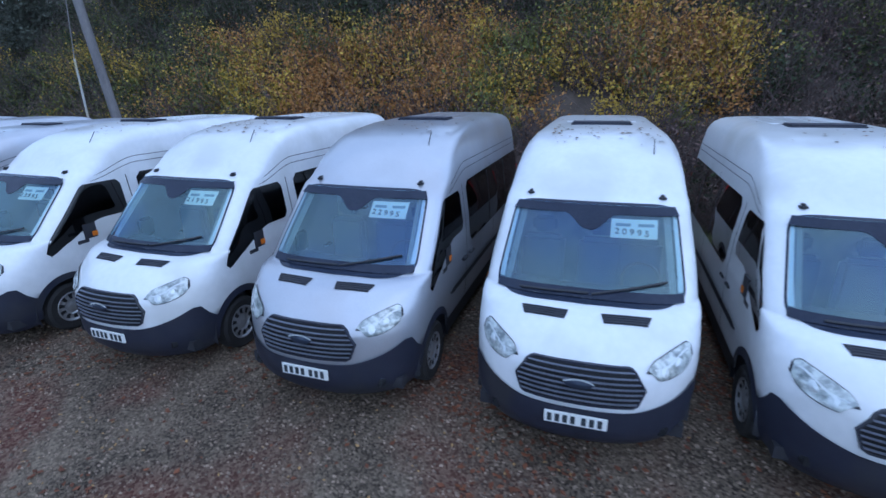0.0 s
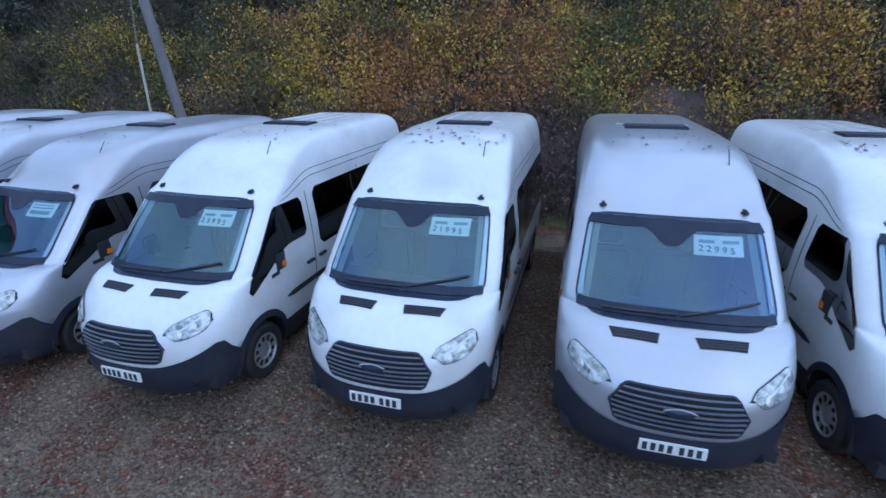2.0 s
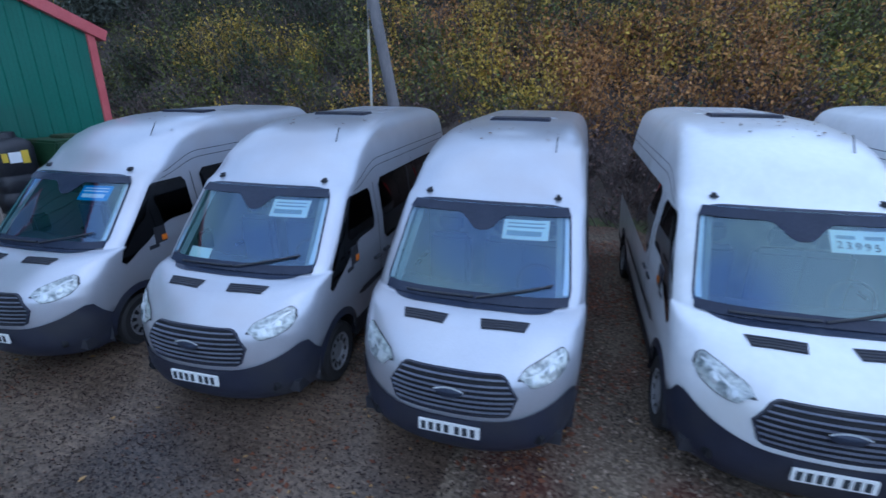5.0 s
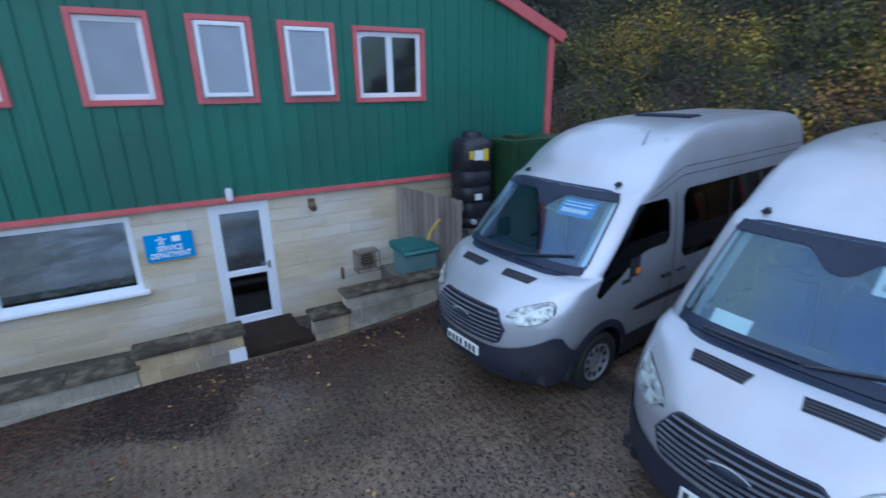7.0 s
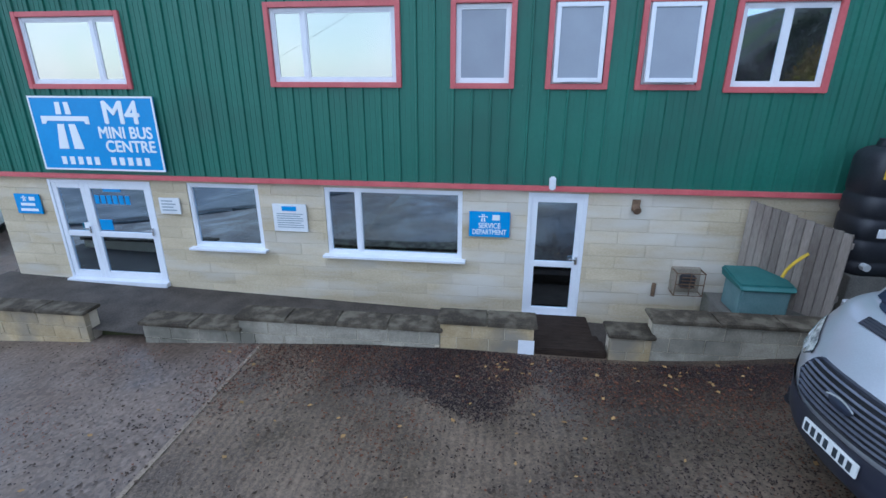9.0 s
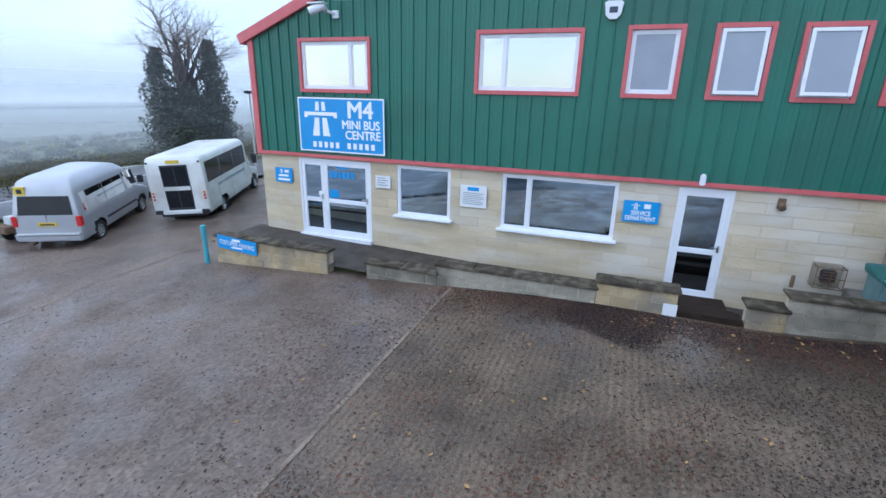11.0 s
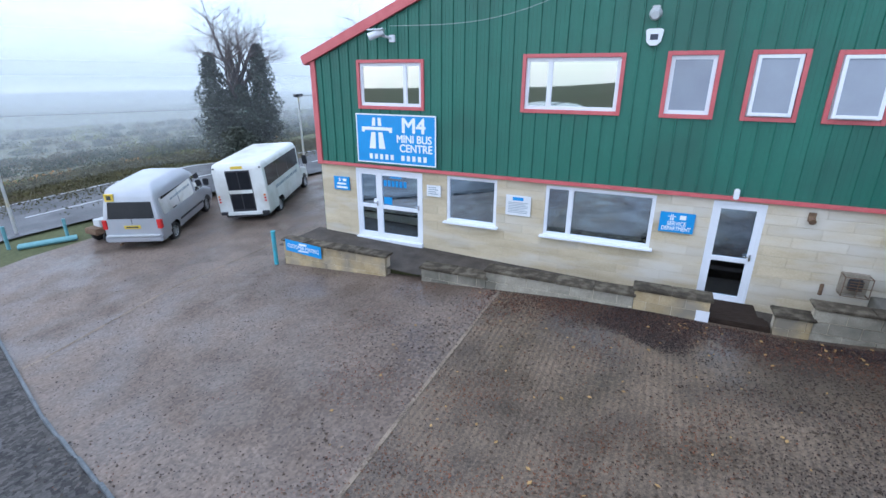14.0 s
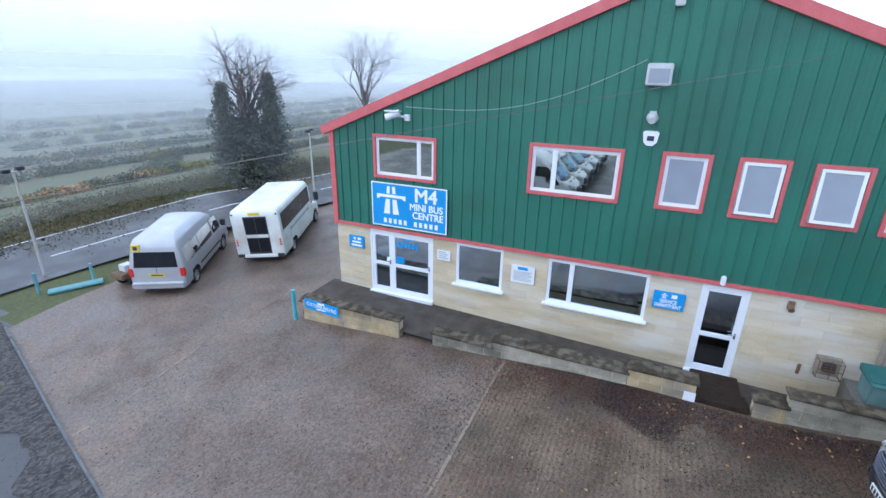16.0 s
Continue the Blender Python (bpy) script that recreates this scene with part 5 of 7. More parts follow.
def low_wall(y0, y1, x, z0, z1, material, label, cop_t=0.055, cop_w=0.36, tilt=0.0):
    w = thing("low_wall", label, "wall", kind="structure")
    core = part("wall_core", box_bm(x - 0.26, x - 0.012, y0 + 0.01, y1 - 0.01, z0 - 0.4, z1), MORTAR, w)
    zt = z1
    row = 0
    while zt > z0 - 0.25:
        zb = zt - BLOCK_H
        y = y0 - (0.22 if row % 2 else 0)
        while y < y1:
            a, b = max(y0, y) + 0.005, min(y1, y + BLOCK_W) - 0.005
            if b - a > 0.06:
                PIECES.append((core, "block", (x - 0.1, x + random.uniform(-0.004, 0.004)), (a, b), (zb + 0.005, zt - 0.005), material))
            y += BLOCK_W
        zt = zb
        row += 1
    n = max(1, round((y1 - y0) / 0.75))
    for k in range(n):
        a, b = y0 + (y1 - y0) * k / n, y0 + (y1 - y0) * (k + 1) / n
        part("coping_stone", box_bm(x - cop_w + 0.05, x + 0.05, a + 0.002 - (0.04 if k == 0 else 0), b - 0.002 + (0.04 if k == n - 1 else 0), z1 + random.uniform(0, 0.008), z1 + cop_t + random.uniform(0, 0.01), 0.012), COPING, w, "mossy concrete coping")
    return w


PIECES = []
LWX = -18.97
low_wall(-10.35, -7.28, LWX, -1.10, -0.42, STONEY, "low buff block wall with coping")
low_wall(-6.32, -4.75, LWX, -0.97, -0.52, STONEW, "low grey block wall with mossy coping", cop_w=0.42)
low_wall(-4.75, -1.75, LWX, -0.80, -0.33, STONEW, "low grey block wall with mossy coping", cop_w=0.42)
low_wall(-1.75, -0.45, LWX, -0.68, -0.19, STONEY, "low buff block wall with coping", cop_w=0.42)
low_wall(0.56, 1.10, LWX, -0.72, -0.25, STONEY, "short low buff block wall", cop_w=0.42)
low_wall(1.10, 4.3, LWX - 0.03, -0.70, -0.02, STONEW, "stained grey block retaining wall", cop_w=0.40)
tagged(part("white_patch", box_bm(LWX + 0.002, LWX + 0.012, -0.66, -0.44, -0.62, -0.38), UPVC, None), "white painted patch on wall end block", "paint patch")
SLEEPER = mat("dark_sleeper", (0.016, 0.011, 0.009), (0.048, 0.033, 0.024), rough=0.9, scale=5, fine=40, bump=0.4, stretch=(6, 1, 6), spec=0.15)
st = thing("door_steps", "dark timber sleeper steps at the door", "steps")
for k, (xa, xb, za, zb) in enumerate(((-19.30, -18.99, -1.1, -0.50), (-19.62, -19.31, -1.1, -0.60), (-20.6, -19.63, -1.2, -0.78))):
    part("tread", box_bm(xa, xb, -0.43, 0.54, za, zb, 0.015), SLEEPER, st)

# stone blocks of the lower wall
row, zt = 0, Z_RED - 0.04
while zt > -1.1:
    zb = zt - BLOCK_H
    y = Y0 + 0.02 - (0.45 if row % 2 else 0)
    while y < 4.6:
        segs = [(max(Y0 + 0.02, y) + 0.0015, min(4.6, y + 0.9) - 0.0015, zb + 0.0035, zt - 0.0035)]
        for h in lower_holes:
            out = []
            for a, b, c, d in segs:
                if b <= h[0] or a >= h[1] or d <= h[2] or c >= h[3]:
                    out.append((a, b, c, d))
                    continue
                if a < h[0]:
                    out.append((a, h[0], c, d))
                if b > h[1]:
                    out.append((h[1], b, c, d))
                if c < h[2]:
                    out.append((max(a, h[0]), min(b, h[1]), c, h[2]))
                if d > h[3]:
                    out.append((max(a, h[0]), min(b, h[1]), h[3], d))
            segs = out
        for a, b, c, d in segs:
            if b - a > 0.03 and d - c > 0.03:
                PIECES.append((core, "stone_block", (FX - 0.2, FX - 0.035 + random.uniform(-0.002, 0.002)), (a, b), (c, d), STONE))
        y += 0.9
    zt = zb
    row += 1

# ---- oil tanks, fence, bin beside the building ----
PLINTH = mat("old_concrete", (0.13, 0.125, 0.11), (0.24, 0.225, 0.20), rough=0.9, scale=3, fine=40, bump=0.4, c3=(0.10, 0.10, 0.06), scale3=1.5)
tagged(part("tank_plinth", box_bm(-20.68, -19.28, 2.36, 6.4, -1.2, -0.25, 0.015), PLINTH, None), "rough concrete plinth behind the retaining wall", "plinth", kind="structure")
TANKB = mat("tank_black", (0.012, 0.014, 0.02), (0.028, 0.03, 0.038), rough=0.5, scale=3, fine=40, bump=0.05)
TANKG = mat("tank_green", (0.010, 0.042, 0.016), (0.018, 0.062, 0.024), rough=0.6, scale=2, fine=30, bump=0.08, c3=(0.05, 0.06, 0.03), scale3=1.2)
tank = thing("oil_tank", "tall black plastic oil tank with hazard labels", "tank")


def tank_skin(name, prof):
    """A rounded upright vessel from (radius, height) pairs."""
    def fn(u, v):
        a = 2 * math.pi * u
        r, z = prof[round(v * (len(prof) - 1))]
        ca, sa = math.cos(a), math.sin(a)
        return (-20.15 + r * math.copysign(abs(ca) ** 0.6, ca), 4.16 + r * math.copysign(abs(sa) ** 0.6, sa), z)
    return grid_mesh(name, fn, 41, len(prof), TANKB)


TANK_PROF = [(0.30, 0.45), (0.345, 0.48)]
for z in (0.62, 0.92, 1.22, 1.52):
    TANK_PROF += [(0.35, z), (0.335, z + 0.02), (0.335, z + 0.06), (0.35, z + 0.08)]
TANK_PROF += [(0.35, 2.02), (0.325, 2.10), (0.26, 2.16), (0.14, 2.20), (0.0, 2.21)]
part("tank_body", tank_skin("tank_body", TANK_PROF), None, tank)
part("tank_cap", cyl_bm(0.20, (-20.15, 4.16, 2.17), (-20.15, 4.16, 2.28), 24, 0.18), TANKB, tank)
part("label_white", box_bm(-19.82, -19.786, 4.0, 4.18, 1.78, 1.96), SIGNW, tank, "white hazard label")
part("label_yellow", box_bm(-19.82, -19.786, 4.19, 4.30, 1.76, 1.98), PLATEY, tank, "yellow hazard label")
part("label_yellow", box_bm(-19.84, -19.80, 3.91, 3.98, 1.80, 1.95), PLATEY, tank)
part("label_white", box_bm(-19.82, -19.786, 4.02, 4.16, 1.02, 1.14), SIGNW, tank)
part("gauge", cyl_bm(0.05, (-19.79, 3.95, 0.62), (-19.70, 3.95, 0.62), 10), GREYB, tank)
part("tank_foot", box_bm(-20.5, -19.8, 3.85, 4.47, -0.25, 0.46, 0.01), PLINTH, tank)
gt = thing("oil_tank", "long green steel oil tank on block piers", "tank")
part("tank_body", box_bm(-20.55, -19.55, 4.62, 6.35, 0.55, 2.10, 0.04), TANKG, gt)
for y in (4.85, 5.45, 6.05):
    part("stiffener", box_bm(-19.56, -19.52, y - 0.03, y + 0.03, 0.57, 2.08), TANKG, gt)
part("lid", box_bm(-20.3, -19.9, 5.0, 5.4, 2.09, 2.16, 0.02), TANKG, gt)
for y in (4.75, 5.95):
    part("pier", box_bm(-20.5, -19.6, y, y + 0.25, -0.13, 0.56), PLINTH, gt)
FENCEW = mat("weathered_boards", (0.16, 0.13, 0.11), (0.28, 0.245, 0.21), rough=0.9, scale=5, fine=60, bump=0.4, random_amt=0.22, stretch=(1, 1, 0.15))
fence = thing("board_fence", "weathered grey vertical board fence", "fence")
FA, FB = Vector((-20.66, 2.78)), Vector((-19.45, 3.50))
nb_ = 12
fd = (FB - FA).normalized()
for k in range(nb_):
    p, q = FA.lerp(FB, k / nb_), FA.lerp(FB, (k + 1) / nb_)
    bm = bmesh.new()
    top = 1.30 - 0.16 * (k + 0.5) / nb_ + random.uniform(-0.012, 0.012)
    L = (q - p).length
    add_box(bm, 0.004, L - 0.004, -0.011 + random.uniform(-0.003, 0.003), 0.011, -0.12, top, 0.003)
    bmesh.ops.transform(bm, matrix=Matrix.Translation((p.x, p.y, 0)) @ Matrix.Rotation(math.atan2(fd.y, fd.x), 4, "Z"), verts=bm.verts)
    part("board", bm, FENCEW, fence)
for z in (0.2, 0.95):
    bm = bmesh.new()
    add_box(bm, 0, (FB - FA).length, 0.012, 0.06, z, z + 0.08)
    bmesh.ops.transform(bm, matrix=Matrix.Translation((FA.x, FA.y, 0)) @ Matrix.Rotation(math.atan2(fd.y, fd.x), 4, "Z"), verts=bm.verts)
    part("rail", bm, FENCEW, fence)
TEAL = mat("teal_plastic", (0.10, 0.19, 0.20), (0.16, 0.26, 0.27), rough=0.55, scale=4, fine=50, bump=0.1)
TEALD = mat("teal_lid", (0.02, 0.12, 0.115), (0.045, 0.165, 0.155), rough=0.5, scale=4, fine=40, bump=0.1)
grit = thing("grit_bin", "teal plastic grit bin with green lid", "bin")
bm = bmesh.new()
vs = add_box(bm, -20.32, -19.76, 2.48, 3.15, -0.25, 0.20, 0.03)
part("bin_body", bm, TEAL, grit)
bm = bmesh.new()
add_box(bm, -20.37, -19.71, 2.44, 3.19, 0.185, 0.265, 0.025)
for v in bm.verts:
    if v.co.z > 0.23:
        v.co.x -= 0.04
        v.co.z += 0.07 * (-(v.co.x + 19.66) / 0.74)
part("lid", bm, TEALD, grit, "dark green lid")
YEL = mat("yellow_plastic", (0.62, 0.42, 0.03), rough=0.5, bump=0.05)
hose = thing("yellow_hose", "yellow hose end rising above the bin", "hose")
bm = bmesh.new()
prev = None
for i in range(9):
    u = i / 8
    p = Vector((-19.75, 2.95 + 0.26 * u, 0.42 + 0.36 * u ** 0.6))
    if prev:
        add_cyl(bm, 0.022, prev, p, 8)
    prev = p
part("tube", bm, YEL, hose)
clut = thing("scrap_pile", "green and dark scrap beside the tank", "scrap")
part("scrap_sheet", box_bm(-19.7, -19.1, 4.0, 5.0, 0.02, 0.08, 0.02), TANKG, clut)
part("scrap_box", box_bm(-19.6, -19.3, 4.1, 4.5, 0.08, 0.24, 0.02), TEALD, clut)
part("scrap_drum", cyl_bm(0.11, (-19.5, 3.75, -0.12), (-19.5, 3.75, 0.2), 14), UPVC, clut)

# ---- parking sign and post on the entrance wall ----
SKYB = mat("turquoise_paint", (0.05, 0.33, 0.42), (0.08, 0.42, 0.50), rough=0.5, scale=5, fine=40, bump=0.1, c3=(0.16, 0.30, 0.32), scale3=2)
bp = thing("bollard", "turquoise painted steel bollard post", "bollard")
part("post", cyl_bm(0.055, (-18.86, -10.56, -1.25), (-18.86, -10.56, -0.17), 14), SKYB, bp)
part("post_cap", cyl_bm(0.06, (-18.86, -10.56, -0.18), (-18.86, -10.56, -0.15), 14), SKYB, bp)
ps = thing("parking_sign", "blue customer parking sign on the wall", "sign")
bm = bmesh.new()
PSX = LWX + 0.058
bm_pts = [(-10.22, -0.33), (-9.10, -0.40), (-9.10, -0.72), (-10.22, -0.64)]
poly_plate(ps, bm_pts[::-1], PSX, BLUE, "board")
ob = letters(ps, "CUSTOMER PARKING", -9.66, -0.525, 0.15, PSX + 0.008, width=0.98)
ob.matrix_basis = ob.matrix_basis @ Matrix.Rotation(radians(3.6), 4, "Y")
pbar(ps, -9.82, -9.50, -0.62, -0.585, PSX + 0.006)
pbar(ps, -9.78, -9.55, -0.45, -0.40, PSX + 0.006)

# ---- parked minibus and welfare bus at the road side ----
def shell(name, levels, W, F, R, material, d=0.25, n=4.0, cut=(), cap=True, rd=0.10):
    """Skin through stacked rounded rectangles: half width, front and rear by height."""
    rings = []
    for z in levels:
        w, f, r = interp(W, z), interp(F, z), interp(R, z)
        p = []
        for i in range(9):
            a = i / 8 * math.pi / 2
            p.append((w * math.sin(a) ** (2 / n), f + d * (1 - math.cos(a) ** (2 / n))))
        for i in range(1, 25):
            p.append((w, f + d + (r - rd - f - d) * i / 24))
        for i in range(1, 5):
            a = i / 4 * math.pi / 2
            p.append((w - rd * (1 - math.cos(a)), r - rd + rd * math.sin(a)))
        p.append((0, r))
        rings.append([(x, y, z) for x, y in p] + [(-x, y, z) for x, y in reversed(p[1:-1])])
    m = len(rings[0])
    vs = [list(v) for r in rings for v in r]
    fs = [(i * m + j, i * m + (j + 1) % m, (i + 1) * m + (j + 1) % m, (i + 1) * m + j) for i in range(len(rings) - 1) for j in range(m)]
    if cap:
        o = (len(rings) - 1) * m
        for j in range(m // 2):
            q = (o + j, o + j + 1, o + (m - j - 1) % m, o + (m - j) % m)
            fs.append(q if j else q[:3])
    if cut:
        for v in vs:
            for cy, cz, r in cut:
                q = math.hypot(v[1] - cy, v[2] - cz)
                if abs(q - r) < 0.09 and q > 1e-3:
                    v[1], v[2] = cy + (v[1] - cy) * r / q, cz + (v[2] - cz) * r / q
        fs = [f for f in fs if not any(math.hypot(sum(vs[i][1] for i in f) / len(f) - cy, sum(vs[i][2] for i in f) / len(f) - cz) < r - 0.005 and abs(sum(vs[i][0] for i in f) / len(f)) > 0.5 for cy, cz, r in cut)]
    me = bpy.data.meshes.new(name)
    me.from_pydata(vs, [], fs)
    me.materials.append(material)
    for p in me.polygons:
        p.use_smooth = True
    return me


def road_wheels(v, axles, w):
    for a in axles:
        for s in (-1, 1):
            wh = new("wheel")
            wh.parent = v
            wh.matrix_basis = pose(s * w, a, 0.345, 0, 0, 0 if s > 0 else 180)
            part("tyre", VAN["tyre"], None, wh)
            part("rim", VAN["rim"], None, wh)
            part("brake_disc", VAN["disc"], None, wh)


OLDSIL = mat("pale_silver_paint", (0.40, 0.42, 0.46), (0.47, 0.49, 0.53), rough=0.35, metal=0.35, scale=2, fine=60, bump=0.0, coat=0.4, c3=(0.46, 0.47, 0.49), scale3=1.2)
BUSW = mat("bus_cream_white", (0.70, 0.72, 0.70), (0.80, 0.81, 0.79), rough=0.4, scale=1.6, fine=30, bump=0.02, coat=0.2, c3=(0.60, 0.60, 0.56), scale3=1.4)


def old_minibus(m):
    v = thing("minibus", "silver older minibus with yellow school sign, seen from behind", "minibus", m=m)
    W = ((0.35, 0.94), (0.6, 0.98), (1.1, 0.98), (1.5, 0.93), (2.0, 0.84), (2.2, 0.76), (2.3, 0.62), (2.34, 0.5))
    F = ((0.35, 0.05), (0.6, 0.0), (0.95, 0.12), (1.1, 0.7), (1.15, 0.85), (2.0, 1.55), (2.2, 1.9), (2.34, 2.5))
    R = ((0.35, 5.25), (0.6, 5.32), (1.2, 5.28), (2.0, 5.12), (2.2, 5.02), (2.3, 4.8), (2.34, 4.5))
    ax = (0.95, 4.25)
    b = part("body", shell("body", [0.35, 0.48, 0.6, 0.75, 0.9, 1.0, 1.1, 1.15, 1.3, 1.5, 1.7, 1.9, 2.0, 2.1, 2.2, 2.26, 2.3, 2.34], W, F, R, OLDSIL, 0.4, 3.2, [(a, 0.36, 0.42) for a in ax]), None, v)
    part("floor_pan", box_bm(-0.85, 0.85, 0.3, 5.1, 0.3, 0.4), BLACKP, v)
    for s in (-1, 1):
        for a in ax:
            part("arch_liner", box_bm(min(s * 0.6, s * 0.64), max(s * 0.6, s * 0.64), a - 0.48, a + 0.48, 0.3, 0.85), BLACKP, v)

        def glass(y0, y1, z0, z1, s=s):
            return grid_mesh("side_window", lambda p, q: (s * (interp(W, z0 + (z1 - z0) * q) + 0.008), y0 + (y1 - y0) * p + 0.10 * q * (1 if y0 < 1.2 else 0), z0 + (z1 - z0) * q), 8, 6, PRIVACY)
        part("side_window", glass(1.15, 1.95, 1.2, 1.85), None, v)
        part("side_window", glass(2.15, 3.5, 1.2, 1.82), None, v)
        part("side_window", glass(3.55, 4.95, 1.2, 1.82), None, v)
        part("rub_strip", box_bm(min(s * 0.975, s * 1.0), max(s * 0.975, s * 1.0), 1.45, 3.75, 0.62, 0.70, 0.01), BLACKP, v)
        mr = part("door_mirror", box_bm(min(s * 1.0, s * 1.22), max(s * 1.0, s * 1.22), 1.05, 1.15, 1.25, 1.55, 0.03), BLACKP, v)
        part("tail_light", box_bm(min(s * 0.83, s * 0.985), max(s * 0.83, s * 0.985), 5.16, 5.325, 0.82, 1.16, 0.02), REDLENS, v, "red tail light cluster")
    part("rear_window", grid_mesh("rear_window", lambda p, q: ((2 * p - 1) * (0.78 - 0.06 * q), interp(R, 1.20 + 0.58 * q) + 0.012, 1.20 + 0.58 * q), 8, 5, DARKG), None, v, "dark rear window")
    part("rear_bumper", box_bm(-0.96, 0.96, 5.22, 5.42, 0.36, 0.60, 0.05), OLDSIL, v)
    part("bumper_step", box_bm(-0.9, 0.9, 5.3, 5.45, 0.58, 0.62, 0.01), GREYB, v)
    pl = part("number_plate", box_bm(-0.27, 0.27, 5.315, 5.335, 0.84, 0.96, 0.004), PLATEY, v, "yellow rear number plate")
    part("plate_bars", box_bm(-0.21, 0.20, 5.336, 5.340, 0.875, 0.925), INK, pl)
    sc = part("school_sign", box_bm(0.48, 0.78, 5.06, 5.17, 1.80, 2.06, 0.005), PLATEY, v, "yellow square school bus sign")
    part("sign_shape", box_bm(0.56, 0.70, 5.168, 5.175, 1.86, 2.0), INK, sc)
    part("door_seam", box_bm(-0.006, 0.006, 5.28, 5.30, 0.62, 1.2), BLACKP, v)
    part("exhaust", cyl_bm(0.035, (0.5, 5.2, 0.27), (0.5, 5.42, 0.27), 10), RUSTY, v)
    road_wheels(v, ax, 0.84)
    return v


def welfare_bus(m):
    v = thing("welfare_bus", "white box-bodied minibus with glazed rear doors", "bus", m=m)
    W = ((0.42, 1.06), (0.6, 1.10), (2.3, 1.09), (2.55, 1.05), (2.62, 0.95))
    F = ((0.42, 1.7), (1.2, 1.7), (2.3, 1.75), (2.62, 1.95))
    R = ((0.42, 6.4), (2.4, 6.36), (2.62, 6.28))
    ax = (0.95, 4.9)
    part("box_body", shell("box_body", [0.42, 0.6, 0.8, 1.0, 1.3, 1.7, 2.1, 2.3, 2.45, 2.55, 2.6, 2.62], W, F, R, BUSW, 0.15, 6.0, [(ax[1], 0.36, 0.42)], rd=0.06), None, v)
    Wc = ((0.35, 0.94), (0.6, 0.98), (1.1, 0.98), (1.9, 0.88), (2.05, 0.75))
    Fc = ((0.35, 0.05), (0.6, 0.0), (0.95, 0.12), (1.1, 0.7), (1.15, 0.85), (2.05, 1.6))
    Rc = ((0.35, 2.0), (2.05, 2.0))
    part("cab", shell("cab", [0.35, 0.6, 0.8, 0.95, 1.1, 1.15, 1.4, 1.7, 1.9, 2.0, 2.05], Wc, Fc, Rc, BUSW, 0.4, 3.0, [(ax[0], 0.36, 0.42)]), None, v)
    part("chassis", box_bm(-0.9, 0.9, 0.4, 6.3, 0.28, 0.44), BLACKP, v)
    for s in (-1, 1):
        for a in ax:
            part("arch_liner", box_bm(min(s * 0.6, s * 0.64), max(s * 0.6, s * 0.64), a - 0.48, a + 0.48, 0.3, 0.85), BLACKP, v)
        for y0, y1 in ((2.0, 3.4), (3.44, 4.8), (4.84, 6.15)):
            part("side_window", box_bm(min(s * 1.08, s * 1.105), max(s * 1.08, s * 1.105), y0, y1, 1.55, 2.35, 0.005), PRIVACY, v)
        part("cab_window", grid_mesh("cab_window", lambda p, q, s=s: (s * (interp(Wc, 1.2 + 0.6 * q) + 0.01), 1.15 + 0.7 * p + 0.2 * q * (1 - p), 1.2 + 0.6 * q), 6, 5, PRIVACY), None, v)
        part("door_mirror", box_bm(min(s * 1.05, s * 1.3), max(s * 1.05, s * 1.3), 1.0, 1.1, 1.3, 1.75, 0.03), BLACKP, v)
        for z in (1.0, 1.12, 1.24):
            part("tail_light", cyl_bm(0.045, (s * 0.98, 6.37, z), (s * 0.98, 6.41, z), 12), REDLENS if z < 1.2 else ORANGE, v)
        for k in range(14):
            part("lettering_bar", box_bm(min(s * 1.098, s * 1.108), max(s * 1.098, s * 1.108), 2.3 + k * 0.22, 2.3 + k * 0.22 + 0.13 + 0.05 * (k % 3 == 0), 1.22, 1.34), INKB, v)
        part("corner_light", cyl_bm(0.04, (s * 0.98, 6.33, 2.42), (s * 0.98, 6.38, 2.42), 10), BLACKP, v)
    # rear doors with two panes each
    rd = new("rear_door")
    rd.parent = v
    part("door_surround", box_bm(-0.52, 0.52, 6.37, 6.40, 0.55, 2.32, 0.008), BLACKP, rd)
    for a, b, c, d in ((-0.47, -0.02, 1.52, 2.26), (0.02, 0.47, 1.52, 2.26), (-0.47, -0.02, 0.66, 1.32), (0.02, 0.47, 0.66, 1.32)):
        part("pane", box_bm(a, b, 6.40, 6.412, c, d, 0.003), DARKG, rd, "dark door pane")
    part("door_rail", box_bm(-0.50, 0.50, 6.395, 6.42, 1.34, 1.49, 0.005), BUSW, rd)
    part("rear_plate", box_bm(-0.25, 0.25, 6.35, 6.37, 2.38, 2.50), PLATEY, v, "yellow board above the rear door")
    part("rear_step", box_bm(-0.75, 0.75, 6.38, 6.46, 0.40, 0.52, 0.01), BUSW, v)
    for s in (-1, 1):
        part("bumper_end", box_bm(min(s * 0.75, s * 1.05), max(s * 0.75, s * 1.05), 6.36, 6.46, 0.42, 0.56, 0.02), BLACKP, v)
    road_wheels(v, ax, 0.9)
    return v


def side_on(rear, heading, length, z, scale):
    """A pose from the middle of the rear and the way that the vehicle faces."""
    h = Vector(heading).normalized()
    yaw = math.degrees(math.atan2(h.x, -h.y))
    return pose(rear[0] + h.x * length * scale, rear[1] + h.y * length * scale, z, 0, 0, yaw) @ Matrix.Scale(scale, 4)


old_minibus(pose(-22.81, -18.37, -1.272, -3.1, 0, -60.4) @ Matrix.Scale(0.867, 4))
welfare_bus(pose(-26.79, -16.72, -1.012, -3.4, 3.5, -67.4) @ Matrix.Scale(0.821, 4))

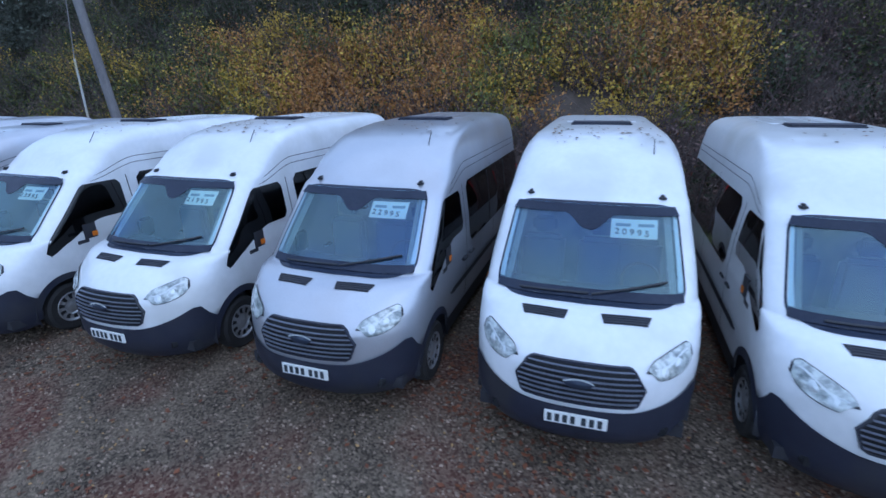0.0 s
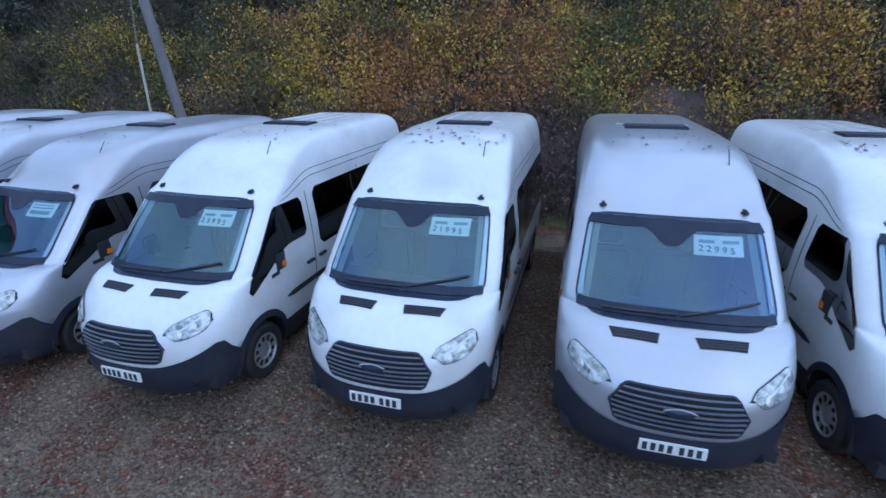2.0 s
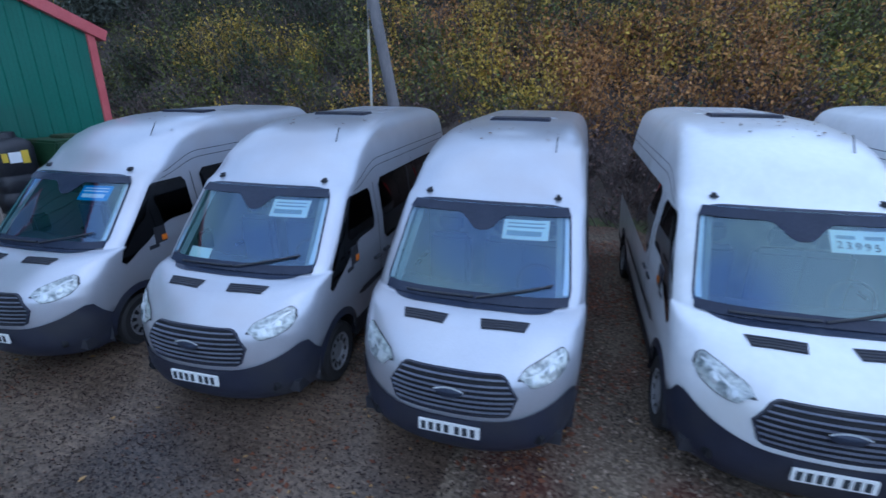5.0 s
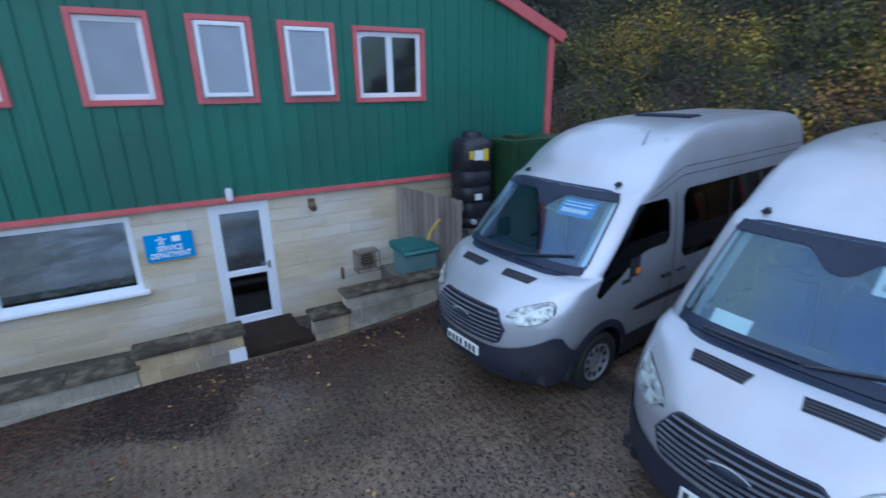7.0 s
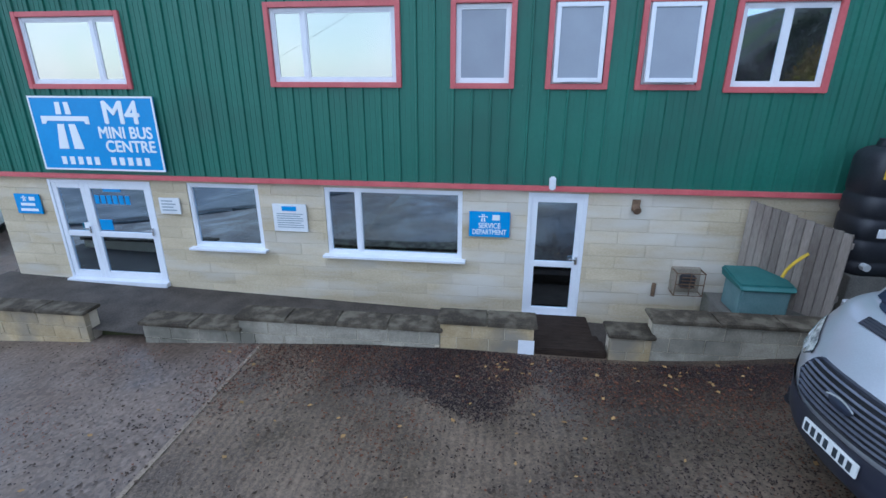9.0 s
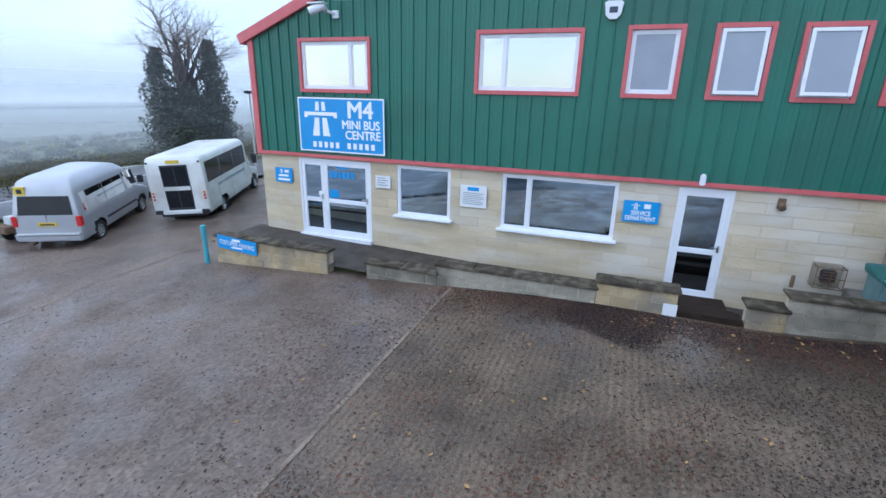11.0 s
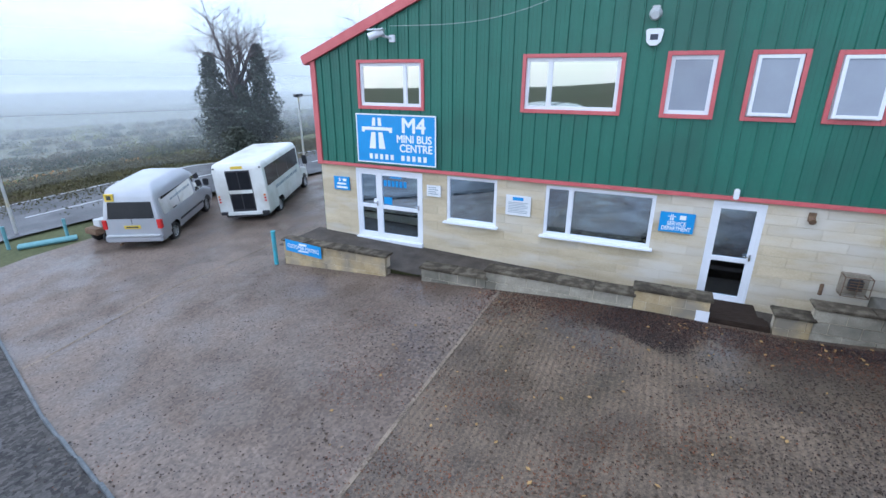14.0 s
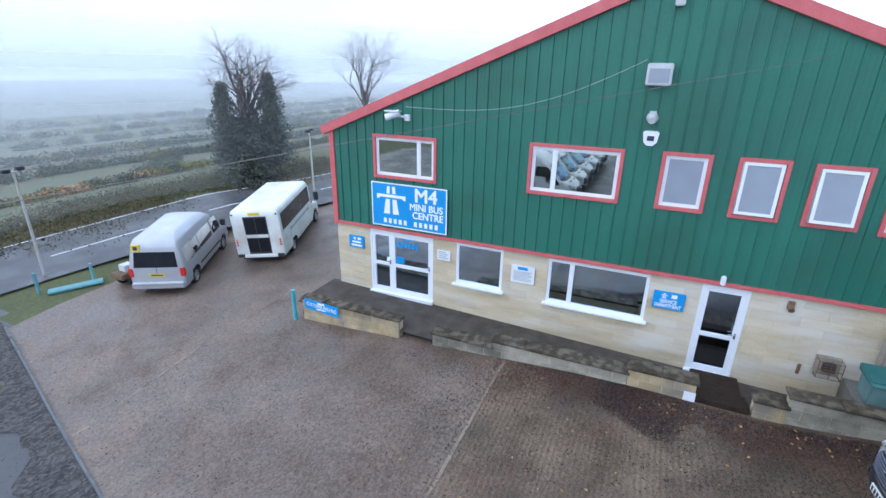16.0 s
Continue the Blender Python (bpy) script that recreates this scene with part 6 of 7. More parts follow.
# ---- yard edge: kerb, rails, scrap ----
SOILD = mat("black_soil", (0.018, 0.018, 0.020), (0.075, 0.068, 0.062), rough=0.9, scale=3, fine=25, bump=0.9, contrast=(0.4, 0.6), speck=(16, 0.4, (0.015, 0.014, 0.014), (0.16, 0.15, 0.14)))
tagged(land_sheet("side_asphalt", list(np.arange(-20.3, 12.0, 0.35)), list(np.arange(-26.0, -0.9, 0.35)), ASPHALT, 0.012, lambda x, y: x > yard_edge(y) - 0.1 and y > -20.2 - 0.33 * (x + 17)), "dark wet asphalt strip beside the concrete", "asphalt", kind="structure")
def soil(u, v):
    y = -19.0 + 15.0 * v
    x = yard_edge(y) + 0.03 + (0.8 + 0.2 * math.sin(y * 2.1) + 0.1 * math.sin(y * 5.3)) * u
    return (x, y, land(x, y) + 0.03)


tagged(new("soil_strip", grid_mesh("soil_strip", soil, 4, 60, SOILD)), "dark stony soil strewn with leaves", "soil", kind="structure")
EDGE = mat("edging_strip", (0.060, 0.072, 0.082), (0.15, 0.17, 0.18), rough=0.5, scale=4, fine=30, bump=0.1)
kerb = thing("yard_edging", "pale blue-grey edging strip round the yard", "edging", kind="structure")
for k in range(15):
    ya = -18.4 + k * 0.80
    yb = ya + 0.79
    xa, xb = yard_edge(ya) + 0.03, yard_edge(yb) + 0.03
    bm = bmesh.new()
    L = math.hypot(xb - xa, yb - ya)
    add_box(bm, -0.025, 0.025, -0.01, L + 0.02, -0.15, 0.12, 0.012)
    bmesh.ops.transform(bm, matrix=Matrix.Translation((xa, ya, land(xa, ya))) @ Matrix.Rotation(-math.atan2(xb - xa, yb - ya), 4, "Z"), verts=bm.verts)
    part("edging_length", bm, EDGE, kerb)
RAILT = mat("faded_turquoise", (0.10, 0.27, 0.30), (0.18, 0.38, 0.40), rough=0.6, scale=5, fine=40, bump=0.2)
hedge_rail = thing("guard_rail", "fallen turquoise painted rail at the yard edge", "rail")
for (xa, ya, za), (xb, yb, zb), r in (((-17.3, -19.5, -1.42), (-18.6, -18.75, -1.38), 0.09), ((-17.2, -19.35, -1.40), (-18.5, -18.6, -1.36), 0.07)):
    part("beam", cyl_bm(r, (xa, ya, za), (xb, yb, zb), 8), RAILT, hedge_rail)
for x, y in ((-17.15, -19.75), (-18.45, -19.0)):
    part("post", cyl_bm(0.05, (x, y, -1.7), (x, y, -0.75), 10), RAILT, hedge_rail)
cart = thing("scrap_trailer", "rusty scrap trailer frame behind the minibus", "trailer")
part("bed", box_bm(-19.4, -18.5, -18.1, -17.5, -1.15, -0.95, 0.03), RUSTY, cart)
part("headboard", box_bm(-19.4, -19.34, -18.1, -17.5, -0.95, -0.62, 0.01), RUSTY, cart)
part("box", box_bm(-19.1, -18.75, -18.0, -17.65, -0.95, -0.72, 0.02), GREYB, cart)
for y in (-18.1, -17.5):
    part("cart_wheel", cyl_bm(0.22, (-18.9, y - 0.05, -1.25), (-18.9, y + 0.05, -1.25), 16), RUBBER, cart)
LAMPP = mat("lamp_post_grey", (0.38, 0.38, 0.36), (0.48, 0.48, 0.46), rough=0.6, scale=4, fine=40, bump=0.1, c3=(0.42, 0.34, 0.16), scale3=2)


def lamp_post(x, y, top, label, two=True):
    p = thing("lamp_post", label, "lamp post")
    zb = land(x, y)
    part("column", cyl_bm(0.055, (x, y, zb - 0.2), (x, y, top), 12, 0.035), LAMPP, p)
    part("crossarm", cyl_bm(0.02, (x - 0.25, y - 0.1, top - 0.02), (x + 0.25, y + 0.1, top - 0.02), 8), LAMPP, p)
    for s in (-1, 1):
        part("lamp_head", box_bm(x + s * 0.25 - 0.12, x + s * 0.25 + 0.12, y + s * 0.1 - 0.08, y + s * 0.1 + 0.08, top - 0.02, top + 0.10, 0.02), BLACKP, p)
    return p


lamp_post(-17.95, -20.9, 2.33, "yellowed metal lamp post with floodlights by the road")
lamp_post(-28.3, -17.25, 2.72, "grey metal lamp post with twin floodlights")
POLEW = mat("pole_wood", (0.13, 0.125, 0.13), (0.22, 0.21, 0.21), rough=0.85, scale=4, fine=50, bump=0.3, stretch=(1, 1, 0.1))
tp = thing("utility_pole", "grey weathered wooden utility pole", "pole")
part("pole", cyl_bm(0.135, (-14.31, 9.0, -0.3), (-16.24, 9.0, 9.5), 16, 0.11), POLEW, tp)
sp = thing("marker_post", "thin pale yellow marker post", "post")
part("stake", cyl_bm(0.03, (-15.1, 8.35, 0.0), (-15.1, 8.35, 4.15), 8), LAMPP, sp)
part("wire", cyl_bm(0.012, (-15.1, 8.35, 4.1), (-15.35, 8.9, 9.0), 6), POLEW, sp)
wire = thing("power_line", "power line crossing above the road", "cable")
for a, b, sag in (((-20.68, 0.60, 5.97), (2.0, -18.79, 2.42), 0.03), ((-30.0, -23.0, 2.0), (-10, -38, 2.2), 0.25), ((-28.3, -17.25, 2.75), (-48, -10.0, 3.2), 0.25)):
    bm = bmesh.new()
    prev = None
    for i in range(17):
        u = i / 16
        p = Vector(a).lerp(Vector(b), u) - Vector((0, 0, sag * math.sin(u * math.pi)))
        if prev:
            add_cyl(bm, 0.005 if sag < 0.1 else 0.012, prev, p, 5)
        prev = p
    part("line", bm, POLEW, wire)

# ---- vegetation ----
def leaf_mat(name, c1, c2):
    return mat(name, c1, c2, rough=0.7, scale=0.8, fine=7, bump=0.0, random_amt=0.26, spec=0.3)


def leaf_object(name, centres, sizes, material, label, rng, category="undergrowth", parent=None, kind="stuff"):
    """Many small folded leaves in one mesh, each turned its own way."""
    n = len(centres)
    c = np.asarray(centres, dtype=float)
    s = np.asarray(sizes, dtype=float)[:, None]
    a = rng.normal(size=(n, 3))
    a /= np.linalg.norm(a, axis=1)[:, None]
    b = rng.normal(size=(n, 3))
    b -= a * (a * b).sum(1)[:, None]
    b /= np.linalg.norm(b, axis=1)[:, None]
    nrm = np.cross(a, b)
    v = np.empty((n, 4, 3))
    v[:, 0] = c - a * s
    v[:, 1] = c + b * s * 0.62 + nrm * s * 0.2
    v[:, 2] = c + a * s
    v[:, 3] = c - b * s * 0.62 + nrm * s * 0.2
    me = bpy.data.meshes.new(name)
    me.vertices.add(n * 4)
    me.vertices.foreach_set("co", v.ravel())
    me.loops.add(n * 4)
    me.loops.foreach_set("vertex_index", np.arange(n * 4, dtype=np.int32))
    me.polygons.add(n)
    me.polygons.foreach_set("loop_start", np.arange(n, dtype=np.int32) * 4)
    me.update()
    me.materials.append(material)
    ob = new(name, me)
    if parent is not None:
        ob.parent = parent
    else:
        tagged(ob, label, category, kind=kind)
    return ob


def twig_object(name, segs, material, label, parent=None):
    """Thin three-sided sticks from (start, end, radius at start, radius at end)."""
    vs, fs = [], []
    for p, q, r0, r1 in segs:
        d = (q - p)
        if d.length < 1e-4:
            continue
        u = d.orthogonal().normalized()
        w = d.cross(u).normalized()
        k = len(vs)
        for base, r in ((p, r0), (q, r1)):
            for j in range(3):
                ang = j * 2.0944
                vs.append(base + (u * math.cos(ang) + w * math.sin(ang)) * r)
        for j in range(3):
            fs.append((k + j, k + (j + 1) % 3, k + 3 + (j + 1) % 3, k + 3 + j))
    me = bpy.data.meshes.new(name)
    me.from_pydata([tuple(v) for v in vs], [], fs)
    me.materials.append(material)
    ob = new(name, me)
    if parent is not None:
        ob.parent = parent
    else:
        tagged(ob, label, "undergrowth", kind="stuff")
    return ob


rng = np.random.default_rng(7)
prng = random.Random(11)
L_YEL = leaf_mat("leaf_yellow", (0.37, 0.25, 0.035), (0.56, 0.40, 0.065))
L_GRN = leaf_mat("leaf_green", (0.085, 0.105, 0.024), (0.19, 0.19, 0.05))
L_ORG = leaf_mat("leaf_russet", (0.32, 0.155, 0.050), (0.48, 0.25, 0.075))
L_DRK = leaf_mat("leaf_dark", (0.028, 0.040, 0.020), (0.058, 0.072, 0.034))
# paler and greyer than the dark leaf: haze mixed into the ivy's colour
L_IVY = leaf_mat("leaf_ivy", (0.060, 0.070, 0.055), (0.12, 0.13, 0.105))
L_VERGE = leaf_mat("leaf_verge", (0.052, 0.050, 0.020), (0.115, 0.10, 0.042))
L_PUR = leaf_mat("leaf_bramble", (0.11, 0.070, 0.066), (0.21, 0.14, 0.115))
TWIG = mat("twig_bark", (0.075, 0.058, 0.055), (0.16, 0.125, 0.115), rough=0.9, scale=3, fine=40, bump=0.2)
BARK = mat("tree_bark", (0.045, 0.04, 0.035), (0.10, 0.09, 0.08), rough=0.9, scale=4, fine=40, bump=0.5)

pts = {k: [] for k in "ygodp"}
szs = {k: [] for k in "ygodp"}
segs = []


def bank_mix(x, up):
    """Share of yellow, green, russet, dark, bramble leaves by place."""
    f = noise.noise(Vector((x * 0.42, up * 0.55, 5.0)))
    g = noise.noise(Vector((x * 0.33, up * 0.45, 9.0)))
    warm = sstep(-19.5, -15.0, x) * sstep(3.0, -2.0, x) * sstep(1.6, 3.0, up) * (1 - 0.85 * sstep(5.4, 7.2, up))
    left = sstep(-15.0, -18.0, x)
    y = 0.02 + warm * (0.25 + 2.2 * max(0.0, f)) + left * (0.16 + 0.9 * max(0.0, f))
    o = 0.02 + warm * (0.34 + 2.2 * max(0.0, -g)) * (1 - 0.6 * left)
    gr = 0.08 + warm * max(0.0, 0.16 + 0.9 * g) + 0.30 * left + 0.18 * sstep(0.0, 3.0, x)
    # dark share grows with height: shade near the top put into leaf colour
    d = 0.14 + 1.0 * sstep(5.4, 7.2, up) + 0.35 * left + 0.25 * sstep(0.0, 3.0, x)
    p = 0.12 + 0.7 * sstep(3.0, 1.8, up) + 0.35 * sstep(0.0, 3.0, x) + 0.3 * max(0.0, -f)
    v = np.array([y, gr, o, d, p]) ** 2.0
    return v / v.sum()


for k in range(1650):
    x = prng.uniform(-46, -20) if k % 8 == 1 else prng.uniform(-42, 16) if k % 4 == 0 else prng.uniform(-29, 6)
    edge = 9.3 + 0.13 * min(max(0.0, x + 16), 30)
    up = prng.random() ** 1.1 * 10.5
    y = edge + up
    z = land(x, y)
    r = prng.uniform(0.35, 0.85) * (1 + up * 0.05)
    mix = bank_mix(x, up)
    kind = rng.choice(5, p=mix)
    n = int((760 if kind in (0, 1, 2) else 560 if kind == 3 else 330) * r)
    d = rng.normal(size=(n, 3))
    d /= np.linalg.norm(d, axis=1)[:, None]
    rad = r * rng.uniform(0.35, 1.15, size=(n, 1)) * (1 + 0.3 * np.sin(d[:, :1] * 5 + k) * np.cos(d[:, 2:] * 4 + k))
    c = d * rad * np.array([1.0, 0.9, 1.15]) + np.array([x, y, z + r * 0.55])
    c[:, 2] = np.maximum(c[:, 2], z - 0.4)
    second = rng.choice(5, p=mix)
    pick = rng.random(n)
    for kk, sel in ((kind, pick < 0.86), (second, pick >= 0.86)):
        key = "ygodp"[kk]
        pts[key].append(c[sel])
        szs[key].append(rng.uniform(0.026, 0.066, size=int(sel.sum())) * (1.0 if key != "p" else 0.75))
    for j in range(20 if kind < 4 else 34):
        a = Vector((x + prng.uniform(-0.3, 0.3), y + prng.uniform(-0.3, 0.3), z - 0.1))
        dirv = Vector((prng.gauss(0, 0.6), prng.gauss(-0.2, 0.45), 1)).normalized()
        b = a + dirv * r * prng.uniform(1.0, 2.4)
        mid = a.lerp(b, 0.5) + Vector((prng.gauss(0, 0.12), prng.gauss(0, 0.1), 0))
        segs.append((a, mid, 0.013, 0.008))
        segs.append((mid, b, 0.008, 0.003))
for key, m, lab in (("y", L_YEL, "yellow autumn leaves of bank shrubs"), ("g", L_GRN, "dull green leaves of bank shrubs"), ("o", L_ORG, "russet autumn leaves of bank shrubs"), ("d", L_DRK, "dark leaves on the bank, evergreen and, high up, standing in for shade"), ("p", L_PUR, "withered brambles on the steep bank")):
    leaf_object("shrub_leaves", np.concatenate(pts[key]), np.concatenate(szs[key]), m, lab, rng)
twig_object("shrub_twigs", segs, TWIG, "bare brown twigs among the bank shrubs")
EARTH = mat("bank_earth", (0.055, 0.043, 0.036), (0.11, 0.088, 0.07), rough=0.95, scale=2, fine=25, bump=0.5)
tagged(land_sheet("bank", list(np.arange(-60, 40, 0.8)), list(np.arange(9.2, 34, 0.8)), EARTH, 0.03, lambda x, y: y - 0.13 * min(max(0.0, x + 16), 30) > 9.3), "dark leaf-covered earth bank behind the parking strip", "bank", kind="structure")


def branch(segs, tips, p, d, length, r, depth, rg, spread=0.55, lift=0.15):
    """Tapered limbs that fork to fine twigs."""
    n = 3
    q = p
    for i in range(n):
        d = (d + Vector((rg.gauss(0, 0.13), rg.gauss(0, 0.13), rg.gauss(0, 0.10) + lift * 0.2))).normalized()
        e = q + d * (length / n)
        segs.append((q, e, r * (1 - 0.22 * i), r * (1 - 0.22 * (i + 1))))
        q = e
        if depth > 0 and i > 0:
            for _ in range(1 if i < n - 1 else 2):
                nd = (d + Vector((rg.gauss(0, spread), rg.gauss(0, spread), rg.gauss(0.05, spread * 0.7)))).normalized()
                branch(segs, tips, q, nd, length * rg.uniform(0.58, 0.78), r * 0.42, depth - 1, rg, spread, lift)
    tips.append(q)


def tree(name, label, x, y, height, r, seed, depth=4, ivy=0, leaves=None, n_leaf=0, trunk_h=0.3, lean=(0, 0), limb=0.26, forks=5):
    rg = random.Random(seed)
    t = thing(name, label, "tree")
    z = land(x, y) - 0.2
    s, tips = [], []
    top = Vector((x + lean[0], y + lean[1], z + height * trunk_h))
    base = Vector((x, y, z))
    s.append((base, base.lerp(top, 0.5), r * 1.25, r))
    s.append((base.lerp(top, 0.5), top, r, r * 0.85))
    for k in range(forks):
        a = k * 2.4 + rg.random()
        d = Vector((math.cos(a) * 0.45, math.sin(a) * 0.45, 1)).normalized()
        branch(s, tips, top - Vector((0, 0, rg.uniform(0, 0.45) * height * trunk_h)), d, height * limb, r * 0.5, depth, rg)
    trunk = twig_object("trunk", s[:2], BARK, "", t)
    crown = twig_object("crown", s[2:], TWIG, "", t)
    if ivy:
        g = np.random.default_rng(seed)
        c, sz = [], []
        for cx, cy, w, h0, h1 in ivy:
            n = int(5600 * w * (h1 - h0) / 3)
            hh = g.uniform(0, 1, n) ** 0.9
            ang = g.uniform(0, 2 * np.pi, n)
            prof = w * (1.0 - 0.80 * hh ** 2.2) * g.uniform(0.25, 1.28, n) * (1 + 0.30 * np.sin(hh * 19 + ang * 3))
            c.append(np.stack([x + cx + prof * np.cos(ang), y + cy + prof * np.sin(ang), z + h0 + (h1 - h0) * hh], 1))
            sz.append(g.uniform(0.045, 0.095, n))
        leaf_object("ivy", np.concatenate(c), np.concatenate(sz), L_IVY, "", g, parent=t)
    if leaves is not None and n_leaf:
        g = np.random.default_rng(seed + 1)
        tp_ = np.array([tuple(v) for v in tips])
        idx = g.integers(0, len(tp_), n_leaf)
        leaf_object("foliage", tp_[idx] + g.normal(scale=0.35, size=(n_leaf, 3)), g.uniform(0.05, 0.10, n_leaf), leaves, "", g, parent=t)
    return t


tree("ivy_tree", "bare roadside tree with trunk wrapped in dark ivy", -30.6, -23.4, 9.0, 0.30, 3, 5, ivy=[(0, 0, 1.35, 0.3, 4.0), (-0.95, 0.85, 0.8, 1.2, 6.1), (0.95, -0.7, 0.75, 1.2, 5.6), (1.4, 1.1, 1.0, 0.2, 1.9), (0.2, -0.9, 1.0, 0.2, 3.2), (-1.5, 0.3, 0.8, 0.8, 3.4)], trunk_h=0.50, limb=0.19, forks=14)
tree("bare_tree", "bare winter tree beyond the building roof", -50, -28, 12.5, 0.26, 5, 5, trunk_h=0.36, limb=0.225, forks=10)
tree("bare_tree", "small bare tree at the field edge", -17.0, -31.0, 6.0, 0.12, 8, 4, leaves=L_ORG, n_leaf=300, limb=0.22)
for k, (x, up, h, sd) in enumerate(((-33, 7.0, 9, 27), (-27, 10.0, 9, 28), (-22, 9.0, 9, 21), (-12.5, 11.0, 8, 22), (-6.5, 12.5, 8, 23), (-17.5, 12.0, 9, 26), (1.5, 11.5, 8, 24), (7, 10.5, 9, 25))):
    tree("bank_tree", "dark leafy tree at the top of the bank", x, 9.3 + 0.13 * max(0, x + 16) + up, h, 0.22, sd, 3, ivy=[(0, 0, 1.5, 0.5, 4.5)], leaves=L_DRK, n_leaf=5000)

# hedges and scrub across the road
hp = {k: [] for k in "gdov"}
hs = {k: [] for k in "gdov"}
rows = [((-6, -32.4), (-45, -18.9), 2.6, 0.10, 420), ((0, -50), (-70, -36), 1.4, 0.9, 130), ((-10, -76), (-110, -54), 1.8, 1.5, 130), ((20, -115), (-160, -90), 2.4, 2.4, 130), ((-38, -44), (-62, -72), 1.5, 1.1, 50), ((60, -175), (-260, -135), 3.0, 3.0, 130), ((80, -250), (-380, -190), 4.0, 4.0, 130), ((-140, -95), (-190, -240), 3.0, 2.6, 60), ((-30, -120), (-70, -260), 3.0, 2.6, 60), ((80, -370), (-520, -270), 5.0, 5.0, 130)]
for (xa, ya), (xb, yb), w, h, n in rows:
    for k in range(n):
        u = (k + prng.random()) / n
        x, y = xa + (xb - xa) * u + prng.gauss(0, w * 0.5), ya + (yb - ya) * u + prng.gauss(0, w * 0.5)
        z = land(x, y)
        r = prng.uniform(0.5, 1.0) * w
        m = 300
        d = rng.normal(size=(m, 3))
        d /= np.linalg.norm(d, axis=1)[:, None]
        c = d * rng.uniform(0.4, 1.1, size=(m, 1)) * np.array([r * 1.2, r * 1.2, h * prng.uniform(0.4, 0.8)]) + np.array([x, y, z + 0.2 * h])
        key = "v" if h < 0.5 else prng.choice("gvddo") if h < 1 else prng.choice("gddddvvv")
        hp[key].append(c)
        hs[key].append(rng.uniform(0.06, 0.14, m) * (0.42 if h < 0.5 else 1 if h < 1 else h * 0.75))
for key, m, lab in (("g", L_GRN, "green hedge growth across the fields"), ("d", L_DRK, "dark hedgerows across the misty fields"), ("o", L_ORG, "russet scrub along the field edges"), ("v", L_VERGE, "dull rough grass and scrub on the road verge")):
    leaf_object("hedge_leaves", np.concatenate(hp[key]), np.concatenate(hs[key]), m, lab, rng, "hedge")

# ---- fallen leaves and stones on the ground ----
def scatter(name, n, area, size, material, label, seed, lift=0.03, drift=None):
    g = np.random.default_rng(seed)
    (x0, x1), (y0, y1) = area
    P, S = [], []
    while len(P) < n:
        x, y = g.uniform(x0, x1), g.uniform(y0, y1)
        if drift and g.random() > drift(x, y):
            continue
        P.append((x, y, land(x, y) + lift))
        S.append(g.uniform(*size))
    m = len(P)
    P, S = np.array(P), np.array(S)
    ang = g.uniform(0, 6.28, m)
    v = np.empty((m, 4, 3))
    for j, (p, q) in enumerate(((1, 0), (0, 0.6), (-1, 0), (0, -0.6))):
        v[:, j, 0] = P[:, 0] + S * (p * np.cos(ang) - q * np.sin(ang))
        v[:, j, 1] = P[:, 1] + S * (p * np.sin(ang) + q * np.cos(ang))
        v[:, j, 2] = P[:, 2] + g.uniform(0.0, 0.006 + 0.25 * S.mean(), m)
    me = bpy.data.meshes.new(name)
    me.from_pydata(v.reshape(-1, 3).tolist(), [], [(4 * i, 4 * i + 1, 4 * i + 2, 4 * i + 3) for i in range(m)])
    me.materials.append(material)
    return tagged(new(name, me), label, "fallen leaves", kind="stuff")


L_WET = leaf_mat("leaf_wet_brown", (0.085, 0.032, 0.018), (0.21, 0.080, 0.038))
L_PALE = leaf_mat("leaf_pale", (0.28, 0.16, 0.06), (0.42, 0.27, 0.11))
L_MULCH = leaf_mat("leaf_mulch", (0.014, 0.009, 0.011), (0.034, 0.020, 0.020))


def row_front(x, y):
    patch = sstep(-0.12, 0.35, noise.noise(Vector((x * 0.55, y * 0.55, 21))))
    return min(1.0, (0.12 + 0.9 * patch) * (0.35 + 0.65 * sstep(0.5, 3.5, y - 0.13 * max(0, x + 16))))


scatter("fallen_leaves", 16000, ((-13, 8), (0.0, 10.5)), (0.015, 0.045), L_WET, "wet red-brown fallen leaves on gravel", 31, 0.028, row_front)
scatter("fallen_leaves", 2200, ((-13, 8), (0.0, 10.5)), (0.012, 0.028), L_PALE, "pale fallen leaves on gravel", 32, 0.03)
scatter("fallen_leaves", 6500, ((-18.9, -11.5), (-5.0, 4.0)), (0.006, 0.020), L_WET, "wet dark leaves drifted below the low wall", 33, 0.034, lambda x, y: 0.03 + sstep(-17.2, -18.7, x + 0.7 * noise.noise(Vector((y * 0.8, 0, 2)))))


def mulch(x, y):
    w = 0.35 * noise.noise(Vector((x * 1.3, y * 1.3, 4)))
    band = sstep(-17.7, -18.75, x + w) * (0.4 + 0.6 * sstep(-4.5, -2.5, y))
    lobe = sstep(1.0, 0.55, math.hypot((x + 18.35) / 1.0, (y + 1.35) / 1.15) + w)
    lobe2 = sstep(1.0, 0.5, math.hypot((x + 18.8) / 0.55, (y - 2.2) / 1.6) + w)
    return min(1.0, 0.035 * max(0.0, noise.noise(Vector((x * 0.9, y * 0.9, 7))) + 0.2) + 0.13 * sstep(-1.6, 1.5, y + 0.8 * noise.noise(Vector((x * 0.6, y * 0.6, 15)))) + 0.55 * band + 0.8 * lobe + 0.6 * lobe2)


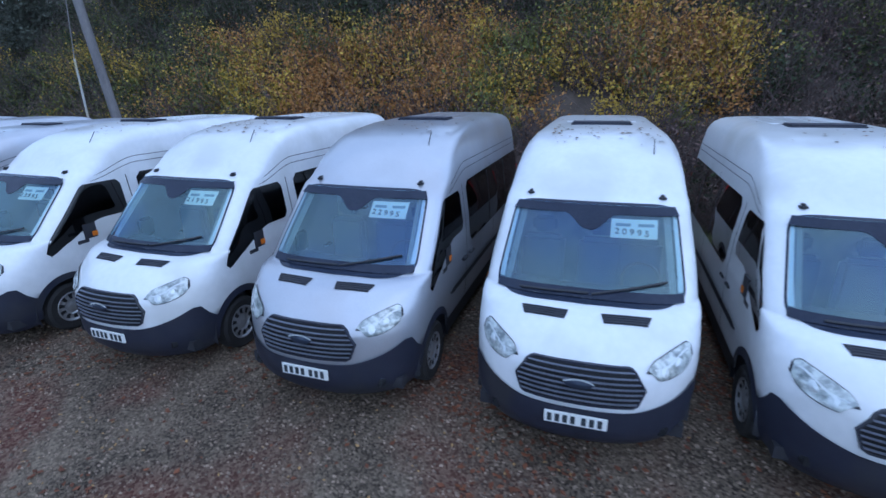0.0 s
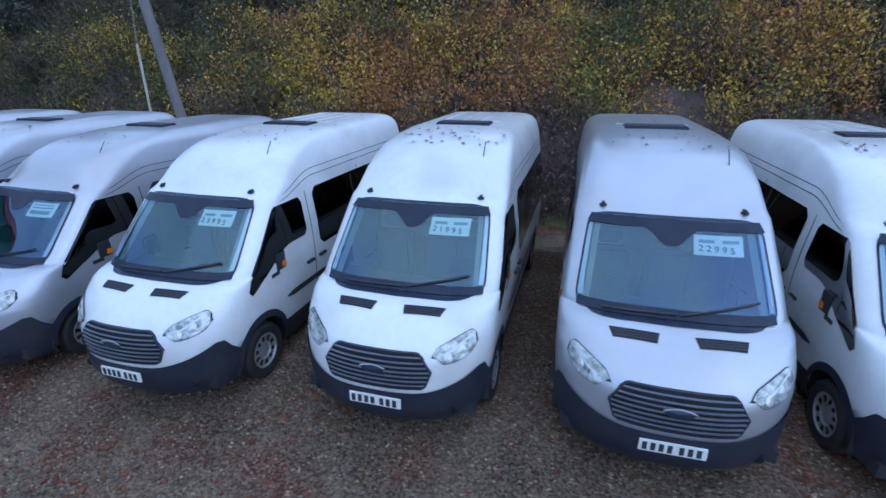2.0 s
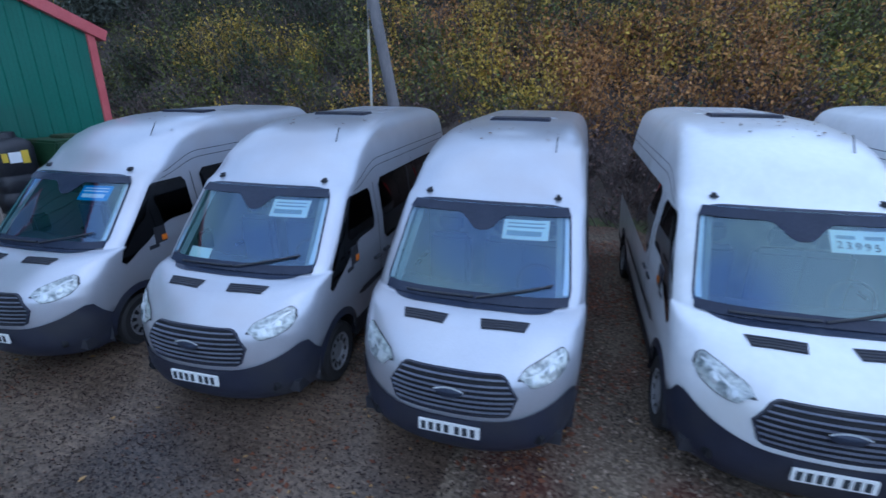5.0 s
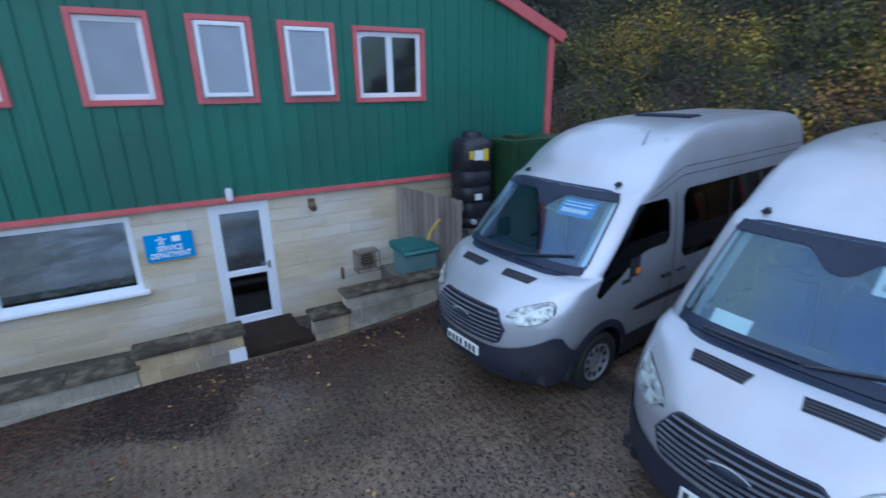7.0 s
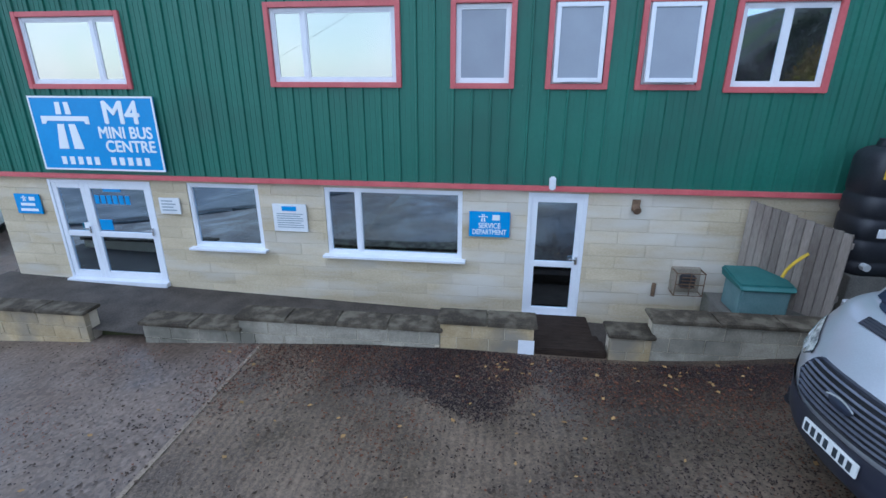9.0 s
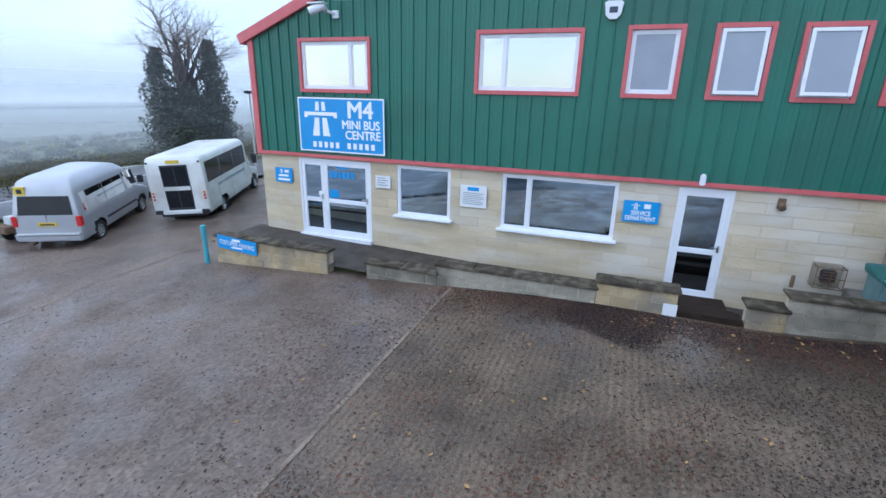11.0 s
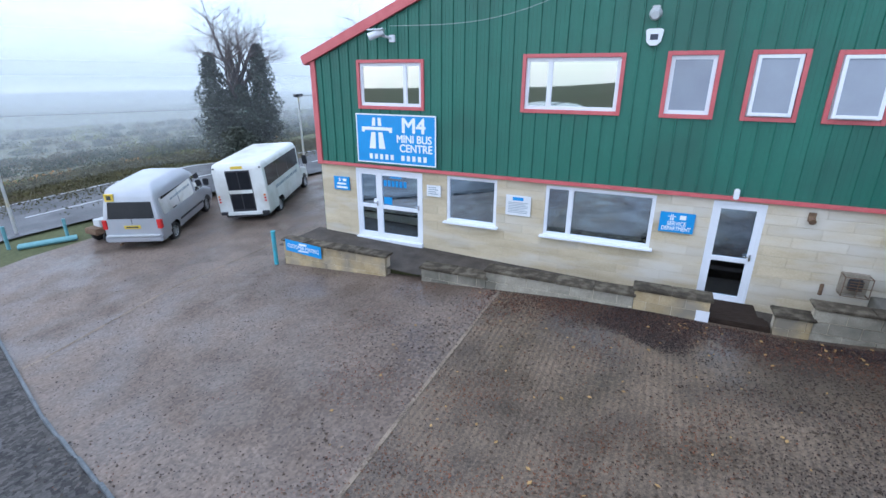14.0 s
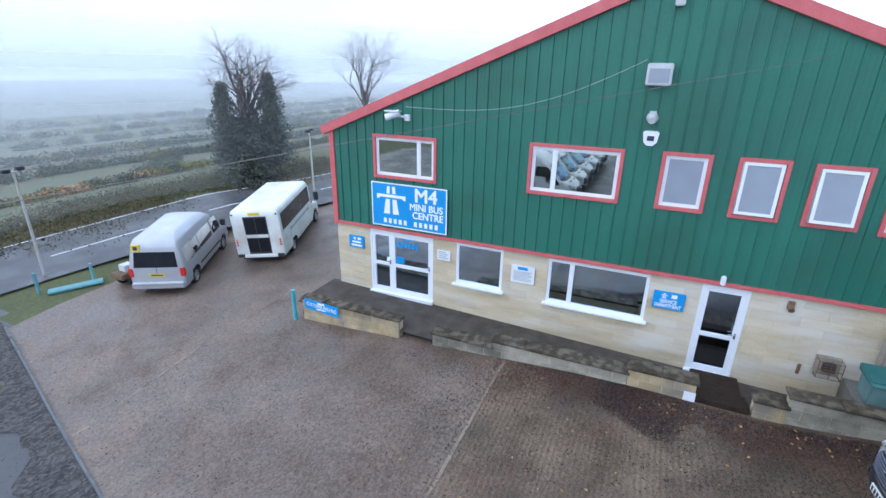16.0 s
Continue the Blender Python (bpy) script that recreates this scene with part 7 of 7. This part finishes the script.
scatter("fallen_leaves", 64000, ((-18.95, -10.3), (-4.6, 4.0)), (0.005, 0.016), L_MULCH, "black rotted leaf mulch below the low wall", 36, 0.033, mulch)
scatter("fallen_leaves", 9000, ((-18.9, -11.7), (-8.5, 3.5)), (0.006, 0.017), L_WET, "scattered brown leaf scraps on the apron", 37, 0.034, lambda x, y: sstep(-0.1, 0.5, noise.noise(Vector((x * 0.7, y * 0.7, 12)))) * sstep(-8.5, -4.0, y))
scatter("fallen_leaves", 130, ((-18.9, -13.5), (-5.5, 4.0)), (0.02, 0.045), L_PALE, "scattered yellow leaves near the low wall", 34, 0.04, lambda x, y: 0.12 + sstep(-17.6, -18.8, x) * sstep(-3, 3, y))
scatter("fallen_leaves", 5000, ((-19, -11.8), (-16.0, -4.5)), (0.006, 0.018), L_MULCH, "specks of wet leaf on the concrete", 35, 0.03)
L_CLOT = leaf_mat("leaf_clot", (0.046, 0.033, 0.025), (0.095, 0.066, 0.046))


def clots(x, y):
    return (0.4 + 0.6 * sstep(-0.2, 0.4, noise.noise(Vector((x * 0.45, y * 0.45, 33))))) * (0.25 + 0.75 * sstep(-7.5, -3.5, y))


scatter("fallen_leaves", 3000, ((-18.6, -11.8), (-9.0, 2.0)), (0.010, 0.032), L_CLOT, "dark wet leaf clots trodden into the concrete", 51, 0.036, clots)
scatter("fallen_leaves", 600, ((-24.0, -13.5), (-16.5, -8.0)), (0.012, 0.035), L_CLOT, "dark wet leaf scraps on the open yard", 52, 0.034, lambda x, y: 0.2 if x < yard_edge(y) - 0.3 and (x > -18.8 or y < -11) else 0.0)
g = np.random.default_rng(41)
STONES = mat("gravel_stone", (0.07, 0.05, 0.036), (0.27, 0.205, 0.15), rough=0.85, scale=6, fine=40, bump=0.2, random_amt=0.6)
n = 26000
vs, fs = [], []
xs_, ys_ = g.uniform(-12, 6, n), g.uniform(0, 6.5, n)
rs, an = g.uniform(0.008, 0.022, n), g.uniform(0, 6.28, n)
for i in range(n):
    x, y = float(xs_[i]), float(ys_[i]) + 0.13 * max(0, float(xs_[i]) + 16) - 0.6
    z, r, a = land(x, y) + 0.018, float(rs[i]), float(an[i])
    k = len(vs)
    for j in range(4):
        vs.append((x + r * math.cos(a + j * 1.57) * (1 + 0.3 * (j % 2)), y + r * math.sin(a + j * 1.57), z))
    vs.append((x, y, z + r * 0.9))
    fs += [(k, k + 1, k + 4), (k + 1, k + 2, k + 4), (k + 2, k + 3, k + 4), (k + 3, k, k + 4)]
me = bpy.data.meshes.new("gravel_stones")
me.from_pydata(vs, [], fs)
me.materials.append(STONES)
tagged(new("gravel_stones", me), "loose angular gravel stones on the parking strip", "gravel", kind="stuff")

# ---- haze over the valley, painted on pale see-through sheets ----
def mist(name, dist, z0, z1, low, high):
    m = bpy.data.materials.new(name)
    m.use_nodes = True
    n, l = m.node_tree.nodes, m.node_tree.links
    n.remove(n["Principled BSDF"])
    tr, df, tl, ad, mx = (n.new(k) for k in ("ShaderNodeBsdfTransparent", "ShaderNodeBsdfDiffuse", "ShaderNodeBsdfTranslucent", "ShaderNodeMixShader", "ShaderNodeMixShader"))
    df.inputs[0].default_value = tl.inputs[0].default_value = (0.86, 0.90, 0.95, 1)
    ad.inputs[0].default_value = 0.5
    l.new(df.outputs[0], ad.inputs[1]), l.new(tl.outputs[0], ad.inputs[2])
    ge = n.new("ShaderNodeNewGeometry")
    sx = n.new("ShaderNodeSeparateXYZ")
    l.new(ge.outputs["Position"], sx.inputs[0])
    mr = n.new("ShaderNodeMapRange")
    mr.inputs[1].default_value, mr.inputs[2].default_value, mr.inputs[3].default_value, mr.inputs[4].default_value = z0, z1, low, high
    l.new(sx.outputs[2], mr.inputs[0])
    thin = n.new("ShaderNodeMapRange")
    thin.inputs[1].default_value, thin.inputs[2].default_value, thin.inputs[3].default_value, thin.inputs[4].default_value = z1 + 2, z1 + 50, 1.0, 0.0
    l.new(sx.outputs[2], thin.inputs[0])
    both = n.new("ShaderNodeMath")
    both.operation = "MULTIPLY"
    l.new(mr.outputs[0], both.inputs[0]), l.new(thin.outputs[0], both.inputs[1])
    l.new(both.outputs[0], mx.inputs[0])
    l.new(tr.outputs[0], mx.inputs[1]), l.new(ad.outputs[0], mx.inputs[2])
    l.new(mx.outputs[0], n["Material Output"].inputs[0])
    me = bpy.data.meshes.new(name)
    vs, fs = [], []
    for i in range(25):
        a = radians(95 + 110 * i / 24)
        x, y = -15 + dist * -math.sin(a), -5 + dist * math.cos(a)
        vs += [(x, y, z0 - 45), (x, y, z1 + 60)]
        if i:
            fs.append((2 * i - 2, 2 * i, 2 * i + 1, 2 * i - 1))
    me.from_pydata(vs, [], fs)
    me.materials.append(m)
    ob = tagged(new(name, me), "pale see-through sheet that stands in for haze over the valley", "mist", kind="structure")
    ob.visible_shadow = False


# each sheet pales all that lies behind it, from the roadside tree outwards
mist("backdrop_haze_sheet_6", 22.5, -8, 14, 0.08, 0.065)
mist("backdrop_haze_sheet", 46, -8, 14, 0.06, 0.03)
mist("backdrop_haze_sheet_2", 80, -10, 10, 0.10, 0.07)
mist("backdrop_haze_sheet_3", 140, -14, 6, 0.11, 0.16)
mist("backdrop_haze_sheet_4", 260, -24, 5, 0.13, 0.28)
mist("backdrop_haze_sheet_5", 520, -30, 1, 0.24, 0.985)

# ---- blocks, last ----
BLOCK_MESH = {}


def block_mesh(material):
    if material.name not in BLOCK_MESH:
        bm = bmesh.new()
        add_box(bm, -0.5, 0.5, -0.5, 0.5, -0.5, 0.5)
        bmesh.ops.bevel(bm, geom=[e for e in bm.edges if abs(e.verts[0].co.x) > 0.4 and e.verts[0].co.x > 0 and e.verts[1].co.x > 0], offset=0.03, segments=1, affect="EDGES")
        BLOCK_MESH[material.name] = mesh_from("block", bm, material)
    return BLOCK_MESH[material.name]


for parent, name, (xa, xb), (ya, yb), (za, zb), material in PIECES:
    ob = new(name, block_mesh(material))
    ob.parent = parent
    ob.matrix_basis = Matrix.Translation(((xa + xb) / 2, (ya + yb) / 2, (za + zb) / 2)) @ Matrix.Diagonal((xb - xa, yb - ya, zb - za, 1))
